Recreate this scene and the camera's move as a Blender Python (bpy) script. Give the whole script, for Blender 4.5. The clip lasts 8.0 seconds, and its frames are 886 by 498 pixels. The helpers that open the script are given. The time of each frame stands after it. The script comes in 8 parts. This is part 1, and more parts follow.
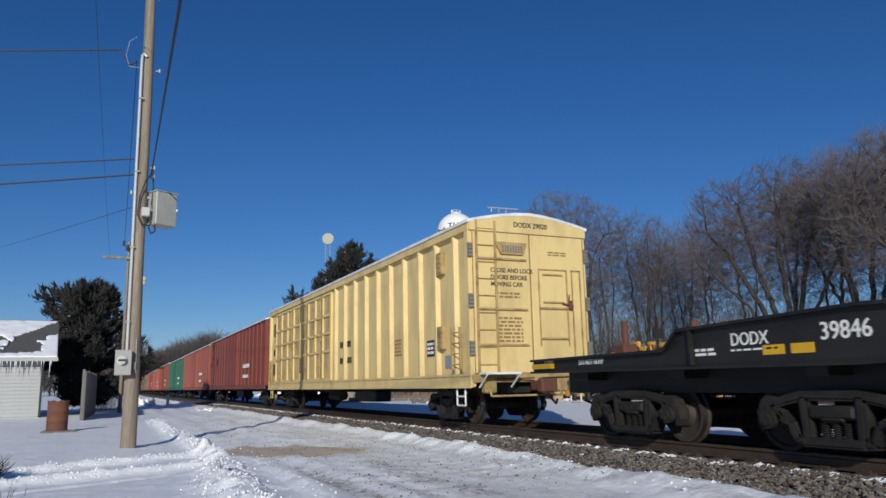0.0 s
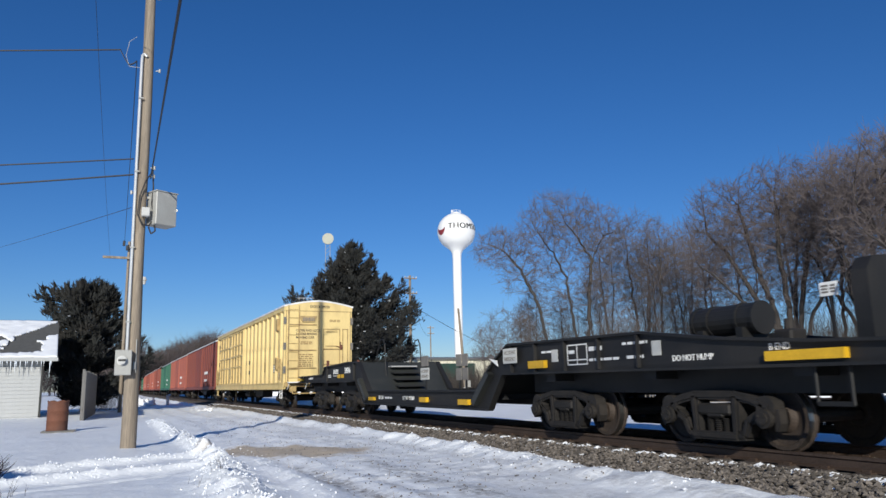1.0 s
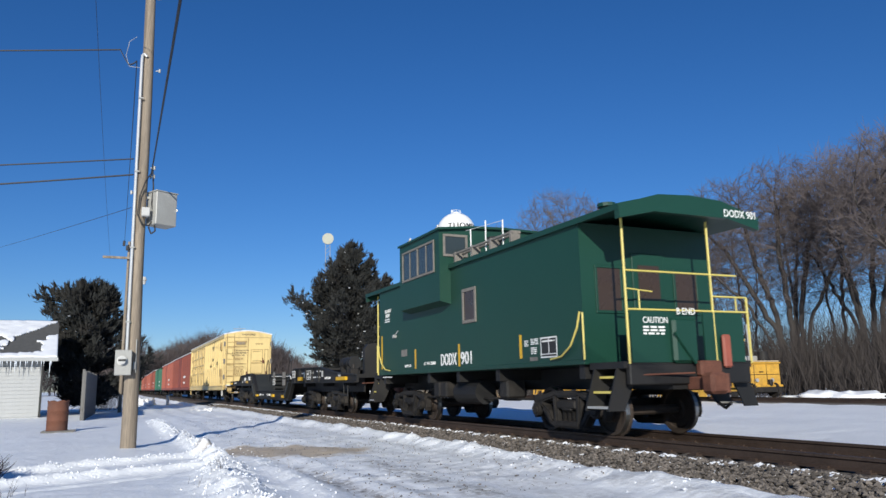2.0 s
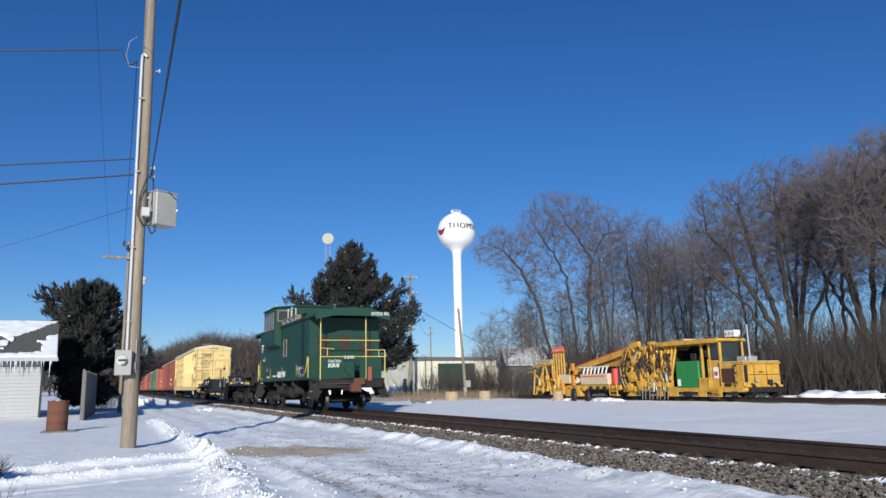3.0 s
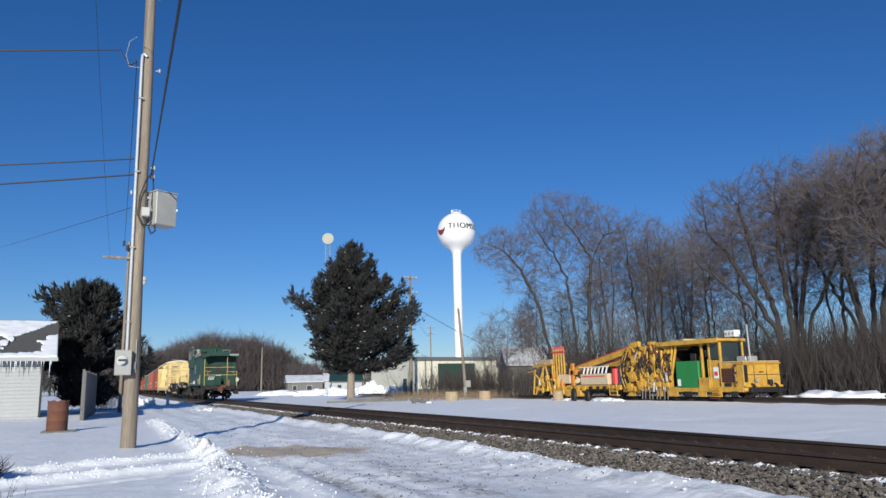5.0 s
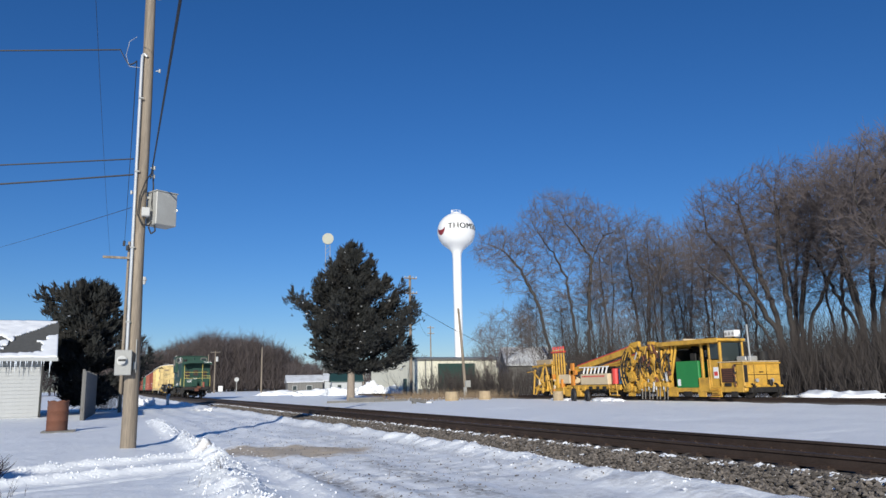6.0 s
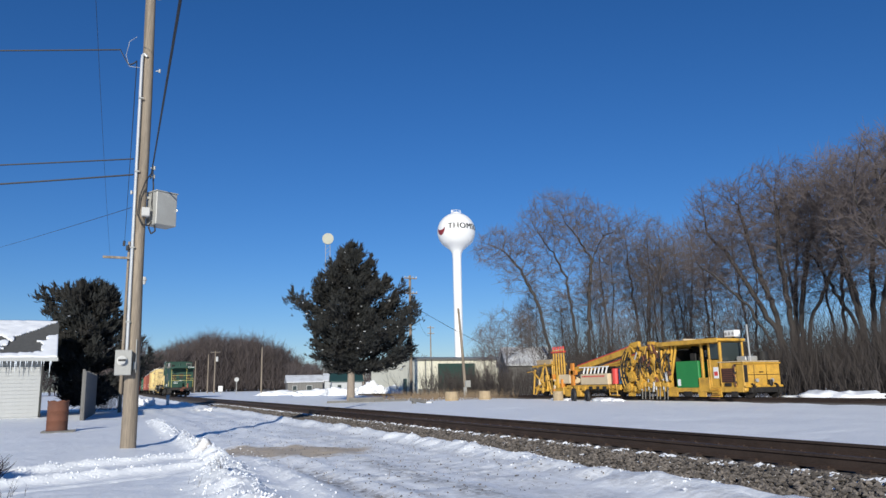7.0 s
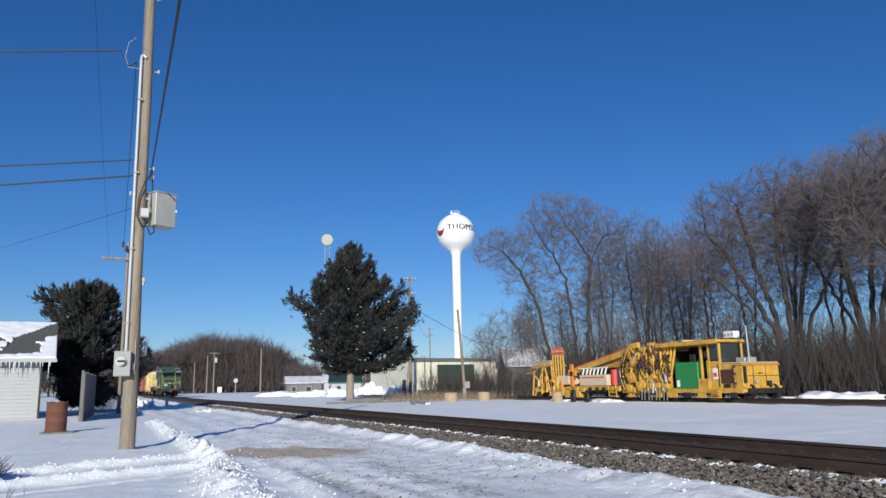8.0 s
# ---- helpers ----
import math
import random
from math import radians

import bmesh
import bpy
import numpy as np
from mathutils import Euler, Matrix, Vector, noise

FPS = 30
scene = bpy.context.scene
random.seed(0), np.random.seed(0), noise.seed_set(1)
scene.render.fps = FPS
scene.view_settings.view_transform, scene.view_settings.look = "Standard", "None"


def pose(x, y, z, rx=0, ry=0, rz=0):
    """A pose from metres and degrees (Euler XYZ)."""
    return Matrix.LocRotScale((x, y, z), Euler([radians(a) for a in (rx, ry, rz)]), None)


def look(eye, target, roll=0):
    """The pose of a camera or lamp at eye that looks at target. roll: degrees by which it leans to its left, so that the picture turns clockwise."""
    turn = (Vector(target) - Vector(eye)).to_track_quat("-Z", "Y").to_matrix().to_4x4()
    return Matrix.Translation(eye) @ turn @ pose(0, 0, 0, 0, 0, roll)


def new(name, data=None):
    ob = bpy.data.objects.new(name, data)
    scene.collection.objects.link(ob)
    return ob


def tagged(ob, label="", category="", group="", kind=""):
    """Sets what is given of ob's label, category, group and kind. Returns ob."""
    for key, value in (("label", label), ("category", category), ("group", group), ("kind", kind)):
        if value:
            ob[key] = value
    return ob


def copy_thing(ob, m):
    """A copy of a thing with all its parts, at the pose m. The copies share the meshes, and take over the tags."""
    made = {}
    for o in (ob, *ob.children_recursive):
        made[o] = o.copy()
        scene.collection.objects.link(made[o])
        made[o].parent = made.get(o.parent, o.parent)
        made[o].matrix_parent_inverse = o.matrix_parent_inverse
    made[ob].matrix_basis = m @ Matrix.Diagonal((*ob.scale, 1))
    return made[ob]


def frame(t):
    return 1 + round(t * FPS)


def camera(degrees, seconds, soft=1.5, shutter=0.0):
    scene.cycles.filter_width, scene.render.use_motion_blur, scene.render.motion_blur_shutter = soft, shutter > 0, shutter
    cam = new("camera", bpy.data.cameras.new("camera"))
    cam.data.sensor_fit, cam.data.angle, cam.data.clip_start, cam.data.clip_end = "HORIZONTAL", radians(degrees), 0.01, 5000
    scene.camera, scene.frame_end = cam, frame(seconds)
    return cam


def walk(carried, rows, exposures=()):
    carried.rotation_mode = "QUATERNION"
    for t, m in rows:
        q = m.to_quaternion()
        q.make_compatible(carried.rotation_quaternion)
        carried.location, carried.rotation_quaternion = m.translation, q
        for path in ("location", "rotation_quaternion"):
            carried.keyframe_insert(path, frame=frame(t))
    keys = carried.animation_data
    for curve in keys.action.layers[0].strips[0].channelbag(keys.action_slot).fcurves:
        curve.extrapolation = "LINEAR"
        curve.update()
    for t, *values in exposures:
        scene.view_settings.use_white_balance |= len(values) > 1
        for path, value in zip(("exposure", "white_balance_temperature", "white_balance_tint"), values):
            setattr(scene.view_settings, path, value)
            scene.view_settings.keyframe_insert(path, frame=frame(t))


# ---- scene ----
LENS = 62.39
EYE = Vector((0.0, 0.0, 0.94))
TRACK_X = 8.905          # centre of the main track abeam of the camera
BEND = 0.00008         # the main track bends slightly to the east, far off
SPEED = 18.54            # train, metres a second


def aim(pitch, heading, lean):
    p, h = radians(pitch), radians(heading)
    way = Vector((math.sin(h) * math.cos(p), math.cos(h) * math.cos(p), math.sin(p)))
    return look(EYE, EYE + way * 10, lean)


cam = camera(LENS, 8.0, 1.5, 0.06)
walk(cam, [(0.0, aim(10.46, 24.85, -1.15)), (7.0, aim(10.46, 24.85, -1.15)),
           (7.4, aim(10.54, 24.91, -1.15)), (8.0, aim(10.54, 24.91, -1.15))],
     exposures=[(0.0, -0.44), (0.4, -0.28), (1.0, -0.10), (1.5, -0.04), (3.0, 0.0), (4.5, -0.08), (8.0, -0.08)])

# ---- daylight ----
SUN_WAY = Vector((0.47, 0.883, -0.365)).normalized()
sky_world = bpy.data.worlds.new("winter_sky")
scene.world = sky_world
sky_world.use_nodes = True
_nt = sky_world.node_tree
_sky = _nt.nodes.new("ShaderNodeTexSky")
_sky.sky_type = "NISHITA"
_sky.sun_disc = False
_sky.sun_elevation = math.asin(-SUN_WAY.z)
_sky.sun_rotation = math.atan2(-SUN_WAY.x, -SUN_WAY.y)
_sky.altitude = 200
_sky.air_density = 1.0
_sky.dust_density = 0.0
_sky.ozone_density = 5.0
_deep = _nt.nodes.new("ShaderNodeHueSaturation")
_deep.inputs["Saturation"].default_value = 1.17
_nt.links.new(_sky.outputs[0], _deep.inputs["Color"])
_clear = _nt.nodes.new("ShaderNodeMix")
_clear.data_type, _clear.blend_type = "RGBA", "MULTIPLY"
for _s in _clear.inputs:
    if _s.type == "RGBA" and _s.name == "A":
        _nt.links.new(_deep.outputs[0], _s)
    elif _s.type == "RGBA":
        _s.default_value = (0.80, 0.86, 1.06, 1)
    elif _s.type == "VALUE":
        _s.default_value = 1.0
_nt.links.new([o for o in _clear.outputs if o.type == "RGBA"][0], _nt.nodes["Background"].inputs[0])
_nt.nodes["Background"].inputs[1].default_value = 0.092
sun = new("sun", bpy.data.lights.new("sun", "SUN"))
sun.data.energy = 5.0
sun.data.angle = radians(0.55)
sun.data.color = (1.0, 0.96, 0.86)
sun.matrix_world = look((-20, -30, 40), Vector((-20, -30, 40)) + SUN_WAY * 10)


# ---- materials ----
def mat(name, color, rough=0.7, metal=0.0, vary=0.15, scale=4.0, bump=0.2, fine=40.0, dirt=None, dirt_amount=0.3, dirt_scale=1.2, stretch=(1, 1, 1)):
    """A painted, wooden or mineral surface: base colour varied at two scales, an optional layer of dirt, fine relief."""
    m = bpy.data.materials.new(name)
    m.use_nodes = True
    nt = m.node_tree
    b = nt.nodes["Principled BSDF"]
    tc = nt.nodes.new("ShaderNodeTexCoord")
    mp = nt.nodes.new("ShaderNodeMapping")
    mp.inputs["Scale"].default_value = stretch
    nt.links.new(tc.outputs["Object"], mp.inputs[0])
    n1 = nt.nodes.new("ShaderNodeTexNoise")
    n1.inputs["Scale"].default_value = scale
    n1.inputs["Detail"].default_value = 6
    n2 = nt.nodes.new("ShaderNodeTexNoise")
    n2.inputs["Scale"].default_value = fine
    n2.inputs["Detail"].default_value = 3
    for n in (n1, n2):
        nt.links.new(mp.outputs[0], n.inputs["Vector"])
    add = nt.nodes.new("ShaderNodeMath")
    add.operation = "ADD"
    nt.links.new(n1.outputs[0], add.inputs[0])
    nt.links.new(n2.outputs[0], add.inputs[1])
    rng = nt.nodes.new("ShaderNodeMapRange")
    rng.inputs[1].default_value, rng.inputs[2].default_value = 0.6, 1.4
    rng.inputs[3].default_value, rng.inputs[4].default_value = 1 - vary, 1 + vary
    nt.links.new(add.outputs[0], rng.inputs[0])
    mul = nt.nodes.new("ShaderNodeVectorMath")
    mul.operation = "SCALE"
    mul.inputs[0].default_value = color[:3]
    nt.links.new(rng.outputs[0], mul.inputs["Scale"])
    out = mul.outputs[0]
    if dirt:
        n3 = nt.nodes.new("ShaderNodeTexNoise")
        n3.inputs["Scale"].default_value = dirt_scale
        n3.inputs["Detail"].default_value = 8
        nt.links.new(mp.outputs[0], n3.inputs["Vector"])
        r3 = nt.nodes.new("ShaderNodeMapRange")
        r3.inputs[1].default_value, r3.inputs[2].default_value = 0.45, 0.75
        r3.inputs[3].default_value, r3.inputs[4].default_value = 0.0, dirt_amount
        nt.links.new(n3.outputs[0], r3.inputs[0])
        mx = nt.nodes.new("ShaderNodeMix")
        mx.data_type = "RGBA"
        mx.inputs["B"].default_value = (*dirt[:3], 1)
        for s in mx.inputs:
            if s.name == "A" and s.type == "RGBA":
                nt.links.new(out, s)
            if s.name == "B" and s.type == "RGBA":
                s.default_value = (*dirt[:3], 1)
            if s.name == "Factor" and s.type == "VALUE":
                nt.links.new(r3.outputs[0], s)
        out = [o for o in mx.outputs if o.type == "RGBA"][0]
    nt.links.new(out, b.inputs["Base Color"])
    b.inputs["Roughness"].default_value = rough
    b.inputs["Metallic"].default_value = metal
    if bump:
        bp = nt.nodes.new("ShaderNodeBump")
        bp.inputs["Strength"].default_value = bump
        bp.inputs["Distance"].default_value = 0.01
        nt.links.new(add.outputs[0], bp.inputs["Height"])
        nt.links.new(bp.outputs[0], b.inputs["Normal"])
    return m


M_SNOW = mat("snow", (0.80, 0.82, 0.86), 0.6, 0, 0.06, 0.8, 0.6, 14)
M_BALLAST = mat("ballast", (0.105, 0.092, 0.08), 0.95, 0, 0.5, 12, 1.0, 60)
M_TIE = mat("tie_wood", (0.05, 0.04, 0.035), 0.9, 0, 0.4, 3, 0.6, 40, stretch=(1, 6, 6))
M_RAIL = mat("rail_steel", (0.10, 0.07, 0.055), 0.55, 0.6, 0.3, 3, 0.2, 30)
M_YELLOW = mat("pale_yellow_paint", (0.68, 0.52, 0.225), 0.5, 0, 0.07, 1.0, 0.1, 20, dirt=(0.34, 0.23, 0.11), dirt_amount=0.5, dirt_scale=1.7, stretch=(1, 1, 0.35))
M_YELLOW_WORN = mat("worn_dirty_yellow_paint", (0.40, 0.285, 0.12), 0.65, 0, 0.2, 3.0, 0.2, 30, dirt=(0.14, 0.075, 0.035), dirt_amount=0.8, dirt_scale=4)
M_GREEN = mat("green_paint", (0.0050, 0.044, 0.028), 0.5, 0, 0.08, 1.0, 0.05, 20)
M_BLACK = mat("black_paint", (0.008, 0.008, 0.0085), 0.65, 0, 0.3, 3, 0.2, 30, dirt=(0.030, 0.026, 0.022), dirt_amount=0.5)
M_RED = mat("oxide_red_paint", (0.22, 0.045, 0.028), 0.6, 0, 0.15, 1.5, 0.1, 20, dirt=(0.08, 0.03, 0.025), dirt_amount=0.5, stretch=(1, 1, 0.3))
M_WOOD = mat("weathered_pole_wood", (0.255, 0.21, 0.16), 0.85, 0, 0.45, 2.5, 0.8, 22, stretch=(4, 4, 0.2), dirt=(0.105, 0.085, 0.068), dirt_amount=0.85, dirt_scale=1.6)


# ---- mesh helpers ----
def part(name, bm, material, parent=None, label="", smooth=False):
    me = bpy.data.meshes.new(name)
    bm.to_mesh(me)
    bm.free()
    me.materials.append(material)
    if smooth:
        for p in me.polygons:
            p.use_smooth = True
    ob = new(name, me)
    ob.parent = parent
    if label:
        ob["label"] = label
    return ob


def empty(name, m, label="", category="", group=""):
    e = new(name)
    e.matrix_basis = m
    return tagged(e, label, category, group)


def box(bm, x0, x1, y0, y1, z0, z1, bevel=0.0, m=None):
    r = bmesh.ops.create_cube(bm, size=1)
    vs = r["verts"]
    for v in vs:
        v.co = Vector(((x0 + x1) / 2 + v.co.x * (x1 - x0), (y0 + y1) / 2 + v.co.y * (y1 - y0), (z0 + z1) / 2 + v.co.z * (z1 - z0)))
    if bevel:
        es = list({e for v in vs for e in v.link_edges})
        vs = list({v for f in bmesh.ops.bevel(bm, geom=es, offset=bevel, segments=1, affect="EDGES")["faces"] for v in f.verts} | {v for v in vs if v.is_valid})
    if m is not None:
        bmesh.ops.transform(bm, matrix=m, verts=[v for v in vs if v.is_valid])
    return bm


def rod(bm, a, b, r0, r1=None, n=8):
    """A round bar from a to b."""
    a, b = Vector(a), Vector(b)
    d = b - a
    m = Matrix.Translation((a + b) / 2) @ d.to_track_quat("Z", "Y").to_matrix().to_4x4()
    bmesh.ops.create_cone(bm, cap_ends=True, segments=n, radius1=r0, radius2=r0 if r1 is None else r1, depth=d.length, matrix=m)
    return bm


def poly_prism(bm, pts, axis, a0, a1):
    """A closed outline pts, pulled along axis ('x' or 'y') from a0 to a1."""
    def at(p, a):
        return (a, p[0], p[1]) if axis == "x" else (p[0], a, p[1])
    v0 = [bm.verts.new(at(p, a0)) for p in pts]
    v1 = [bm.verts.new(at(p, a1)) for p in pts]
    n = len(pts)
    fs = [bm.faces.new(v0), bm.faces.new(v1[::-1])]
    for i in range(n):
        fs.append(bm.faces.new((v0[i], v1[i], v1[(i + 1) % n], v0[(i + 1) % n])))
    bmesh.ops.recalc_face_normals(bm, faces=fs)
    return bm


def B():
    return bmesh.new()


def track_at(y):
    """Centre of the main track and its heading at y."""
    a = max(0.0, min(y, 150.0) - 20.0)
    x = TRACK_X + BEND * a * a + (2 * BEND * 130 * (y - 150) if y > 150 else 0)
    return x, math.atan(2 * BEND * a)


M_ROOFSNOW = mat("galvanised_roof_with_frost", (0.62, 0.62, 0.62), 0.6, 0, 0.2, 2, 0.2, 20, dirt=(0.8, 0.82, 0.86), dirt_amount=0.9, dirt_scale=2)
M_SIGN = mat("faded_sign_white", (0.50, 0.50, 0.47), 0.6, 0, 0.1, 5, 0.05, 30)
# darker yellow than the door frames, mottled by noise
M_YELLOW_PANEL = mat("darker_yellow_panel", (0.52, 0.38, 0.16), 0.6, 0, 0.12, 2.0, 0.1, 25, dirt=(0.22, 0.13, 0.06), dirt_amount=0.7, dirt_scale=1.6)


# ---- ground ----
def snow_ground_material():
    m = bpy.data.materials.new("trodden_snow")
    m.use_nodes = True
    nt = m.node_tree
    b = nt.nodes["Principled BSDF"]
    tc = nt.nodes.new("ShaderNodeTexCoord")

    def noise_node(scale, detail, rough=0.6):
        n = nt.nodes.new("ShaderNodeTexNoise")
        n.inputs["Scale"].default_value, n.inputs["Detail"].default_value, n.inputs["Roughness"].default_value = scale, detail, rough
        nt.links.new(tc.outputs["Object"], n.inputs["Vector"])
        return n

    def ramp(src, a, b_, lo=0.0, hi=1.0):
        r = nt.nodes.new("ShaderNodeMapRange")
        r.inputs[1].default_value, r.inputs[2].default_value, r.inputs[3].default_value, r.inputs[4].default_value = a, b_, lo, hi
        nt.links.new(src, r.inputs[0])
        return r.outputs[0]

    def mathn(op, a, b_):
        n = nt.nodes.new("ShaderNodeMath")
        n.operation = op
        for i, v in enumerate((a, b_)):
            if isinstance(v, float):
                n.inputs[i].default_value = v
            else:
                nt.links.new(v, n.inputs[i])
        return n.outputs[0]

    def blend(f, a, b_):
        n = nt.nodes.new("ShaderNodeMix")
        n.data_type = "RGBA"
        ins = {("F" if s.name == "Factor" else s.name): s for s in n.inputs if (s.type == "VALUE" and s.name == "Factor") or (s.type == "RGBA" and s.name in "AB")}
        nt.links.new(f, ins["F"])
        for k, v in (("A", a), ("B", b_)):
            if isinstance(v, tuple):
                ins[k].default_value = (*v, 1)
            else:
                nt.links.new(v, ins[k])
        return [o for o in n.outputs if o.type == "RGBA"][0]

    sep = nt.nodes.new("ShaderNodeSeparateXYZ")
    nt.links.new(tc.outputs["Object"], sep.inputs[0])
    big, mid, fine, speck = noise_node(0.35, 5), noise_node(1.6, 6, 0.7), noise_node(9.0, 5, 0.7), noise_node(22.0, 3, 0.8)
    snow = blend(ramp(mid.outputs[0], 0.35, 0.7), (0.87, 0.895, 0.915), (0.92, 0.94, 0.955))
    # driven-over strip of the yard beside the track
    wob = mathn("MULTIPLY", mathn("SUBTRACT", big.outputs[0], 0.5), 3.0)
    xx = mathn("ADD", sep.outputs["X"], wob)
    lot = mathn("MULTIPLY", ramp(xx, 2.0, 2.9), ramp(xx, 6.5, 5.9))
    lot = mathn("MULTIPLY", lot, ramp(sep.outputs["Y"], 60.0, 30.0))
    mp = nt.nodes.new("ShaderNodeMapping")
    mp.inputs["Scale"].default_value = (1.9, 0.16, 1.0)
    nt.links.new(tc.outputs["Object"], mp.inputs[0])
    streak = noise_node(1.0, 5, 0.65)
    nt.links.new(mp.outputs[0], streak.inputs["Vector"])
    packed = ramp(streak.outputs[0], 0.44, 0.58)
    grit = mathn("MULTIPLY", ramp(fine.outputs[0], 0.55, 0.66), ramp(streak.outputs[0], 0.42, 0.56))
    grit = mathn("MULTIPLY", mathn("ADD", mathn("MULTIPLY", grit, 0.40), mathn("MULTIPLY", ramp(speck.outputs[0], 0.64, 0.70), 0.35)), lot)
    # gritty wheel tracks along the yard
    sway = mathn("ADD", sep.outputs["X"], mathn("MULTIPLY", mathn("SUBTRACT", big.outputs[0], 0.5), 0.5))
    for at, wide, most, end in ((2.78, 0.26, 1.0, 12.8), (3.35, 0.16, 0.5, 12.0), (3.9, 0.34, 0.75, 14.0), (4.75, 0.45, 0.4, 22.0), (5.5, 0.30, 0.35, 26.0)):
        off = mathn("ABSOLUTE", mathn("SUBTRACT", sway, at), 0.0)
        band = mathn("MULTIPLY", ramp(off, wide, wide * 0.3), ramp(sep.outputs["Y"], end, end - 2.5))
        rough = mathn("MULTIPLY", ramp(fine.outputs[0], 0.38, 0.56), ramp(mid.outputs[0], 0.30, 0.55))
        grit = mathn("MAXIMUM", grit, mathn("MULTIPLY", mathn("MULTIPLY", band, rough), most))
    col = blend(mathn("MULTIPLY", mathn("MULTIPLY", lot, packed), 0.65), snow, (0.865, 0.88, 0.90))
    col = blend(mathn("MINIMUM", grit, 1.0), col, (0.20, 0.18, 0.155))
    # a patch of bare wet sand
    ox = mathn("SUBTRACT", mathn("ADD", sep.outputs["X"], mathn("MULTIPLY", wob, 0.12)), 3.15)
    oy = mathn("SUBTRACT", mathn("ADD", sep.outputs["Y"], mathn("MULTIPLY", wob, 0.25)), 14.35)
    dx = mathn("ADD", mathn("MULTIPLY", ox, 0.31), mathn("MULTIPLY", oy, -0.45))
    dy = mathn("ADD", mathn("MULTIPLY", ox, 0.64), mathn("MULTIPLY", oy, 0.45))
    dist = mathn("ADD", mathn("MULTIPLY", dx, dx), mathn("MULTIPLY", dy, dy))
    dist = mathn("ADD", dist, mathn("MULTIPLY", mathn("SUBTRACT", mid.outputs[0], 0.5), 2.4))
    mud = ramp(dist, 1.15, 0.55, 0.0, 0.95)
    col = blend(mud, col, (0.52, 0.42, 0.295))
    nt.links.new(col, b.inputs["Base Color"])
    b.inputs["Roughness"].default_value = 0.55
    h = mathn("ADD", mathn("MULTIPLY", mid.outputs[0], 0.6), mathn("ADD", mathn("MULTIPLY", fine.outputs[0], 0.35), mathn("MULTIPLY", speck.outputs[0], 0.12)))
    bp = nt.nodes.new("ShaderNodeBump")
    bp.inputs["Strength"].default_value, bp.inputs["Distance"].default_value = 0.75, 0.06
    nt.links.new(h, bp.inputs["Height"])
    nt.links.new(bp.outputs[0], b.inputs["Normal"])
    return m


def fbm(x, y, s, o=4):
    return noise.fractal(Vector((x * s, y * s, 0.37)), 0.9, 2.1, o)


def step_between(v, a, b):
    t = max(0.0, min(1.0, (v - a) / (b - a)))
    return t * t * (3 - 2 * t)


def flare(y):
    """The ballast shoulder widens towards the near end of the yard."""
    return 0.28 * step_between(y, 13.5, 5.0)


def shoulder(o, y):
    return o if o > -1.4 else o - flare(y) * min(1.25, (-o - 1.4) / 1.1)


def ground_z(x, y):
    z = -0.25 - 0.0025 * max(0.0, x - 12) * step_between(x, 12, 60)
    near = 6 < y < 75
    tx, _ = track_at(y)
    dx = x - tx
    if near and x < 8:
        # bank thrown up by the plough beside the yard
        if y < 33:
            c = 1.82 + 0.05 * math.sin(y * 0.5) - 0.30 * step_between(y, 15, 8) + 0.09 * fbm(0.3, y, 1.1)
            w = 0.17 + 0.17 * step_between(y, 15, 9)
            lump = 0.8 + 0.45 * fbm(x, y, 3.0) + 0.4 * fbm(x, y, 8.0)
            z += 0.19 * math.exp(-((x - c) / w) ** 2) * max(0.1, lump) * step_between(y, 33, 27)
        # ruts crossing towards the shed
        for yc, sl, h in ((13.75, 0.45, 0.10), (11.98, 0.36, 0.085)):
            if x < 1.9:
                c = yc + sl * x + 0.05 * fbm(x, 1.0, 1.5)
                z += h * math.exp(-((y - c) / 0.12) ** 2) * max(0.25, 0.9 + 0.5 * fbm(x, y, 4.1)) - 0.03 * math.exp(-((y - c + 0.4) / 0.2) ** 2)
        if x < 1.6:
            z -= 0.05 * math.exp(-((y - (10.97 + 0.55 * x + 0.06 * x * x)) / 0.07) ** 2)
        # wheel ruts along the yard
        if 2.0 < x < 6.4:
            f = step_between(x, 2.0, 2.6) * step_between(x, 6.4, 5.9)
            soft = step_between(y, 15.0, 12.0)
            z += soft * (0.075 * math.exp(-((x - 2.36 - 0.05 * fbm(0.7, y, 0.8)) / 0.13) ** 2) * max(0.2, 0.8 + 0.7 * fbm(x, y, 3.4)) - 0.045 * math.exp(-((x - 2.78) / 0.17) ** 2) + 0.04 * math.exp(-((x - 3.12) / 0.12) ** 2) * max(0.1, 0.7 + 0.8 * fbm(x, y, 3.0)))
            z += f * (0.6 if y < 15 else 1.0) * (0.035 * math.sin(x * 5.2 + 0.5 * math.sin(y * 0.35)) * (0.6 + 0.8 * fbm(x, y, 1.2)) + 0.03 * fbm(x, y, 2.6) + 0.02 * fbm(x, y, 7))
        z += 0.02 * fbm(x, y, 0.8) + 0.012 * fbm(x, y, 3.5)
    # snow windrow along the ballast
    z += 0.15 * math.exp(-((dx + 2.92 + flare(y)) / 0.34) ** 2) * max(0.15, 0.85 + 0.55 * fbm(x, y, 2.1)) * (1 if y < 120 else 0)
    # hollow under the track bed
    edge = 2.56 + flare(y) + 0.12 * fbm(1.0, y, 0.9) if dx < 0 else 2.45
    if abs(dx) < edge:
        z -= 0.25 * step_between(edge - abs(dx), 0, 0.3)
    if dx > 2.0:
        z += 0.06 * step_between(dx, 2.0, 2.6) + (0.05 * fbm(x, y, 0.45) if y < 120 else 0)
    return z


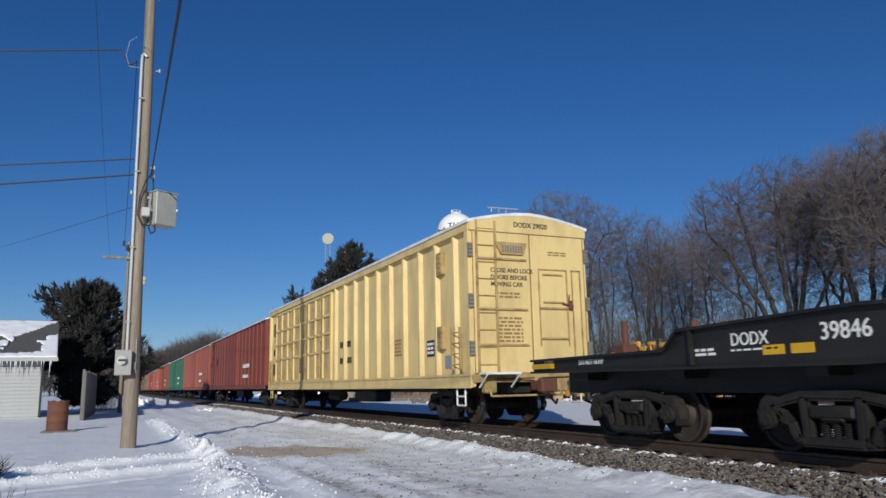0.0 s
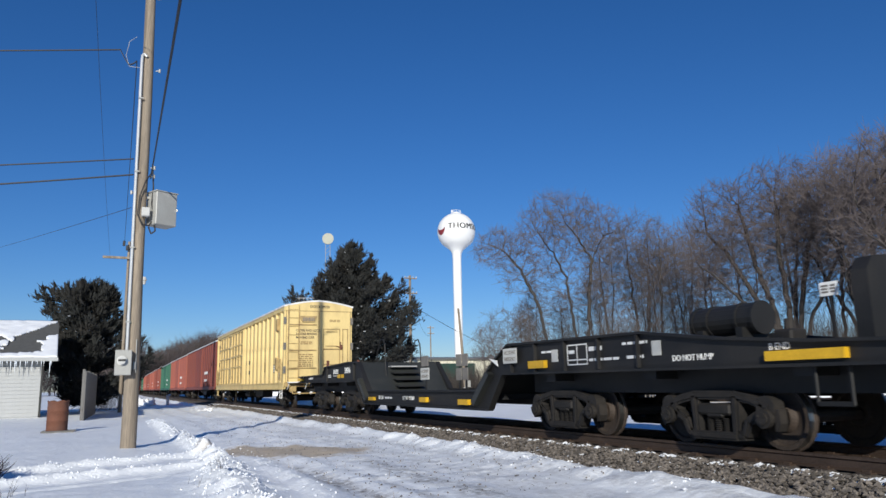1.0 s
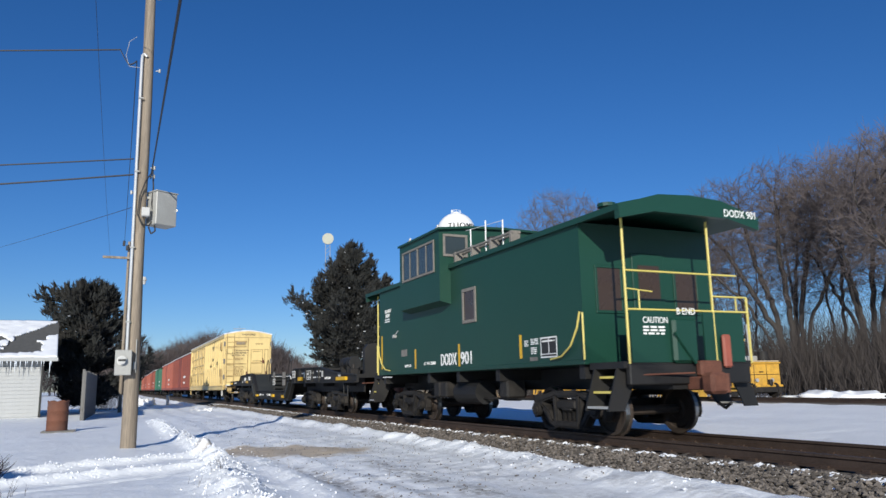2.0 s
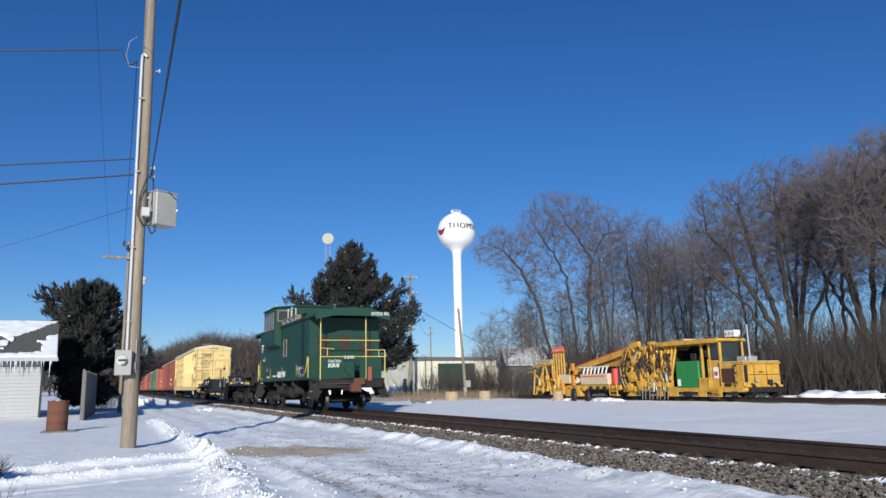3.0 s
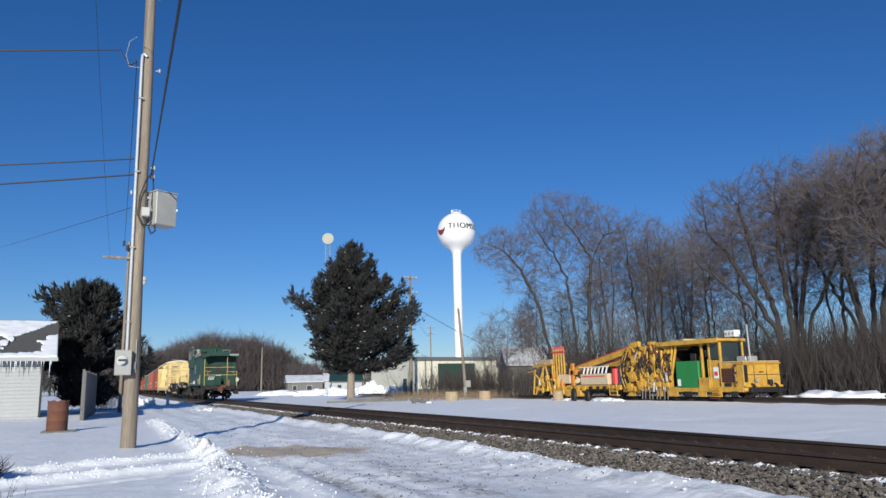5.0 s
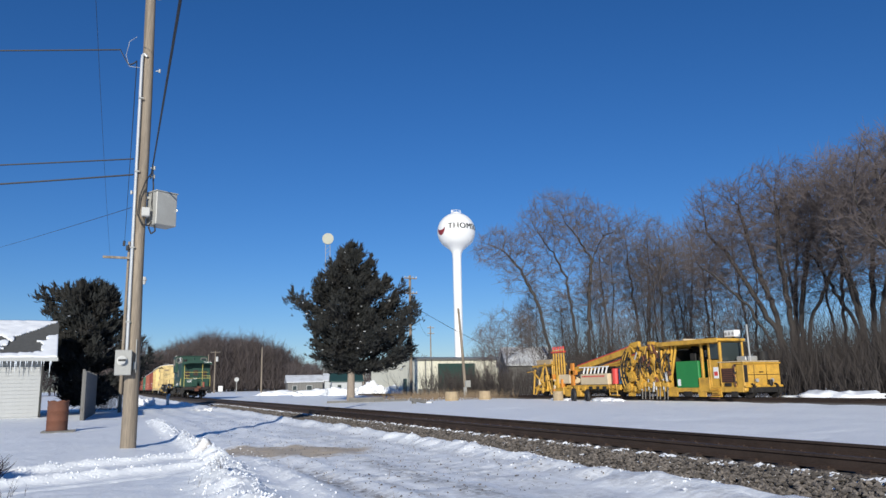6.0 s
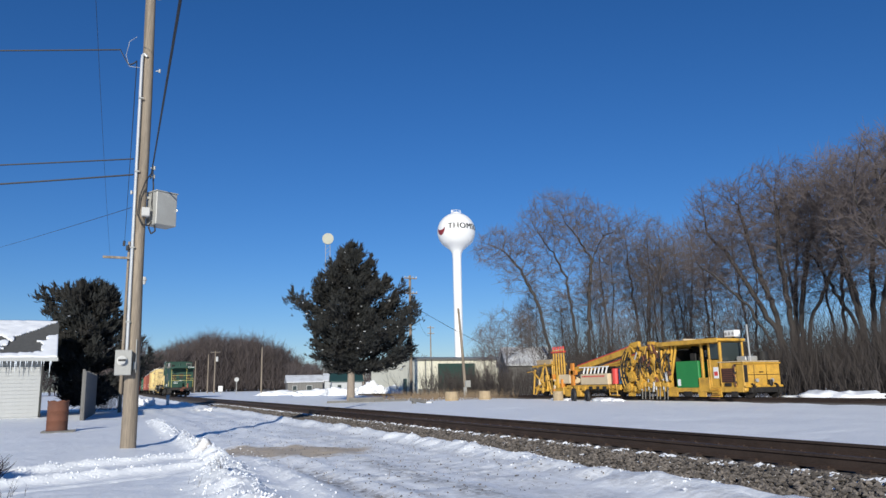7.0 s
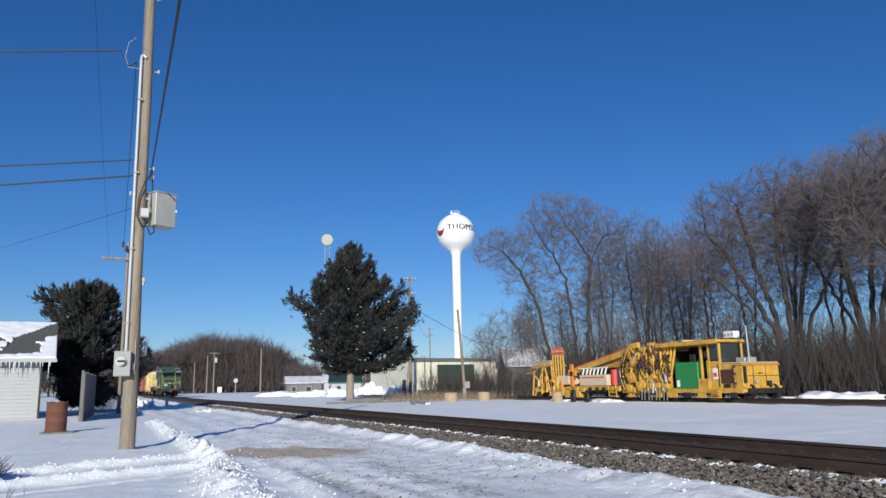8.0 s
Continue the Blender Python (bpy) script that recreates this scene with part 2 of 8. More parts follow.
def spaced(parts):
    out = []
    for a, b, n in parts:
        out += [a + (b - a) * i / n for i in range(n)]
    out.append(parts[-1][1])
    return out


def build_ground():
    xs = spaced([(-1500, -200, 6), (-200, -20, 10), (-20, -3, 20), (-3, 7.3, 95), (7.3, 13, 30), (13, 34, 40), (34, 120, 20), (120, 1800, 10)])
    ys = spaced([(-400, -10, 6), (-10, 5, 12), (5, 9, 32), (9, 15.5, 110), (15.5, 18, 20), (18, 36, 80), (36, 80, 60), (80, 300, 40), (300, 2600, 10)])
    verts = [(x, y, ground_z(x, y)) for y in ys for x in xs]
    nx = len(xs)
    faces = [(j * nx + i, j * nx + i + 1, (j + 1) * nx + i + 1, (j + 1) * nx + i) for j in range(len(ys) - 1) for i in range(nx - 1)]
    me = bpy.data.meshes.new("ground")
    me.from_pydata(verts, [], faces)
    me.materials.append(snow_ground_material())
    for p in me.polygons:
        p.use_smooth = True
    tagged(new("ground", me), "snow-covered yard and fields with wheel ruts and a sandy patch", "snow", kind="structure")


def stones(name, label, n, place, size, material, seed, flat=0.7):
    """Many small broken stones or lumps, as one joined thing."""
    rng = random.Random(seed)
    verts, faces = [], []
    octa = [(1, 0, 0), (0, 1, 0), (-1, 0, 0), (0, -1, 0), (0, 0, 1), (0, 0, -1)]
    tri = [(0, 1, 4), (1, 2, 4), (2, 3, 4), (3, 0, 4), (1, 0, 5), (2, 1, 5), (3, 2, 5), (0, 3, 5)]
    for _ in range(n):
        x, y, z = place(rng)
        s = rng.uniform(*size)
        a = rng.uniform(0, 6.28)
        k = len(verts)
        for ox, oy, oz in octa:
            j = rng.uniform(0.6, 1.3) * s
            px, py, pz = ox * j + rng.uniform(-0.2, 0.2) * s, oy * j + rng.uniform(-0.2, 0.2) * s, oz * j * flat
            verts.append((x + px * math.cos(a) - py * math.sin(a), y + px * math.sin(a) + py * math.cos(a), z + pz))
        faces += [(p + k, q + k, r + k) for p, q, r in tri]
    me = bpy.data.meshes.new(name)
    me.from_pydata(verts, [], faces)
    me.materials.append(material)
    return tagged(new(name, me), label, name.replace("_", " "), kind="stuff")


def sweep(profile, ys, dx, dz, at):
    """A profile (x, z) pulled along the track."""
    verts, faces = [], []
    n = len(profile)
    for y in ys:
        x, _ = at(y)
        verts += [(x + dx + px, y, pz + dz) for px, pz in profile]
    for j in range(len(ys) - 1):
        for i in range(n):
            k = (i + 1) % n
            faces.append((j * n + i, j * n + k, (j + 1) * n + k, (j + 1) * n + i))
    return verts, faces


RAIL = [(-0.037, 0.0), (0.037, 0.0), (0.037, -0.035), (0.012, -0.05), (0.010, -0.13), (0.07, -0.15), (0.07, -0.165), (-0.07, -0.165), (-0.07, -0.15), (-0.010, -0.13), (-0.012, -0.05), (-0.037, -0.035)]


def rails(parent, at, ys, z, half=0.755):
    for s in (-1, 1):
        v, f = sweep(RAIL, ys, s * half, z, at)
        me = bpy.data.meshes.new("rail")
        me.from_pydata(v, [], f)
        me.materials.append(M_RAIL)
        o = new("rail", me)
        o.parent = parent


def rock_material():
    m = mat("broken_grey_stone", (0.118, 0.102, 0.088), 0.95, 0, 0.3, 8, 0.4, 60)
    nt = m.node_tree
    g = nt.nodes.new("ShaderNodeNewGeometry")
    r = nt.nodes.new("ShaderNodeMapRange")
    r.inputs[3].default_value, r.inputs[4].default_value = 0.4, 1.7
    nt.links.new(g.outputs["Random Per Island"], r.inputs[0])
    v = nt.nodes.new("ShaderNodeVectorMath")
    v.operation = "SCALE"
    b = nt.nodes["Principled BSDF"]
    src = b.inputs["Base Color"].links[0].from_socket
    nt.links.new(src, v.inputs[0])
    nt.links.new(r.outputs[0], v.inputs["Scale"])
    nt.links.new(v.outputs[0], b.inputs["Base Color"])
    return m


def bed_z(dx):
    a = abs(dx)
    return -0.17 if a < 1.42 else -0.17 - (a - 1.42) * 0.10 if a < 2.2 else -0.248 - (a - 2.2) * 0.06


def main_track():
    ys = spaced([(-30, 3, 20), (3, 45, 210), (45, 150, 100), (150, 900, 60)])
    offs = [-2.95, -2.75, -2.55, -2.35, -2.15, -1.95, -1.75, -1.55, -1.35, -1.1, -0.85, -0.6, -0.3, 0, 0.3, 0.6, 0.85, 1.1, 1.35, 1.7, 2.1, 2.5]
    verts = []
    for y in ys:
        x, _ = track_at(y)
        for o in offs:
            o = shoulder(o, y)
            verts.append((x + o, y, bed_z(o) - 0.03 + 0.05 * fbm(x + o, y, 3.0)))
    n = len(offs)
    faces = [(j * n + i, j * n + i + 1, (j + 1) * n + i + 1, (j + 1) * n + i) for j in range(len(ys) - 1) for i in range(n - 1)]
    me = bpy.data.meshes.new("track_bed")
    me.from_pydata(verts, [], faces)
    me.materials.append(M_BALLAST)
    bed = tagged(new("track_bed", me), "ballasted main railway track with timber ties", "railway track", kind="structure")
    rails(bed, track_at, spaced([(-30, 60, 30), (60, 150, 30), (150, 900, 30)]), 0.0)
    return bed


def main_ties(bed):
    tie = None
    rng = random.Random(5)
    for i in range(290):
        y = 1.0 + i * 0.545
        x, h = track_at(y)
        if tie is None:
            bm = box(B(), -1.31, 1.31, -0.115, 0.115, -0.36, -0.165, 0.015)
            tie = part("tie", bm, M_TIE, bed)
            o = tie
        else:
            o = new("tie", tie.data)
            o.parent = bed
        o.location = (x + rng.uniform(-0.03, 0.03), y, rng.uniform(-0.006, 0.004))
        o.rotation_euler = (0, 0, -h + rng.uniform(-0.012, 0.012))
    plate = None
    for i in range(110):
        y = 1.0 + i * 0.545
        x, h = track_at(y)
        for s in (-1, 1):
            if plate is None:
                bm = box(B(), -0.18, 0.18, -0.09, 0.09, -0.168, -0.152)
                for k in (-0.11, 0.11):
                    box(bm, k - 0.02, k + 0.02, -0.05, 0.05, -0.152, -0.128)
                plate = part("tie_plate", bm, M_RAIL, bed)
                o = plate
            else:
                o = new("tie_plate", plate.data)
                o.parent = bed
            o.location = (x + s * 0.755, y, 0.001)


def siding_at(y):
    return 28.8, 0.0


def siding_track():
    ys = spaced([(-20, 90, 55)])
    v, f = sweep([(-1.5, -0.30), (-1.2, -0.16), (1.2, -0.16), (1.5, -0.30)], ys, 0, 0, siding_at)
    me = bpy.data.meshes.new("siding_bed")
    me.from_pydata(v, [], f)
    me.materials.append(M_BALLAST)
    bed = tagged(new("siding_bed", me), "dark side track half buried in snow", "railway track", kind="structure")
    rails(bed, siding_at, ys, 0.0)


build_ground()
track_bed = main_track()
siding_track()
M_ROCK = rock_material()
M_LUMP = mat("crusted_snow", (0.82, 0.84, 0.87), 0.6, 0, 0.05, 3, 0.5, 25)


def place_ballast(rng):
    y = 3.5 + 50 * rng.random() ** 1.6
    x, _ = track_at(y)
    o = rng.uniform(-2.60, -1.28) if rng.random() < 0.93 else rng.uniform(-2.85, -2.5)
    o = shoulder(o, y)
    return x + o, y, bed_z(o) + rng.uniform(-0.015, 0.03)


def place_between(rng):
    y = 3.5 + 30 * rng.random() ** 1.5
    x, _ = track_at(y)
    return x + rng.uniform(-0.7, 0.7), y, -0.175


def place_yard(rng):
    y = 7.5 + 22 * rng.random() ** 1.4
    x = rng.uniform(2.6, 6.5)
    return x, y, ground_z(x, y) + 0.005


def place_tie_snow(rng):
    i = rng.randrange(100)
    y = 1.0 + i * 0.545 + rng.uniform(-0.1, 0.1)
    x, _ = track_at(y)
    return x - 1.30 + rng.uniform(-0.13, 0.05), y, -0.15


def place_shoulder_snow(rng):
    y = 4 + 55 * rng.random() ** 1.3
    x, _ = track_at(y)
    o = -1.42 + rng.uniform(-0.05, 0.05) if rng.random() < 0.7 else rng.uniform(-2.35, -1.5)
    o = shoulder(o, y)
    return x + o, y, bed_z(o)


def place_bank(rng):
    y = 7 + 24 * rng.random() ** 1.2
    x = 1.82 + 0.05 * math.sin(y * 0.5) - 0.30 * step_between(y, 15, 8) + rng.gauss(0, 0.11 + 0.10 * step_between(y, 15, 9))
    return x, y, ground_z(x, y) + 0.005


def place_windrow(rng):
    y = 6 + 40 * rng.random() ** 1.3
    x, _ = track_at(y)
    x = x - 2.86 - flare(y) + rng.gauss(0, 0.2)
    return x, y, ground_z(x, y) + 0.003


stones("ballast_stones", "loose grey crushed stones on the track shoulder", 26000, place_ballast, (0.018, 0.046), M_ROCK, 1)
stones("track_stones", "dark crushed stones between the rails", 2500, place_between, (0.02, 0.045), M_BALLAST, 2)
stones("yard_gravel", "dark bits of gravel strewn on the packed snow", 1300, place_yard, (0.006, 0.018), M_ROCK, 3)
stones("tie_end_snow", "small lumps of snow left on the tie ends", 850, place_tie_snow, (0.035, 0.095), M_LUMP, 4, 0.35)
stones("shoulder_snow", "thin streaks of snow caught on the ballast", 1100, place_shoulder_snow, (0.03, 0.09), M_LUMP, 6, 0.25)
stones("bank_clods", "broken clods of ploughed snow on the bank", 2000, place_bank, (0.006, 0.026), M_LUMP, 7, 0.75)


def place_rut(rng):
    x = rng.uniform(-2.6, 1.8)
    y = (13.75 + 0.45 * x if rng.random() < 0.5 else 11.98 + 0.36 * x) + rng.gauss(0, 0.10)
    return x, y, ground_z(x, y) + 0.004


stones("rut_clods", "small clods of snow along the wheel ruts", 420, place_rut, (0.008, 0.024), M_LUMP, 9, 0.7)
def place_yard_clods(rng):
    y = 7.8 + 8 * rng.random() ** 1.2
    x = 2.35 + 0.05 * (y - 9) + rng.gauss(0, 0.16) if rng.random() < 0.6 else rng.uniform(2.0, 5.6)
    return x, y, ground_z(x, y) + 0.003


stones("yard_clods", "loose crumbs of snow strewn along the wheel tracks", 140, place_yard_clods, (0.005, 0.020), M_LUMP, 10, 0.6)
stones("windrow_clods", "small clods of snow along the ballast", 420, place_windrow, (0.008, 0.032), M_LUMP, 8, 0.6)


# ---- the train ----
M_STEEL = mat("dark_cast_steel", (0.014, 0.0125, 0.0115), 0.7, 0.1, 0.35, 6, 0.4, 40, dirt=(0.050, 0.040, 0.033), dirt_amount=0.45, dirt_scale=3)
M_WHEEL = mat("rusty_wheel_steel", (0.050, 0.036, 0.028), 0.75, 0.2, 0.4, 5, 0.3, 40, dirt=(0.03, 0.025, 0.02), dirt_amount=0.6)
M_TREAD = mat("bright_tread_steel", (0.45, 0.44, 0.42), 0.35, 1.0, 0.1, 5, 0.05, 40)
M_WHITE = mat("white_paint", (0.78, 0.78, 0.76), 0.6, 0, 0.06, 3, 0.05, 30, dirt=(0.4, 0.4, 0.38), dirt_amount=0.3, dirt_scale=6)
M_LETTER_BLACK = mat("black_lettering", (0.02, 0.02, 0.02), 0.6, 0, 0.1, 3, 0.0, 30)
M_LETTER_BROWN = mat("faded_brown_lettering", (0.27, 0.175, 0.07), 0.7, 0, 0.2, 6, 0.0, 30)
M_STRIPE = mat("yellow_reflective_tape", (0.62, 0.36, 0.015), 0.45, 0, 0.15, 6, 0.05, 30)
M_RAILING = mat("yellow_railing_paint", (0.60, 0.50, 0.13), 0.5, 0, 0.1, 6, 0.05, 30)
M_GALV = mat("galvanised_steel", (0.42, 0.42, 0.41), 0.55, 0.3, 0.15, 3, 0.1, 30)
M_TRIM = mat("weathered_grey_trim", (0.18, 0.165, 0.145), 0.7, 0, 0.25, 6, 0.2, 30)
M_DARKGREY = mat("dark_grey_paint", (0.024, 0.026, 0.025), 0.5, 0, 0.15, 1.5, 0.1, 25, dirt=(0.07, 0.068, 0.06), dirt_amount=0.4)
M_RUSTBROWN = mat("rust_brown_steel", (0.12, 0.045, 0.028), 0.8, 0, 0.35, 6, 0.3, 40)
M_REDPLATE = mat("red_marker_paint", (0.62, 0.06, 0.05), 0.45, 0, 0.1, 4, 0.05, 30)
M_DARKRED = mat("dark_red_paint", (0.22, 0.048, 0.030), 0.6, 0, 0.2, 1.5, 0.1, 20, dirt=(0.09, 0.035, 0.025), dirt_amount=0.5, stretch=(1, 1, 0.3))
M_BRIGHTRED = mat("faded_red_paint", (0.32, 0.085, 0.055), 0.6, 0, 0.18, 1.5, 0.1, 20, dirt=(0.12, 0.05, 0.04), dirt_amount=0.5, stretch=(1, 1, 0.3))
M_CARGREEN = mat("faded_green_paint", (0.02, 0.12, 0.075), 0.55, 0, 0.18, 1.5, 0.1, 20, dirt=(0.03, 0.06, 0.04), dirt_amount=0.5, stretch=(1, 1, 0.3))


def glass(name, tint, rough=0.06):
    m = bpy.data.materials.new(name)
    m.use_nodes = True
    b = m.node_tree.nodes["Principled BSDF"]
    n = m.node_tree.nodes.new("ShaderNodeTexNoise")
    n.inputs["Scale"].default_value = 2.2
    r = m.node_tree.nodes.new("ShaderNodeMapRange")
    r.inputs[3].default_value, r.inputs[4].default_value = rough, rough * 4
    m.node_tree.links.new(n.outputs[0], r.inputs[0])
    m.node_tree.links.new(r.outputs[0], b.inputs["Roughness"])
    b.inputs["Base Color"].default_value = (*tint, 1)
    b.inputs["IOR"].default_value = 1.5
    b.inputs["Specular IOR Level"].default_value = 0.6
    return m


M_GLASS = glass("dusty_dark_glass", (0.035, 0.045, 0.045), 0.08)
M_GLASS_BROWN = glass("brown_film_glass", (0.045, 0.028, 0.019), 0.12)

def lettering(text, cap, material, parent, at, face, name="lettering", squeeze=1.0, bold=0.0, align="LEFT"):
    """Painted letters, cap metres high, on a car's near side (face 'side') or on its rear end (face 'end')."""
    cu = bpy.data.curves.new("letters", "FONT")
    cu.body, cu.size, cu.extrude, cu.offset, cu.align_x = text, cap / 0.69, 0.004, bold * cap, align
    cu.resolution_u = 3
    ob = bpy.data.objects.new("letters", cu)
    scene.collection.objects.link(ob)
    dg = bpy.context.evaluated_depsgraph_get()
    me = bpy.data.meshes.new_from_object(ob.evaluated_get(dg))
    bpy.data.objects.remove(ob)
    turn = Matrix(((0, 0, -1), (-1, 0, 0), (0, 1, 0))) if face == "side" else Matrix(((1, 0, 0), (0, 0, -1), (0, 1, 0)))
    me.transform(Matrix.Translation(at) @ turn.to_4x4() @ Matrix.Diagonal((squeeze, 1, 1, 1)))
    me.materials.clear()
    me.materials.append(material)
    res = new(name, me)
    res.parent = parent
    return res


def bars(parent, x, s0, s1, z0, z1, rows, material, face="side", name="lettering", seed=1):
    """Small writing that cannot be read: rows of plain bars."""
    rng = random.Random(seed)
    bm = B()
    h = (z1 - z0) / rows
    for i in range(rows):
        a = s0
        zc = z1 - (i + 0.5) * h
        while a < s1 - 0.02:
            w = min(rng.uniform(0.06, 0.22), s1 - a)
            if face == "side":
                box(bm, x - 0.004, x, -a - w, -a, zc - h * 0.3, zc + h * 0.3)
            else:
                box(bm, a, a + w, x - 0.004, x, zc - h * 0.3, zc + h * 0.3)
            a += w + 0.035
    return part(name, bm, material, parent)


def wheelset(parent, y, r=0.42):
    bm = B()
    for s in (-1, 1):
        prof = [(0.66, 0.10), (0.66, 0.16), (0.69, 0.19), (0.70, r - 0.09), (0.675, r - 0.06), (0.675, r + 0.025), (0.705, r + 0.025),
                (0.72, r), (0.81, r - 0.006), (0.81, r - 0.06), (0.77, r - 0.08), (0.745, 0.20), (0.82, 0.15), (0.82, 0.085), (0.98, 0.08), (0.98, 0.0)]
        n = 28
        rings = []
        for px, pr in prof:
            rings.append([bm.verts.new((s * px, pr * math.cos(2 * math.pi * k / n), pr * math.sin(2 * math.pi * k / n))) for k in range(n)] if pr else None)
        for i in range(len(prof) - 1):
            a, b = rings[i], rings[i + 1]
            if b is None:
                bm.faces.new(a)
                continue
            for k in range(n):
                f = bm.faces.new((a[k], a[(k + 1) % n], b[(k + 1) % n], b[k]))
                f.material_index = 1 if i in (7,) else 0
    rod(bm, (-0.67, 0, 0), (0.67, 0, 0), 0.085, n=10)
    bmesh.ops.recalc_face_normals(bm, faces=bm.faces)
    ob = part("wheel_set", bm, M_WHEEL, parent, "rust-brown wheels on one axle with a polished tread")
    ob.data.materials.append(M_TREAD)
    ob.location = (0, y, r)
    return ob


def side_frame_bm(sg, h):
    """Cast side frame: bowed top chord, sagging bottom chord, two columns round the springs, bearing caps."""
    bm = B()
    x0, x1 = (0.92, 1.08) if sg > 0 else (-1.08, -0.92)
    xm = sg

    def strut(a, b, wa, wb, fat=0.085):
        a, b = Vector(a), Vector(b)
        n = (b - a).normalized()
        n = Vector((-n.y, n.x))
        poly_prism(bm, [tuple(a + n * wa), tuple(b + n * wb), tuple(b - n * wb), tuple(a - n * wa)], "x", xm - fat, xm + fat)
        poly_prism(bm, [tuple(a + n * wa * 0.45), tuple(b + n * wb * 0.45), tuple(b - n * wb * 0.45), tuple(a - n * wa * 0.45)], "x", xm - fat - 0.022, xm + fat + 0.022)

    top = [(-h - 0.05, 0.56), (-h * 0.72, 0.66), (-0.36, 0.715), (0.36, 0.715), (h * 0.72, 0.66), (h + 0.05, 0.56)]
    for a, b in zip(top, top[1:]):
        strut(a, b, 0.062, 0.062)
    for d in (-1, 1):
        low = [(d * (h - 0.10), 0.47), (d * (h - 0.30), 0.37), (d * 0.50, 0.185), (d * 0.30, 0.16)]
        for a, b in zip(low, low[1:]):
            strut(a, b, 0.068, 0.062)
        strut((d * 0.36, 0.17), (d * 0.38, 0.70), 0.060, 0.075)
        strut((d * (h - 0.06), 0.60), (d * (h - 0.16), 0.42), 0.06, 0.05)
        # pedestal jaws and the roller bearing
        poly_prism(bm, [(d * (h + 0.20), 0.54), (d * (h + 0.21), 0.36), (d * (h + 0.16), 0.26), (d * (h + 0.12), 0.26), (d * (h + 0.125), 0.54)], "x", x0, x1)
        rod(bm, (xm - 0.10, d * h, 0.56), (xm + 0.10, d * h, 0.56), 0.15, n=14)
        o = x0 if sg < 0 else x1
        rod(bm, (o, d * h, 0.42), (o + sg * 0.08, d * h, 0.42), 0.125, n=16)
        rod(bm, (o + sg * 0.08, d * h, 0.42), (o + sg * 0.11, d * h, 0.42), 0.085, n=12)
        for k in range(3):
            t = 2.094 * k + 0.5
            rod(bm, (o + sg * 0.08, d * h + 0.06 * math.cos(t), 0.42 + 0.06 * math.sin(t)), (o + sg * 0.125, d * h + 0.06 * math.cos(t), 0.42 + 0.06 * math.sin(t)), 0.018, n=6)
    strut((-0.40, 0.165), (0.40, 0.165), 0.055, 0.055, 0.12)
    box(bm, xm - 0.11, xm + 0.11, -0.30, 0.30, 0.44, 0.60, 0.03)
    return bm


SHARED = {}


def truck(parent, y, h=0.89):
    """A two-axle truck: bolster, two side frames each with a nest of springs, two wheelsets."""
    bm = B()
    box(bm, -1.10, 1.10, y - 0.16, y + 0.16, 0.40, 0.60, 0.03)
    rod(bm, (0, y, 0.55), (0, y, 0.98), 0.22, n=14)
    for s in (-1, 1):
        box(bm, -0.62, 0.62, y + s * 0.40, y + s * 0.46, 0.30, 0.42)
    tr = part("truck", bm, M_STEEL, parent, "dark cast-steel two-axle truck")
    for s in (-1, 1):
        key = ("frame", s, h)
        if key not in SHARED:
            ob = part("side_frame", side_frame_bm(s, h), M_STEEL, tr)
            SHARED[key] = ob.data
        else:
            ob = new("side_frame", SHARED[key])
            ob.parent = tr
        ob.location = (0, y, 0)
        key = ("spring", s)
        for k in (-1, 0, 1):
            if key not in SHARED:
                prof = [(0.05 if i % 2 else 0.07, 0.222 + i * 0.0135) for i in range(14)]
                n = 10
                bm = B()
                rings = [[bm.verts.new((s + r * math.cos(6.2832 * j / n), r * math.sin(6.2832 * j / n), z)) for j in range(n)] for r, z in prof]
                for a, b in zip(rings, rings[1:]):
                    for j in range(n):
                        bm.faces.new((a[j], a[(j + 1) % n], b[(j + 1) % n], b[j]))
                bmesh.ops.recalc_face_normals(bm, faces=bm.faces)
                ob = part("spring", bm, M_STEEL, tr)
                SHARED[key] = ob.data
            else:
                ob = new("spring", SHARED[key])
                ob.parent = tr
            ob.location = (0, y + k * 0.15, 0)
    for d in (-h, h):
        wheelset(tr, y + d)
    return tr


def coupler(parent, y, way, material=None):
    bm = B()
    box(bm, -0.10, 0.10, min(y, y + way * 0.45), max(y, y + way * 0.45), 0.76, 0.98, 0.02)
    box(bm, -0.19, 0.17, min(y + way * 0.40, y + way * 0.66), max(y + way * 0.40, y + way * 0.66), 0.70, 1.04, 0.05)
    rod(bm, (0.16, y + way * 0.58, 0.72), (0.16, y + way * 0.58, 1.02), 0.07)
    rod(bm, (-1.2, y + way * 0.02, 1.02), (-0.1, y + way * 0.20, 1.04), 0.016, n=6)
    part("coupler", bm, material or M_RUSTBROWN, parent, "rust-brown knuckle coupler with a lift rod")
    bm = B()
    pts = [Vector((0.32, y, 0.80)), Vector((0.33, y + way * 0.18, 0.58)), Vector((0.30, y + way * 0.40, 0.47)), Vector((0.2, y + way * 0.62, 0.56))]
    for a, b in zip(pts, pts[1:]):
        rod(bm, a, b, 0.026, n=8)
    part("air_hose", bm, M_BLACK, parent, "black rubber air hose")


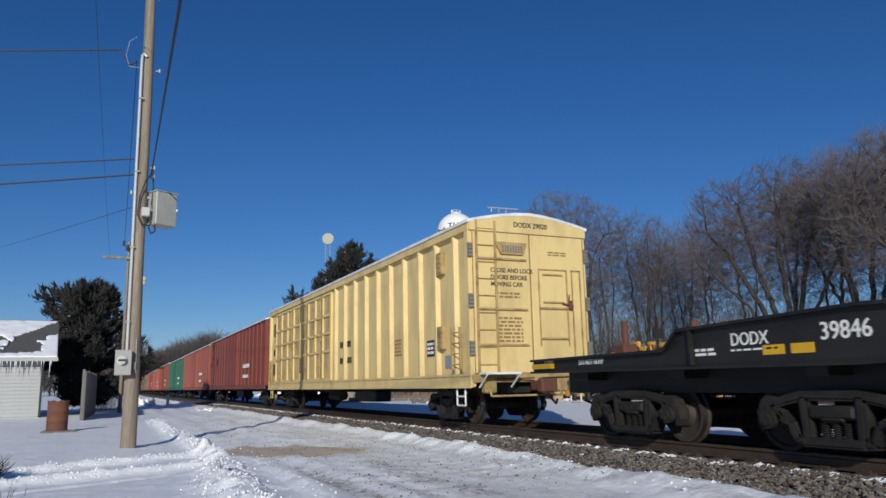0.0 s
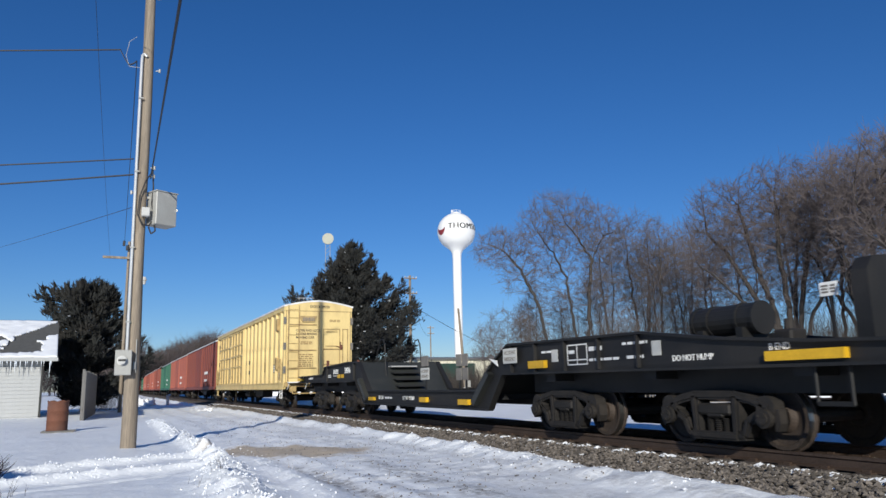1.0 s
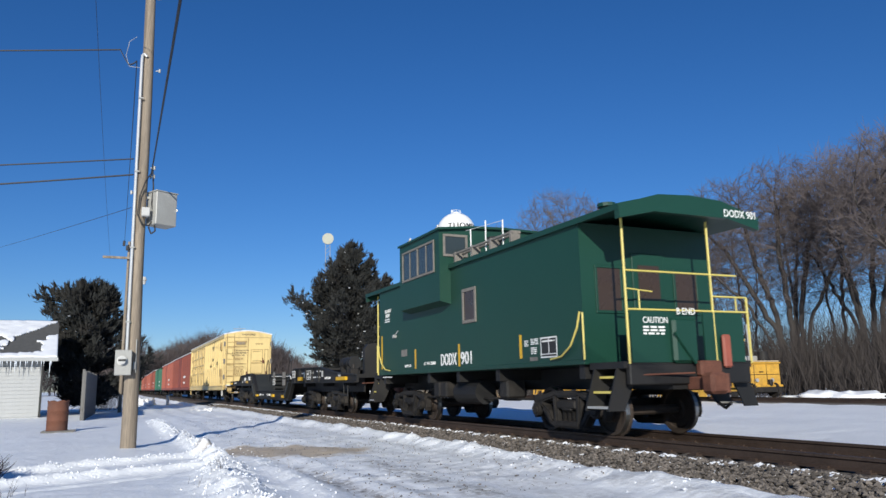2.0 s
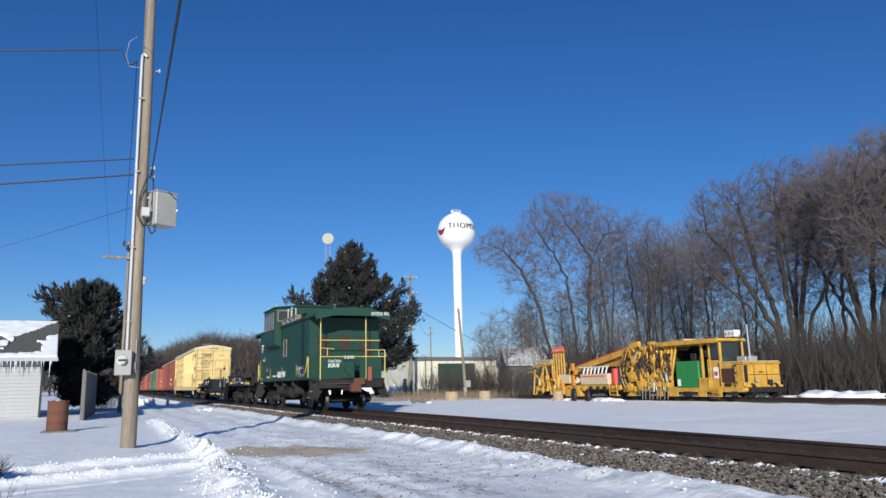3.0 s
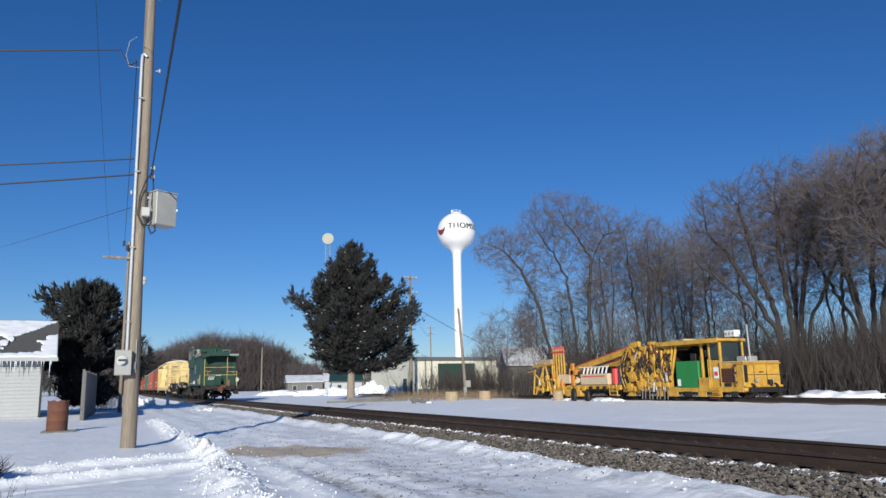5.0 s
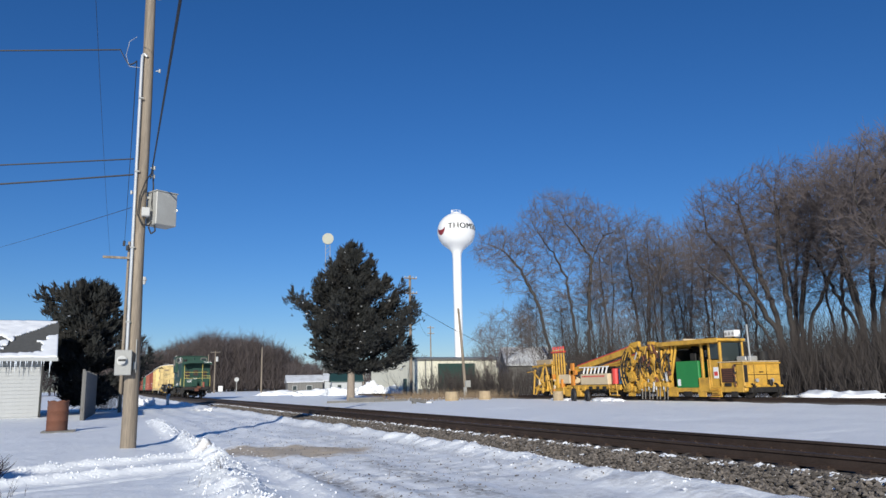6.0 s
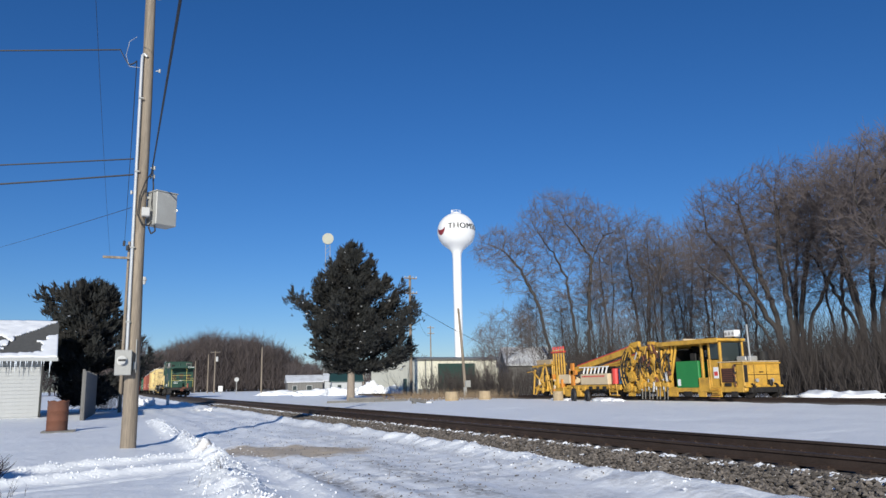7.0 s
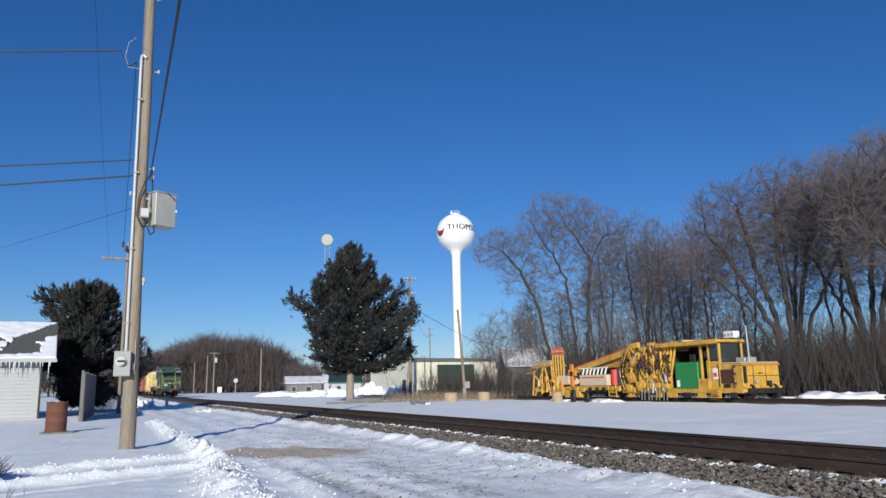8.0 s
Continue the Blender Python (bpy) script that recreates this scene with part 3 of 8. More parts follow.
def ladder(parent, at, width, z0, z1, rungs, face, material, name="ladder"):
    bm = B()
    x, y = at
    for k in (0, 1):
        if face == "end":
            box(bm, x + k * width - 0.025, x + k * width + 0.025, y - 0.07, y - 0.02, z0, z1)
        else:
            box(bm, x - 0.07, x - 0.02, y + k * width - 0.025, y + k * width + 0.025, z0, z1)
    for i in range(rungs):
        z = z0 + (z1 - z0) * (i + 0.5) / rungs
        if face == "end":
            rod(bm, (x, y - 0.05, z), (x + width, y - 0.05, z), 0.014, n=6)
        else:
            rod(bm, (x - 0.05, y, z), (x - 0.05, y + width, z), 0.014, n=6)
    return part(name, bm, material, parent)


def roof_mesh(parent, y0, y1, half, eave, peak, material, name="roof", thick=0.07, n=8):
    pts = [(half * (2 * i / n - 1), eave + (peak - eave) * (1 - abs(2 * i / n - 1) ** 1.6)) for i in range(n + 1)]
    pts += [(x, z - thick) for x, z in reversed(pts)]
    bm = poly_prism(B(), pts, "y", y0, y1)
    return part(name, bm, material, parent)


def yellow_boxcar():
    """Origin in the middle of the car on the rails; +y is forward."""
    L, W = 21.78, 1.58
    e = empty("boxcar", pose(0, 0, 0), "long pale yellow end-door boxcar with ribbed sides", "boxcar", "train cars")
    y = lambda s: s - L / 2
    bm = B()
    box(bm, -W + 0.10, W - 0.10, y(0.05), y(L - 0.05), 1.10, 4.50)
    part("body", bm, M_YELLOW, e)
    roof_mesh(e, y(-0.06), y(L + 0.06), W + 0.05, 4.60, 4.86, M_GALV).data.materials[0] = M_ROOFSNOW
    for sg in (-1, 1):
        bm = B()
        box(bm, sg * W - 0.05 if sg > 0 else -W, sg * W if sg > 0 else -W + 0.05, y(0), y(L), 0.86, 1.14)
        box(bm, min(sg * W, sg * (W + 0.035)), max(sg * W, sg * (W + 0.035)), y(0), y(L), 0.84, 0.89)
        box(bm, min(sg * W, sg * (W + 0.03)), max(sg * W, sg * (W + 0.03)), y(0), y(L), 1.10, 1.15)
        part("side_sill", bm, M_YELLOW, e)
        bm = B()
        box(bm, min(sg * (W - 0.10), sg * (W + 0.02)), max(sg * (W - 0.10), sg * (W + 0.02)), y(0), y(L), 4.36, 4.54)
        part("top_chord", bm, M_YELLOW, e)
        rib = None
        for s in (0.84, 1.9, 2.95, 4.05, 5.12, 6.2, 7.3, 8.4, 9.5, 10.6):
            xo, xi = sg * W, sg * (W - 0.10)
            if rib is None:
                bm = B()
                poly_prism(bm, [(xi, -0.12), (xo, -0.05), (xo, 0.05), (xi, 0.12)], "y", 0, 1)
                for v in bm.verts:
                    v.co = Vector((v.co.x, v.co.z, 1.15 + v.co.y * 3.22))
                bmesh.ops.recalc_face_normals(bm, faces=bm.faces)
                rib = part("rib", bm, M_YELLOW, e)
                rib.location = (0, y(s), 0)
            else:
                o = new("rib", rib.data)
                o.parent, o.location = e, (0, y(s), 0)
        # two plug doors of framed panels towards the front
        for a, b in ((11.2, 15.5), (15.75, 20.4)):
            bm = B()
            xo = sg * (W - 0.02)
            xi = sg * (W - 0.11)
            lo, hi = min(xo, xi), max(xo, xi)
            k = 4
            for i in range(k + 1):
                yy = y(a + (b - a) * i / k)
                box(bm, lo, hi, yy - 0.05, yy + 0.05, 1.16, 4.34)
            for z in (1.2, 2.2, 2.85, 3.5, 4.28):
                box(bm, lo, hi, y(a), y(b), z - 0.045, z + 0.045)
            d = part("door", bm, M_YELLOW, e, "framed pale yellow plug door")
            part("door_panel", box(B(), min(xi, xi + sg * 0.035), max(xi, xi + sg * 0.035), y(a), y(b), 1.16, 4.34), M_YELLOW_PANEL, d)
            for i in (1, 3):
                bm = B()
                yy = y(a + (b - a) * i / k)
                rod(bm, (sg * (W + 0.02), yy + 0.12, 1.2), (sg * (W + 0.02), yy + 0.12, 4.3), 0.022, n=6)
                for z in (1.6, 2.6):
                    box(bm, min(sg * W, sg * (W + 0.06)), max(sg * W, sg * (W + 0.06)), yy + 0.02, yy + 0.26, z, z + 0.07)
                part("locking_bar", bm, M_YELLOW_WORN, d)
        for yy, z0, z1 in ((y(15.62), 1.5, 2.1), (y(15.62), 3.6, 4.25), (y(20.75), 1.5, 2.0), (y(20.75), 3.3, 3.9), (y(20.75), 2.4, 2.7)):
            part("door_gap", box(B(), min(sg * (W - 0.1), sg * (W - 0.02)), max(sg * (W - 0.1), sg * (W - 0.02)), yy - 0.07, yy + 0.07, z0, z1), M_LETTER_BLACK, e)
        for s in (0.0, L - 0.22):
            bm = B()
            box(bm, min(sg * (W - 0.12), sg * (W + 0.01)), max(sg * (W - 0.12), sg * (W + 0.01)), y(s), y(s + 0.22), 0.86, 4.5, 0.02)
            part("corner_post", bm, M_YELLOW, e)
        for s in (0.40, L - 0.85):
            ladder(e, ((-W - 0.02) if sg < 0 else W + 0.09, y(s)), 0.42, 1.25, 2.2, 4, "side", M_YELLOW_WORN)
            bm = B()
            for z in (0.46, 0.66):
                rod(bm, (sg * (W - 0.04), y(s), z), (sg * (W - 0.04), y(s + 0.42), z), 0.02, n=6)
            for k in (0, 0.42):
                rod(bm, (sg * (W - 0.04), y(s + k), 0.46), (sg * (W - 0.04), y(s + k), 0.9), 0.02, n=6)
            part("step", bm, M_WHITE if s < 1 else M_YELLOW, e)
    # side plates and stencils on the side that faces the station yard
    X = -W - 0.004
    for s, z0, z1, w in ((1.45, 3.55, 4.1, 0.32), (1.45, 1.75, 2.3, 0.32)):
        bm = B()
        box(bm, -W - 0.02, -W + 0.1, y(s), y(s + w), z0, z1, 0.01)
        for k in range(4):
            box(bm, -W - 0.035, -W - 0.02, y(s + 0.05), y(s + w - 0.05), z0 + 0.06 + k * 0.12, z0 + 0.11 + k * 0.12)
        part("slotted_panel", bm, M_YELLOW_WORN, e)
    bm = B()
    box(bm, -W + 0.085, -W + 0.094, y(2.15), y(2.62), 1.62, 2.02)
    part("stencil_panel", bm, M_LETTER_BLACK, e, "black data panel with unreadable marks")
    bars(e, -W + 0.083, -y(2.58), -y(2.2), 1.66, 1.98, 3, M_WHITE, seed=3)
    bm = B()
    box(bm, -W + 0.085, -W + 0.094, y(1.2), y(1.55), 1.3, 1.6)
    part("stencil_panel", bm, mat("grey_blue_plate", (0.22, 0.24, 0.27), 0.6), e)
    bars(e, -W + 0.095, -y(10.2), -y(9.0), 2.15, 2.5, 1, M_LETTER_BLACK, seed=5)
    bars(e, -W + 0.095, -y(10.2), -y(8.9), 1.62, 1.95, 1, M_LETTER_BLACK, seed=6)
    bars(e, -W + 0.095, -y(4.9), -y(4.4), 1.7, 2.2, 5, M_LETTER_BROWN, seed=7)
    # rear end with two door leaves
    yr = y(0)
    part("door_seam", box(B(), -0.02, 0.035, yr - 0.012, yr + 0.02, 1.15, 4.36), M_LETTER_BROWN, e)
    part("top_seam", box(B(), -W + 0.05, W - 0.05, yr - 0.034, yr - 0.02, 4.335, 4.365), M_LETTER_BROWN, e)
    for x in (-W + 0.085, W - 0.085):
        part("hinge_seam", box(B(), x - 0.012, x + 0.012, yr - 0.034, yr - 0.02, 1.16, 4.34), M_LETTER_BROWN, e)
    for x0, x1 in ((-W + 0.06, -0.01), (0.03, W - 0.06)):
        bm = B()
        box(bm, x0, x1, yr - 0.03, yr + 0.06, 1.15, 4.38, 0.015)
        leaf = part("end_door", bm, M_YELLOW, e, "pale yellow end door leaf")
        for z in ((1.75, 2.55, 3.7) if x0 < 0 else (1.9, 2.6)):
            a, b = (x0 + 0.1, x1 - 0.1) if x0 < 0 else (x0 + 0.2, x1 - 0.55)
            part("crossbar", box(B(), a, b, yr - 0.075, yr - 0.03, z, z + 0.05, 0.01), M_YELLOW_WORN, leaf)
        hx = -W + 0.02 if x0 < 0 else W - 0.02
        for z in (1.55, 2.6, 3.75):
            bm = box(B(), hx - 0.045, hx + 0.045, yr - 0.05, yr - 0.02, z, z + 0.31)
            for k in range(4):
                box(bm, hx - 0.06, hx + 0.06, yr - 0.07, yr - 0.02, z + k * 0.085, z + k * 0.085 + 0.055)
            part("hinge", bm, M_TRIM, leaf)
    bm = B()
    for a, b, z0, z1 in ((0.20, 1.0, 1.75, 3.55), (1.12, 1.38, 1.4, 3.55)):
        for q0, q1, w0, w1 in ((a, b, z1 - 0.03, z1), (a, a + 0.03, z0, z1), (b - 0.03, b, z0, z1)):
            box(bm, q0, q1, yr - 0.055, yr - 0.028, w0, w1)
    for z in (2.75, 3.4):
        box(bm, 0.32, 0.86, yr - 0.07, yr - 0.03, z, z + 0.035)
    part("door_frame", bm, M_YELLOW_WORN, e)
    bm = B()
    rod(bm, (0.82, yr - 0.08, 2.75), (1.12, yr - 0.08, 2.68), 0.02, n=6)
    box(bm, 1.0, 1.1, yr - 0.1, yr - 0.03, 2.6, 2.82, 0.01)
    rod(bm, (0.98, yr - 0.09, 2.72), (1.02, yr - 0.09, 2.95), 0.018, n=6)
    part("door_latch", bm, M_RUSTBROWN, e)
    bm = B()
    poly_prism(bm, [(-0.95, 4.12), (-0.1, 4.12), (-0.18, 3.9), (-0.22, 3.84), (-0.78, 3.84)], "y", yr - 0.09, yr - 0.02)
    v = part("vent_hood", bm, M_YELLOW_WORN, e)
    bm = B()
    for k in range(8):
        box(bm, -0.76 + k * 0.07, -0.72 + k * 0.07, yr - 0.1, yr - 0.088, 3.88, 4.05)
    part("louvre", bm, M_TRIM, v)
    bm = B()
    poly_prism(bm, [(-W, 4.36), (-W, 4.56), (-0.6, 4.8), (0, 4.83), (0.6, 4.8), (W, 4.56), (W, 4.36)], "y", yr - 0.05, yr + 0.1)
    part("end_header", bm, M_YELLOW, e)
    ladder(e, (-1.40, yr), 0.48, 1.15, 4.6, 9, "end", M_YELLOW_WORN)
    bm = B()
    box(bm, -W + 0.02, W - 0.02, yr - 0.06, yr + 0.3, 0.95, 1.14, 0.02)
    for x in (-1.3, 0.55):
        box(bm, x, x + 0.3, yr - 0.10, yr + 0.1, 0.72, 1.0, 0.03)
    rod(bm, (-1.2, yr - 0.2, 0.66), (0.6, yr - 0.2, 0.66), 0.025, n=6)
    rod(bm, (-1.2, yr - 0.2, 0.66), (-1.2, yr, 1.0), 0.025, n=6)
    rod(bm, (0.6, yr - 0.2, 0.66), (0.6, yr, 1.0), 0.025, n=6)
    part("end_sill", bm, M_YELLOW_WORN, e)
    bm = B()
    box(bm, -1.42, -0.55, yr - 0.42, yr - 0.04, 1.12, 1.17, 0.01)
    for k in (0, 1):
        rod(bm, (-1.4 + k * 0.8, yr - 0.4, 1.12), (-1.4 + k * 0.8, yr - 0.02, 0.85), 0.02, n=6)
    part("brake_step", bm, M_WHITE, e, "white-painted grating step")
    bm = B()
    for k in range(3):
        rod(bm, (-0.9 + k * 0.2, yr + 0.1 + k * 0.02, 4.86), (-0.9 + k * 0.2, yr + 0.1, 4.96), 0.012, n=5)
    rod(bm, (-1.0, yr + 0.1, 4.95), (-0.2, yr + 0.1, 4.97), 0.018, n=6)
    part("roof_grab_rail", bm, M_GALV, e)
    lettering("DODX 29020", 0.115, M_LETTER_BLACK, e, (-0.42, yr - 0.056, 4.5), "end", squeeze=0.95, bold=0.02)
    for i, row in enumerate(("CLOSE AND LOCK", "DOORS BEFORE", "MOVING CAR")):
        lettering(row, 0.10, M_LETTER_BLACK, e, (-1.05, yr - 0.034, 3.42 - i * 0.16), "end", squeeze=0.92, bold=0.02)
    bars(e, yr - 0.032, -0.95, -0.3, 2.82, 2.98, 2, M_LETTER_BROWN, "end", seed=8)
    bars(e, yr - 0.032, -0.92, -0.25, 1.82, 2.42, 7, M_LETTER_BROWN, "end", seed=9)
    bars(e, yr - 0.032, 0.5, 1.0, 3.86, 3.98, 2, M_LETTER_BROWN, "end", seed=10)
    # underframe
    bm = B()
    box(bm, -0.45, 0.45, y(0.2), y(L - 0.2), 0.72, 1.1)
    for s in (3.6, 7.2, 10.9, 14.5, 18.1):
        box(bm, -1.4, 1.4, y(s - 0.08), y(s + 0.08), 0.85, 1.1)
    box(bm, -0.9, -0.35, y(8.2), y(10.4), 0.42, 0.8, 0.05)
    rod(bm, (-0.8, y(12), 0.6), (-0.8, y(13.4), 0.6), 0.18)
    part("underframe", bm, M_BLACK, e)
    truck(e, y(2.35))
    truck(e, y(L - 2.35))
    coupler(e, y(0), -1)
    coupler(e, y(L), 1)
    return e, L


def freight_boxcar(material, label, L, ribs, height):
    """A far-off boxcar of the same train: ribbed sides, a sliding door, roof, ends, trucks."""
    W = 1.55
    e = empty("boxcar", pose(0, 0, 0), label, "boxcar", "train cars")
    bm = B()
    box(bm, -W + 0.06, W - 0.06, -L / 2, L / 2, 1.05, height - 0.05)
    part("body", bm, material, e)
    roof_mesh(e, -L / 2 - 0.05, L / 2 + 0.05, W + 0.04, height, height + 0.26, M_ROOFSNOW)
    rib = None
    for i in range(ribs + 1):
        yy = -L / 2 + 0.1 + (L - 0.2) * i / ribs
        if abs(yy) < 2.0:
            continue
        if rib is None:
            rib = [part("rib", box(B(), min(s * (W - 0.07), s * W), max(s * (W - 0.07), s * W), -0.05, 0.05, 1.1, height - 0.06), material, e) for s in (-1, 1)]
        for r in rib:
            o = r if r.location.length == 0 else new("rib", r.data)
            o.parent, o.location = e, (0, yy, 0)
    for s in (-1, 1):
        bm = B()
        box(bm, min(s * (W - 0.07), s * (W + 0.05)), max(s * (W - 0.07), s * (W + 0.05)), -1.9, 1.9, 1.1, height - 0.15, 0.02)
        slide = part("door", bm, material, e)
        for k in (-1.2, 0, 1.2):
            part("locking_bar", rod(B(), (s * (W + 0.07), k, 1.15), (s * (W + 0.07), k, height - 0.2), 0.02, n=6), material, slide)
        bm = B()
        box(bm, min(s * (W - 0.05), s * (W + 0.02)), max(s * (W - 0.05), s * (W + 0.02)), -L / 2, L / 2, 0.88, 1.12)
        part("side_sill", bm, material, e)
    bars(e, -W - 0.01, 4.2, 6.4, 2.0, 2.35, 1, M_WHITE, seed=21)
    bars(e, -W - 0.01, 4.2, 6.0, 1.45, 1.75, 1, M_WHITE, seed=22)
    bm = B()
    for k in range(9):
        z = 1.3 + k * (height - 1.6) / 8
        box(bm, -W + 0.15, W - 0.15, -L / 2 - 0.05, -L / 2, z - 0.06, z + 0.06, 0.02)
    part("end_corrugation", bm, material, e)
    ladder(e, (-1.4, -L / 2), 0.45, 1.1, height, 9, "end", material)
    bm = B()
    box(bm, -0.45, 0.45, -L / 2, L / 2, 0.72, 1.06)
    box(bm, -1.0, -0.5, -1.2, 1.2, 0.4, 0.8, 0.04)
    part("underframe", bm, M_BLACK, e)
    truck(e, -L / 2 + 2.3)
    truck(e, L / 2 - 2.3)
    coupler(e, -L / 2, -1)
    coupler(e, L / 2, 1)
    return e, L


def flatcar():
    """Depressed-centre flatcar on four trucks; s runs from its B end to its A end."""
    e = empty("depressed_flatcar", pose(0, 0, 0), "black depressed-centre heavy flatcar with yellow marks and white lettering", "flatcar", "train cars")
    y = lambda s: s - 12.85
    prof = [(0.05, 1.07), (0.05, 1.30), (1.5, 1.36), (2.9, 1.47), (4.5, 1.66), (8.6, 1.70), (9.2, 1.40), (10.05, 0.78), (17.3, 0.78), (18.35, 1.68), (19.4, 1.72),
            (22.25, 1.63), (22.55, 1.36), (26.25, 1.34), (26.25, 1.12), (19.4, 1.08), (18.6, 1.12), (17.7, 0.40), (9.5, 0.38), (8.85, 1.12)]
    for sg in (-1, 1):
        bm = B()
        poly_prism(bm, [(y(s), z) for s, z in prof], "x", sg * 1.30, sg * 1.38)
        part("girder", bm, M_BLACK, e)
        bm = B()
        for (s0, z0), (s1, z1) in zip(prof, prof[1:] + prof[:1]):
            if abs(s1 - s0) < 0.2:
                continue
            d = Vector((0, s1 - s0, z1 - z0))
            a = math.atan2(d.z, d.y)
            m = Matrix.Translation((sg * 1.39, y((s0 + s1) / 2), (z0 + z1) / 2)) @ Matrix.Rotation(a, 4, "X")
            box(bm, -0.07, 0.07, -d.length / 2, d.length / 2, -0.02, 0.02, m=m)
        part("flange", bm, M_BLACK, e)
        stiff = None
        for s, z0, z1 in [(k, 1.14, 1.66) for k in (4.6, 5.6, 6.6, 7.6, 8.5, 18.85, 22.0)]:
            if stiff is None:
                bm = B()
                box(bm, min(sg * 1.37, sg * 1.45), max(sg * 1.37, sg * 1.45), -0.02, 0.02, 1.13, 1.67)
                stiff = part("stiffener", bm, M_BLACK, e)
                stiff.location = (0, y(s), 0)
            else:
                o = new("stiffener", stiff.data)
                o.parent, o.location = e, (0, y(s), 0)
        for s, up in ((9.75, 1), (17.75, -1)):
            bm = B()
            poly_prism(bm, [(y(s - 0.45 * up), 1.12), (y(s - 0.30 * up), 1.18), (y(s + 0.42 * up), 0.56), (y(s + 0.3 * up), 0.46)], "x", sg * 1.38, sg * 1.52)
            part("gusset", bm, M_DARKGREY, e)
    # decks: two end platforms, the low middle and the sloping bulkheads
    for nm, s0, s1, z, m in (("end_deck", 0.08, 9.1, 1.32, M_BLACK), ("end_deck", 18.2, 26.2, 1.34, M_BLACK), ("well_deck", 9.7, 17.6, 0.70, M_BLACK)):
        bm = B()
        box(bm, -1.3, 1.3, y(s0), y(s1), z - 0.12, z)
        part(nm, bm, m, e)
    for s0, s1 in ((4.5, 8.8), (18.3, 22.3)):
        bm = B()
        box(bm, -1.30, 1.30, y(s0), y(s1), 1.55, 1.64)
        part("raised_deck", bm, M_BLACK, e)
    bm = B()
    poly_prism(bm, [(y(17.35), 0.72), (y(18.35), 1.68), (y(18.42), 1.66), (y(17.5), 0.68)], "x", -1.3, 1.3)
    bulk = part("bulkhead", bm, M_DARKGREY, e, "dark grey sloping bulkhead with steps")
    for i in range(4):
        z = 0.88 + i * 0.21
        s = 17.35 + (z - 0.72)
        bm = B()
        box(bm, -0.45, 0.45, y(s) - 0.26, y(s) + 0.06, z, z + 0.045, 0.008)
        # top tread is given a pale material for the sun's highlight on it
        part("step", bm, M_GALV if i == 3 else M_BLACK, bulk)
    for x in (-0.62, 0.62):
        bm = B()
        pts = [(x, y(17.9), 1.2), (x, y(18.05), 2.25), (x, y(18.2), 2.42), (x, y(18.45), 2.4), (x, y(18.75), 2.0), (x, y(18.8), 1.64)]
        for a, b in zip(pts, pts[1:]):
            rod(bm, a, b, 0.022, n=7)
        part("handrail", bm, M_BLACK, bulk)
    bm = B()
    poly_prism(bm, [(y(9.95), 0.72), (y(8.9), 1.66), (y(8.8), 1.64), (y(9.8), 0.68)], "x", -1.3, 1.3)
    part("bulkhead", bm, M_DARKGREY, e)
    bm = B()
    poly_prism(bm, [(y(9.35), 1.45), (y(9.02), 1.40), (y(8.98), 1.28)], "x", -1.47, -1.455)
    part("corner_plate", bm, M_WHITE, e, "small white triangular plate")
    # signs
    for s, z0, z1, x, txt in ((8.45, 1.32, 1.62, -1.475, True), (13.05, 1.06, 1.36, -1.36, False)):
        bm = B()
        box(bm, x - 0.008, x + 0.008, y(s - 0.27), y(s + 0.27), z0, z1, 0.004)
        sign = part("sign_plate", bm, M_SIGN if (txt or s > 12) else M_TRIM, e, "weathered pale notice plate")
        if txt or s > 12:
            lettering("ACCIDENT", 0.075, M_TRIM, sign, (x - 0.009, y(s + 0.21), z1 - 0.12), "side", squeeze=0.85, bold=0.004)
            lettering("EMERGENCY", 0.075, M_TRIM, sign, (x - 0.009, y(s + 0.21), z0 + 0.05), "side", squeeze=0.72, bold=0.004)
        if not txt:
            bm = B()
            box(bm, x + 0.01, x + 0.05, y(s - 0.02), y(s + 0.02), 0.70, z1)
            part("sign_post", bm, M_BLACK, sign)
            if s > 12:
                bm = B()
                box(bm, x - 0.008, x + 0.008, y(s - 0.22), y(s + 0.22), 1.40, 1.66, 0.004)
                part("upper_plate", bm, M_TRIM, sign)
                bm = B()
                box(bm, x + 0.01, x + 0.05, y(s - 0.02), y(s + 0.02), z1, 1.66)
                part("sign_post", bm, M_BLACK, sign)
    for s in (11.05, 10.72):
        post = part("sign_post", box(B(), -1.35, -1.31, y(s) - 0.02, y(s) + 0.02, 0.70, 1.60), M_BLACK, e)
        for z0, z1 in ((1.02, 1.30), (1.34, 1.62)):
            part("small_sign", box(B(), -1.366, -1.35, y(s) - 0.14, y(s) + 0.14, z0, z1, 0.004), M_TRIM, post, "weathered grey notice plate")
    # yellow marks
    for s, w, z0, z1 in ((10.68, 0.50, 0.47, 0.59), (13.0, 0.42, 0.50, 0.62), (17.0, 0.42, 0.50, 0.60), (7.5, 0.55, 1.20, 1.34), (20.2, 0.32, 1.22, 1.34), (20.62, 0.32, 1.22, 1.34), (1.61, 1.09, 1.14, 1.26), (25.85, 0.62, 1.18, 1.27)):
        bm = B()
        box(bm, -1.468 if s not in (20.2, 20.62) else -1.39, -1.37, y(s - w / 2), y(s + w / 2), z0, z1)
        part("reflector_tape", bm, M_STRIPE, e)
    X = -1.386
    lettering("DODX", 0.165, M_WHITE, e, (X, y(21.30), 1.36), "side", squeeze=0.85, bold=0.008)
    lettering("39846", 0.20, M_WHITE, e, (X, y(19.95), 1.36), "side", squeeze=0.9, bold=0.008)
    bars(e, X, -y(21.3), -y(20.55), 1.28, 1.32, 1, M_WHITE, seed=31)
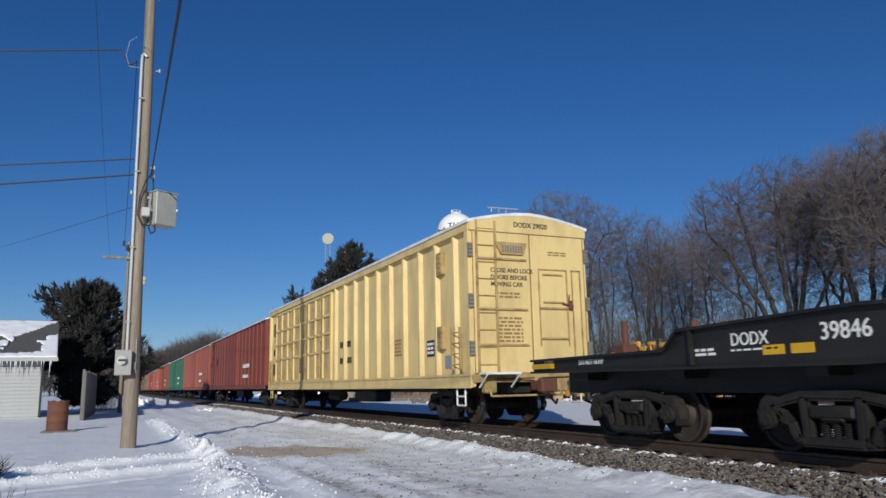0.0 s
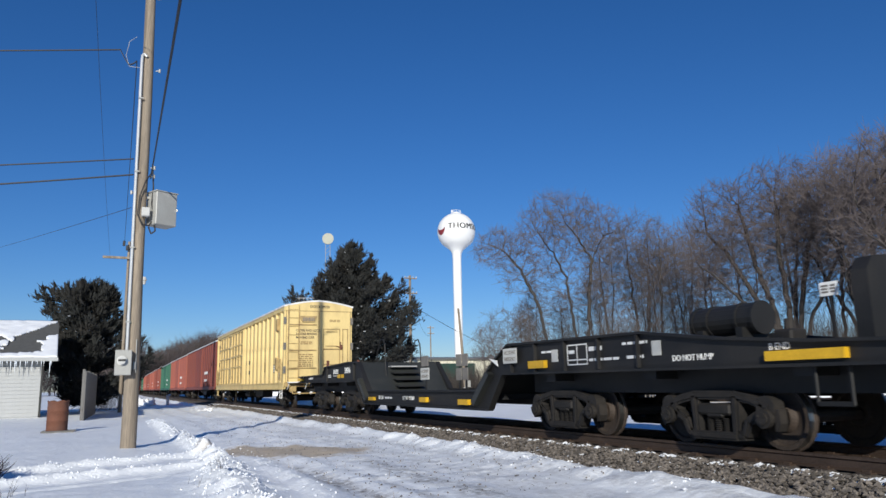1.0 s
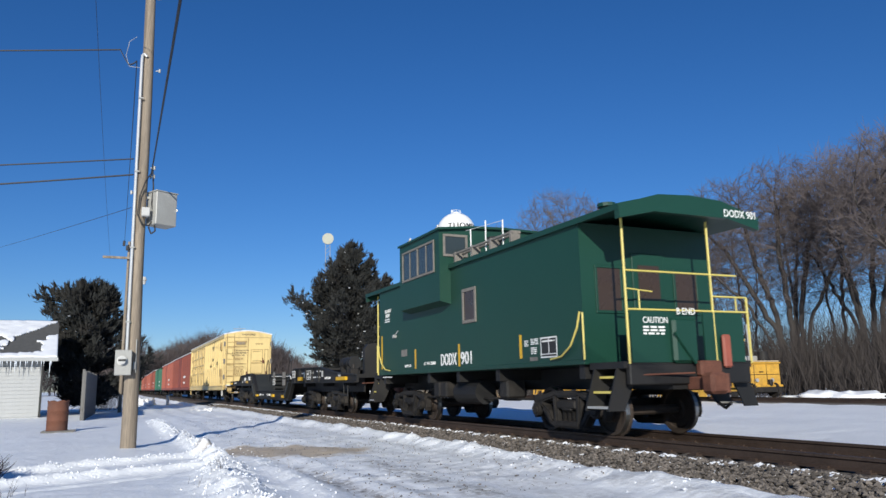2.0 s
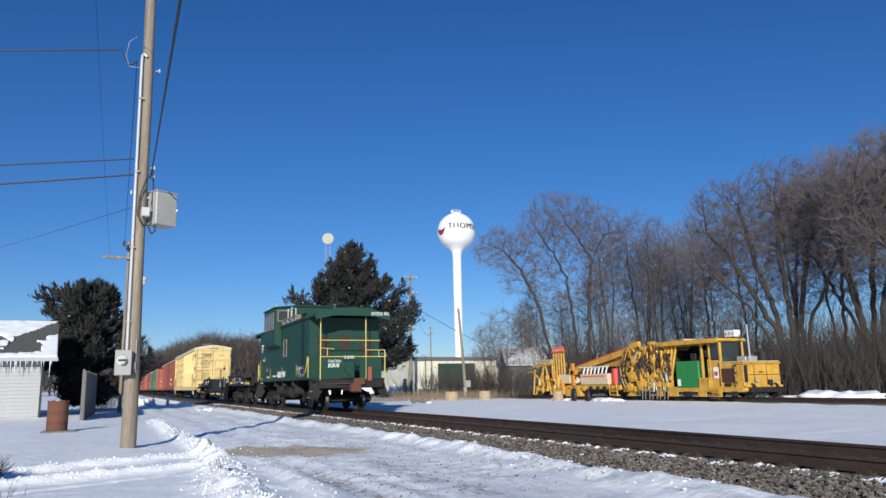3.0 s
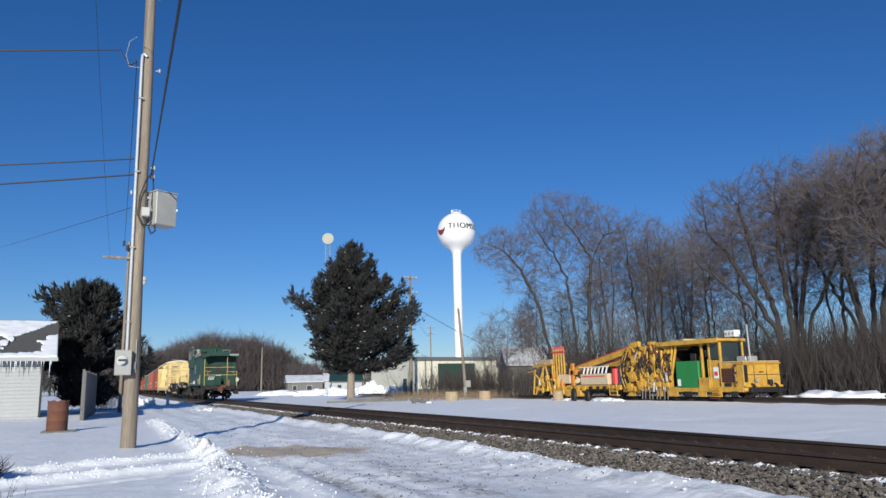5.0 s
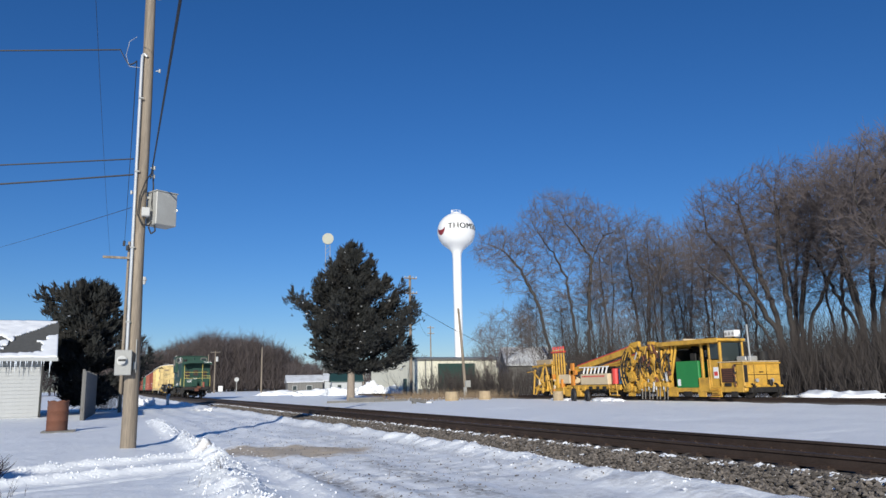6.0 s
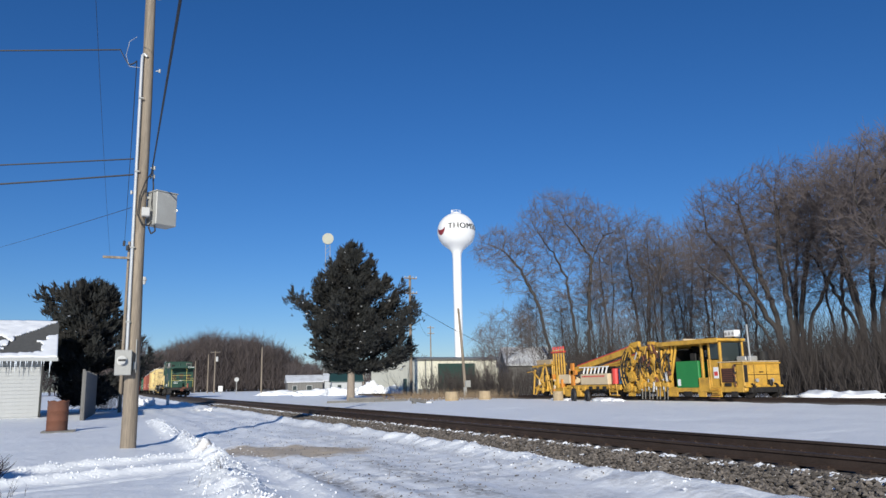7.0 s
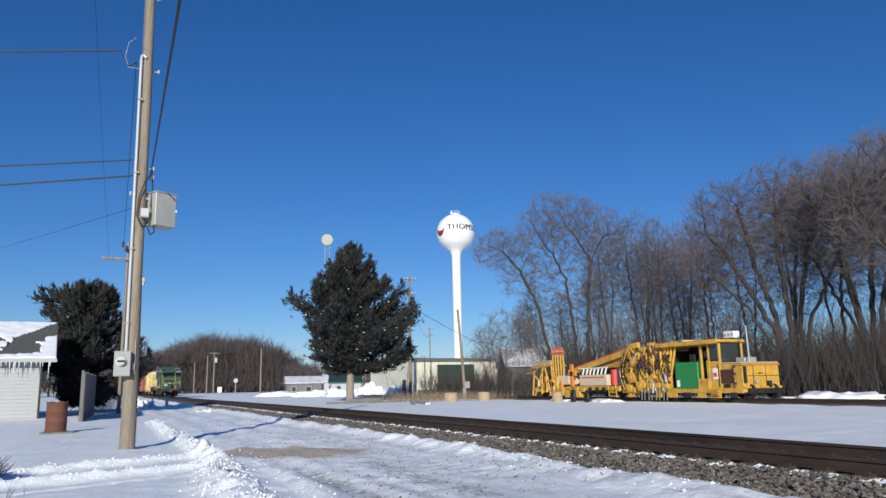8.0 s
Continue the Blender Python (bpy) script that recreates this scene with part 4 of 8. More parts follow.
    bars(e, X, -y(21.95), -y(21.55), 1.24, 1.36, 2, M_WHITE, seed=32)
    lettering("DO NOT HUMP", 0.085, M_WHITE, e, (X, y(24.75), 1.22), "side", squeeze=0.8, bold=0.008)
    lettering("A END", 0.075, M_WHITE, e, (X, y(25.85), 1.28), "side", squeeze=0.9, bold=0.008)
    lettering("DO NOT HUMP", 0.085, M_WHITE, e, (X, y(3.88), 1.20), "side", squeeze=0.92, bold=0.008)
    lettering("B END", 0.085, M_WHITE, e, (X, y(2.15), 1.275), "side", squeeze=0.9, bold=0.008)
    lettering("LT WT 121500", 0.10, M_WHITE, e, (X, y(14.55), 0.54), "side", squeeze=0.9, bold=0.004)
    lettering("LD LMT", 0.10, M_WHITE, e, (X, y(16.5), 0.54), "side", squeeze=0.9, bold=0.004)
    bars(e, X, -y(15.95), -y(15.4), 0.54, 0.63, 1, M_WHITE, seed=33)
    bars(e, X, -y(7.4), -y(6.9), 1.46, 1.52, 1, M_WHITE, seed=34)
    bm = B()
    for a, b, z0, z1 in ((6.55, 5.95, 1.56, 1.58), (6.55, 5.95, 1.22, 1.24), (6.55, 6.53, 1.22, 1.58), (5.97, 5.95, 1.22, 1.58), (6.26, 6.24, 1.22, 1.58), (6.55, 5.95, 1.30, 1.32)):
        box(bm, X - 0.004, X, y(b), y(a), z0, z1)
    part("stencil_frame", bm, M_WHITE, e)
    for sd, a, b, z0, z1 in ((35, 5.9, 5.5, 1.42, 1.54), (36, 5.9, 5.1, 1.26, 1.33), (37, 6.5, 6.3, 1.4, 1.5), (38, 4.9, 4.5, 1.26, 1.34), (39, 5.0, 4.4, 1.48, 1.55)):
        bars(e, X, -y(a), -y(b), z0, z1, 1, M_WHITE, seed=sd)
    for s in (6.95, 4.2):
        bm = B()
        box(bm, X - 0.008, X, y(s - 0.10), y(s + 0.10), 1.3, 1.52)
        part("data_plate", bm, M_SIGN, e)
    # gear on the end platforms
    bm = B()
    rod(bm, (-0.5, y(3.0), 1.78), (-0.5, y(4.15), 1.78), 0.225, n=20)
    for s in (3.0, 3.3, 3.85, 4.15):
        rod(bm, (-0.5, y(s) - 0.03, 1.78), (-0.5, y(s) + 0.03, 1.78), 0.24, n=20)
    tank = part("air_tank", bm, M_BLACK, e, "black cylindrical air reservoir on the deck", smooth=False)
    for s in (3.2, 3.95):
        part("saddle", box(B(), -0.75, -0.25, y(s) - 0.06, y(s) + 0.06, 1.30, 1.65), M_BLACK, tank)
    bm = B()
    poly_prism(bm, [(-0.72, 1.30), (-0.72, 2.2), (-0.6, 2.36), (-0.25, 2.40), (-0.15, 2.3), (-0.15, 1.30)], "y", y(1.2), y(1.42))
    part("brake_housing", bm, M_BLACK, e)
    bm = B()
    for k in range(20):
        a0, a1 = 2 * math.pi * k / 20, 2 * math.pi * (k + 1) / 20
        rod(bm, (-0.45 + 0.24 * math.cos(a0), y(1.52), 2.05 + 0.24 * math.sin(a0)), (-0.45 + 0.24 * math.cos(a1), y(1.52), 2.05 + 0.24 * math.sin(a1)), 0.014, n=5)
    rod(bm, (-0.45, y(1.54), 2.05), (-0.45, y(1.40), 2.05), 0.03)
    part("brake_wheel", bm, M_STEEL, e)
    bm = B()
    box(bm, -0.53, -0.49, y(1.85), y(1.89), 1.30, 1.98)
    post = part("sign_post", bm, M_BLACK, e)
    bm = B()
    box(bm, -0.55, -0.535, y(1.74), y(2.0), 1.95, 2.13, 0.004)
    part("small_sign", bm, M_WHITE, post, "small white notice plate")
    bars(post, -0.552, -y(1.97), -y(1.77), 1.98, 2.1, 3, M_TRIM, seed=51)
    for s, x in ((2.2, -0.9), (24.1, -0.9), (23.6, 0.2)):
        bm = B()
        box(bm, x, x + 0.3, y(s), y(s) + 0.3, 1.32, 1.56, 0.03)
        rod(bm, (x + 0.15, y(s) + 0.15, 1.5), (x + 0.15, y(s) + 0.15, 1.7 if s < 5 else 1.95), 0.06)
        part("winch", bm, M_RUSTBROWN if s > 20 else M_STEEL, e)
    bm = B()
    box(bm, 1.12, 1.16, y(25.6), y(25.64), 1.34, 2.2)
    box(bm, 1.0, 1.28, y(25.58), y(25.6), 1.75, 1.95)
    part("marker_board", bm, M_BLACK, e)
    bm = B()
    for x in (-1.35,):
        for a, b in (((x, y(1.1), 1.12), (x, y(1.1), 0.62)), ((x, y(1.55), 1.12), (x, y(1.55), 0.62)), ((x, y(1.1), 0.62), (x, y(1.55), 0.62)), ((x, y(1.1), 0.64), (x, y(1.55), 0.64))):
            rod(bm, a, b, 0.022, n=6)
    part("stirrup_step", bm, M_BLACK, e)
    for s0, s1 in ((0.2, 8.8), (18.8, 26.1)):
        span = part("span_bolster", box(B(), -0.55, 0.55, y(s0), y(s1), 0.84, 1.32), M_BLACK, e)
        for k in range(3):
            c = s0 + (s1 - s0) * (0.18 + 0.32 * k)
            part("cross_bearer", box(B(), -1.3, 1.3, y(c - 0.15), y(c + 0.15), 0.95, 1.3), M_BLACK, span)
        for x in (-0.87, 0.87):
            part("web_plate", box(B(), x - 0.012, x + 0.012, y(s0 + 0.5), y(s1 - 0.3), 0.74, 1.30), M_BLACK, span)
    for s in (3.45, 7.2, 20.15, 23.8):
        truck(e, y(s))
    coupler(e, y(0.05), -1)
    coupler(e, y(26.25), 1, M_YELLOW)
    return e


def frame_bm(bm, x, y0, y1, z0, z1, w, d, face="side"):
    """A flat window frame of width w, standing d proud of x."""
    for a0, a1, b0, b1 in ((y0, y1, z1 - w, z1), (y0, y1, z0, z0 + w), (y0, y0 + w, z0 + w, z1 - w), (y1 - w, y1, z0 + w, z1 - w)):
        if face == "side":
            box(bm, x - d, x, a0, a1, b0, b1, 0.006)
        else:
            box(bm, a0, a1, x - d, x, b0, b1, 0.006)
    return bm


def caboose():
    """Wide-vision caboose; s runs from its rear roof edge to its front one."""
    e = empty("caboose", pose(0, 0, 0), "green wide-vision railway caboose with yellow railings and white lettering", "caboose", "train cars")
    y = lambda s: s - 6.275
    W = 1.47
    bm = B()
    box(bm, -W, W, y(1.2), y(11.45), 1.28, 3.69)
    part("body", bm, M_GREEN, e)
    roof_mesh(e, y(0.0), y(12.55), W + 0.07, 3.75, 4.01, M_GREEN, thick=0.10)
    for s in (-0.02, 12.45):
        bm = B()
        poly_prism(bm, [(-W - 0.05, 3.51), (-W - 0.07, 3.73), (-0.7, 3.97), (0, 4.01), (0.7, 3.97), (W + 0.07, 3.73), (W + 0.05, 3.51), (0.8, 3.67), (-0.8, 3.67)], "y", y(s), y(s + 0.12))
        part("roof_fascia", bm, M_GREEN, e)
    # cupola, wider than the body, with the bays hanging down both sides
    bm = B()
    V = 1.76
    out = [(-W + 0.02, 2.80), (-V, 2.88), (-V, 4.60), (-0.9, 4.68), (0, 4.70), (0.9, 4.68), (V, 4.60), (V, 2.88), (W - 0.02, 2.80), (W - 0.02, 3.4), (-W + 0.02, 3.4)]
    poly_prism(bm, out, "y", y(6.45), y(9.02))
    part("cupola", bm, M_GREEN, e)
    bm = B()
    pts = [(-V - 0.05, 4.60), (-0.9, 4.69), (0, 4.71), (0.9, 4.69), (V + 0.05, 4.60)]
    poly_prism(bm, [(x, z + 0.035) for x, z in pts] + [(x, z - 0.02) for x, z in reversed(pts)], "y", y(6.35), y(9.05))
    part("cupola_roof", bm, M_GREEN, e)
    for sg in (-1, 1):
        x = sg * V
        bm = B()
        if sg < 0:
            frame_bm(bm, x, y(6.72), y(8.80), 3.60, 4.40, 0.055, 0.03)
            box(bm, x - 0.03, x, y(7.73), y(7.79), 3.66, 4.34)
            for s in (7.22, 8.28):
                box(bm, x - 0.02, x, y(s - 0.02), y(s + 0.02), 3.66, 4.34)
        else:
            frame_bm(bm, x + 0.03, y(6.72), y(8.80), 3.60, 4.40, 0.055, 0.03)
        win = part("window", bm, M_TRIM, e, "four-pane cupola window in a weathered grey frame")
        for a, b in ((6.79, 7.20), (7.24, 7.73), (7.79, 8.26), (8.30, 8.73)):
            bm = B()
            box(bm, min(x, x + sg * 0.008), max(x, x + sg * 0.008), y(a), y(b), 3.67, 4.33)
            part("pane", bm, M_GLASS, win)
    for s, way in ((6.45, -1), (9.02, 1)):
        for x0, x1 in ((-1.66, -1.0), (1.0, 1.66)):
            bm = B()
            yy = y(s)
            if way < 0:
                frame_bm(bm, yy, x0, x1, 3.95, 4.50, 0.06, 0.03, "end")
            else:
                frame_bm(bm, yy + 0.03, x0, x1, 3.95, 4.50, 0.06, 0.03, "end")
            win = part("window", bm, M_TRIM, e)
            bm = B()
            box(bm, x0 + 0.05, x1 - 0.05, min(yy, yy + way * 0.008), max(yy, yy + way * 0.008), 4.0, 4.45)
            part("pane", bm, M_GLASS, win)
    # body window on the side
    for sg in (-1, 1):
        x = sg * W
        for s0, s1 in ((5.15, 5.83),):
            bm = B()
            frame_bm(bm, x if sg < 0 else x + 0.03, y(s0), y(s1), 2.28, 3.07, 0.075, 0.03)
            win = part("window", bm, M_TRIM, e, "single body window in a chipped grey frame")
            bm = B()
            box(bm, min(x, x + sg * 0.008), max(x, x + sg * 0.008), y(s0 + 0.06), y(s1 - 0.06), 2.34, 3.01)
            part("pane", bm, M_GLASS_BROWN, win)
    # lower skirt, sill angle, platforms
    bm = B()
    box(bm, -W - 0.015, W + 0.015, y(1.2), y(11.45), 1.22, 1.31, 0.01)
    part("side_sill", bm, M_GREEN, e)
    for s0, s1, way in ((0.30, 1.2, -1), (11.45, 12.2, 1)):
        bm = B()
        box(bm, -1.38, 1.38, y(s0), y(s1), 1.13, 1.24)
        plat = part("platform", bm, M_BLACK, e)
        so = s0 if way < 0 else s1
        bm = B()
        box(bm, -1.30, 1.30, y(so) - 0.06, y(so) + 0.06, 0.86, 1.20, 0.02)
        part("end_sill", bm, M_BLACK, plat)
        for sg in (-1, 1):
            for k in range(3):
                bm = B()
                z = 0.98 - k * 0.24
                xx = sg * (1.06 + k * 0.14)
                box(bm, min(xx, xx + sg * 0.24), max(xx, xx + sg * 0.24), y(s0 + 0.16), y(s1 - 0.16), z, z + 0.03)
                box(bm, min(xx + sg * 0.23, xx + sg * 0.25), max(xx + sg * 0.23, xx + sg * 0.25), y(s0 + 0.16), y(s1 - 0.16), z - 0.004, z + 0.034)
                part("step", bm, M_RAILING if k < 2 else M_GALV, plat, "step with a yellow nosing" if k < 2 else "")
            for s in (s0 + 0.14, s1 - 0.16):
                part("step_riser", poly_prism(B(), [(sg * 0.95, 1.14), (sg * 1.40, 1.14), (sg * 1.62, 0.46), (sg * 1.30, 0.46)], "y", y(s), y(s + 0.03)), M_BLACK, plat)
        # railings
        for x, top in ((-1.25, 3.66), (0.60, 3.66), (1.40, 2.34)):
            part("post", rod(B(), (x, y(so), 1.2), (x, y(so), top), 0.022, n=6), M_RAILING, plat)
        bm = B()
        for z in (2.08, 2.72):
            rod(bm, (-1.25, y(so), z), (1.4 if z < 2.5 else 1.2, y(so), z), 0.018, n=6)
        rod(bm, (-1.25, y(so), 2.42), (-0.7, y(so), 2.38), 0.014, n=6)
        rod(bm, (-0.98, y(so), 2.4), (-0.98, y(so), 2.08), 0.014, n=6)
        rod(bm, (0.6, y(so), 2.34), (1.4, y(so), 2.34), 0.016, n=6)
        rod(bm, (1.15, y(so), 2.34), (1.15, y(so), 2.08), 0.014, n=6)
        part("railing", bm, M_RAILING, plat)
        for x0, x1 in ((-1.2, -0.35), (0.35, 1.25)):
            part("end_panel", box(B(), x0, x1, y(so) - 0.015, y(so) + 0.015, 1.22, 2.06), M_GREEN, plat)
        bm = B()
        box(bm, -0.40, 0.12, y(so) - 0.12, y(so) + 0.02, 1.2, 1.95, 0.05)
        rod(bm, (-0.4, y(so) - 0.14, 1.7), (0.0, y(so) - 0.14, 1.2), 0.03, n=6)
        part("brake_gear", bm, M_GREEN, plat)
        # end wall: door and two windows
        yw = y(1.2) if way < 0 else y(11.45)
        bm = B()
        box(bm, -0.36, 0.36, min(yw, yw + way * 0.03), max(yw, yw + way * 0.03), 1.25, 3.2, 0.01)
        door = part("door", bm, M_GREEN, e)
        bm = B()
        box(bm, -0.24, 0.24, min(yw + way * 0.03, yw + way * 0.038), max(yw + way * 0.03, yw + way * 0.038), 2.35, 2.98)
        part("pane", bm, M_GLASS_BROWN, door)
        for x in (-0.88, 0.88):
            bm = B()
            if way < 0:
                frame_bm(bm, yw, x - 0.3, x + 0.3, 2.1, 2.95, 0.05, 0.025, "end")
            else:
                frame_bm(bm, yw + 0.025, x - 0.3, x + 0.3, 2.1, 2.95, 0.05, 0.025, "end")
            win = part("window", bm, M_GREEN, e)
            bm = B()
            box(bm, x - 0.25, x + 0.25, min(yw, yw + way * 0.008), max(yw, yw + way * 0.008), 2.15, 2.9)
            part("pane", bm, M_GLASS_BROWN, win)
        # curved grab irons on the corners of the sides
        for sg in (-1,):
            bm = B()
            c = s1 if way < 0 else s0
            pts = [(-W - 0.05, y(c - way * 0.02), 2.12), (-W - 0.06, y(c - way * 0.10), 1.85), (-W - 0.06, y(c - way * 0.32), 1.55), (-W - 0.06, y(c - way * 0.62), 1.38), (-W - 0.05, y(c - way * 0.98), 1.34)]
            for a, b in zip(pts, pts[1:]):
                rod(bm, a, b, 0.018, n=6)
            rod(bm, (-W - 0.05, y(c + way * 0.06), 1.3), (-W - 0.05, y(c + way * 0.06), 2.1), 0.018, n=6)
            part("grab_iron", bm, M_RAILING, e)
    # reflective strips, plates and letters on the side
    X = -W - 0.004
    for s, z0, z1 in ((11.25, 1.40, 2.36), (8.70, 1.35, 1.85), (6.08, 1.33, 1.84), (3.31, 1.40, 1.86)):
        bm = B()
        box(bm, X, -W + 0.01, y(s - 0.045), y(s + 0.045), z0, z1)
        part("reflector_tape", bm, M_STRIPE, e)
    lettering("DODX", 0.27, M_WHITE, e, (X, y(7.10), 1.38), "side", squeeze=0.74, bold=0.02)
    lettering("901", 0.27, M_WHITE, e, (X, y(6.0), 1.38), "side", squeeze=1.08, bold=0.02)
    lettering("LT WT 55800", 0.075, M_WHITE, e, (X, y(8.13), 1.42), "side", squeeze=1.15, bold=0.008)
    lettering("NEW 3-73", 0.07, M_WHITE, e, (X, y(9.45), 1.40), "side", squeeze=1.0, bold=0.008)
    lettering("DO NOT", 0.10, M_WHITE, e, (X, y(10.98), 3.0), "side", squeeze=0.85, bold=0.008)
    lettering("HUMP", 0.10, M_WHITE, e, (X, y(10.93), 2.87), "side", squeeze=0.85, bold=0.008)
    bars(e, X, -y(10.98), -y(10.6), 2.72, 2.84, 2, M_WHITE, seed=41)
    bars(e, X, -y(3.16), -y(3.02), 1.62, 1.74, 5, M_WHITE, seed=42)
    bars(e, X, -y(2.92), -y(2.66), 1.64, 1.76, 4, M_WHITE, seed=43)
    bars(e, X, -y(2.92), -y(2.72), 1.46, 1.60, 4, M_WHITE, seed=44)
    bars(e, X, -y(11.15), -y(10.4), 1.14, 1.19, 1, M_WHITE, seed=45)
    bm = B()
    for a, b, z0, z1 in ((2.58, 2.03, 1.735, 1.76), (2.58, 2.03, 1.38, 1.405), (2.58, 2.555, 1.38, 1.76), (2.055, 2.03, 1.38, 1.76), (2.31, 2.29, 1.44, 1.76), (2.58, 2.03, 1.44, 1.455)):
        box(bm, X, X + 0.01, y(b), y(a), z0, z1)
    part("stencil_frame", bm, M_WHITE, e)
    bm = B()
    box(bm, X + 0.001, X + 0.01, y(2.05), y(2.56), 1.40, 1.74)
    part("stencil_panel", bm, M_LETTER_BLACK, e)
    bars(e, X - 0.001, -y(2.52), -y(2.1), 1.66, 1.71, 1, M_WHITE, seed=46)
    bm = B()
    part("plate", box(bm, X, X + 0.01, y(9.28), y(9.70), 1.70, 1.88), M_TRIM, e)
    part("plate", box(B(), X, X + 0.01, y(2.70), y(2.98), 1.34, 1.41), M_TRIM, e)
    bm = B()
    rod(bm, (-W - 0.1, y(10.1), 2.28), (-W, y(10.1), 2.28), 0.05)
    rod(bm, (-W - 0.06, y(10.1), 2.28), (-W - 0.02, y(9.9), 2.42), 0.015, n=6)
    part("side_lamp", bm, M_GALV, e)
    yr = y(0.0) - 0.022
    lettering("DODX 901", 0.13, M_WHITE, e, (0.72, yr, 3.70), "end", squeeze=0.85, bold=0.008)
    yp = y(0.30) - 0.017
    lettering("B END", 0.11, M_WHITE, e, (-0.33, y(0.30) - 0.125, 2.0), "end", squeeze=0.9, bold=0.008)
    lettering("CAUTION", 0.10, M_WHITE, e, (-0.95, yp, 1.86), "end", squeeze=0.8, bold=0.008)
    bars(e, yp + 0.001, -0.95, -0.5, 1.66, 1.82, 3, M_WHITE, "end", seed=47)
    # marker, roof gear
    bm = B()
    box(bm, 0.65, 0.83, y(0.16), y(0.24), 1.12, 1.68, 0.03)
    part("end_marker", bm, M_BRIGHTRED, e, "red end-of-train marker")
    bm = B()
    box(bm, 0.05, 0.52, y(0.10), y(0.24), 0.98, 1.24, 0.03)
    part("pipe_bracket", bm, M_RUSTBROWN, e)
    bm = B()
    for x in (-1.44, -1.28):
        rod(bm, (x, y(3.5), 3.98), (x, y(6.3), 3.98), 0.032, n=6)
    for k in range(4):
        s = 3.52 + k * 0.88
        box(bm, -1.47, -1.25, y(s), y(s + 0.09), 3.66, 4.02, 0.01)
    part("running_board", bm, M_TRIM, e, "grey steel running board on brackets")
    part("roof_vent", rod(rod(B(), (-0.75, y(5.5), 3.8), (-0.75, y(5.5), 4.2), 0.15, n=12), (-0.75, y(5.5), 4.2), (-0.75, y(5.5), 4.27), 0.24, n=12), M_BLACK, e)
    bm = B()
    for k, h in ((4.05, 0.40), (4.82, 0.55), (5.55, 0.50)):
        rod(bm, (-1.36, y(k), 3.66), (-1.36, y(k), 3.95 + h), 0.015, n=8)
    rod(bm, (-1.36, y(4.05), 4.34), (-1.36, y(5.8), 4.46), 0.006, n=5)
    part("antenna", bm, M_WHITE, e, "white antenna posts with a wire")
    bm = B()
    rod(bm, (-0.2, y(2.0), 3.85), (-0.2, y(2.0), 4.25), 0.11, n=12)
    rod(bm, (-0.2, y(2.0), 4.25), (-0.2, y(2.0), 4.32), 0.18, n=12)
    part("chimney", bm, M_GREEN, e)
    bm = B()
    for s in (6.7, 8.5):
        box(bm, -1.70, -1.58, y(s), y(s + 0.12), 4.62, 4.72, 0.02)
        rod(bm, (-1.64, y(s) + 0.06, 4.72), (-1.64, y(s) + 0.06, 4.78), 0.03)
    part("roof_lamp", bm, M_GALV, e)
    # underframe, tanks and rods
    under = part("underframe", box(B(), -0.40, 0.40, y(0.3), y(12.2), 0.78, 1.2), M_BLACK, e)
    for s in (1.4, 4.4, 6.3, 8.0, 11.2):
        part("cross_bearer", box(B(), -1.40, 1.40, y(s - 0.08), y(s + 0.08), 0.98, 1.24), M_BLACK, under)
    for s0, s1, x, z, r in ((5.8, 6.98, -0.95, 0.74, 0.27), (4.75, 5.3, -0.7, 0.75, 0.2)):
        bm = B()
        rod(bm, (x, y(s0), z), (x, y(s1), z), r, n=18)
        part("air_tank", bm, M_BLACK, e)
    bm = B()
    for s in (4.2, 7.2, 7.6):
        box(bm, -1.30, -0.85, y(s), y(s + 0.35), 0.62, 1.0, 0.04)
    rod(bm, (-1.0, y(2.0), 0.6), (-1.0, y(9.0), 0.62), 0.025, n=6)
    part("brake_rigging", bm, M_STEEL, e)
    bm = B()
    for k in range(3):
        rod(bm, (-1.15, y(7.4 + k * 0.2), 0.85), (-1.12, y(7.5 + k * 0.2), 0.6), 0.02, n=6)
    box(bm, -1.25, -1.05, y(7.3), y(7.75), 0.78, 0.92, 0.03)
    part("generator", bm, M_GALV, e)
    truck(e, y(2.4), 0.95)
    truck(e, y(10.12), 0.95)
    coupler(e, y(0.3), -1)
    coupler(e, y(12.2), 1)
    return e


# ---- trees ----
M_BARK = mat("grey_brown_bark", (0.046, 0.040, 0.037), 0.9, 0, 0.35, 3, 0.6, 30, stretch=(1, 1, 0.3))
M_TWIG = mat("reddish_brown_twigs", (0.138, 0.113, 0.108), 0.9, 0, 0.3, 1.0, 0.0, 20)
M_TWIG_GREY = mat("grey_brown_twigs", (0.158, 0.132, 0.124), 0.9, 0, 0.3, 1.0, 0.0, 20)
M_CEDAR = mat("dark_cedar_needles", (0.022, 0.024, 0.023), 0.85, 0, 0.5, 1.2, 0.0, 15, dirt=(0.030, 0.021, 0.015), dirt_amount=0.5, dirt_scale=0.9)
M_BRUSH = mat("dull_brown_brush", (0.054, 0.045, 0.041), 0.9, 0, 0.3, 1.0, 0.0, 20)
M_DRYGRASS = mat("dry_winter_grass", (0.24, 0.175, 0.11), 0.9, 0, 0.35, 2, 0.0, 20)


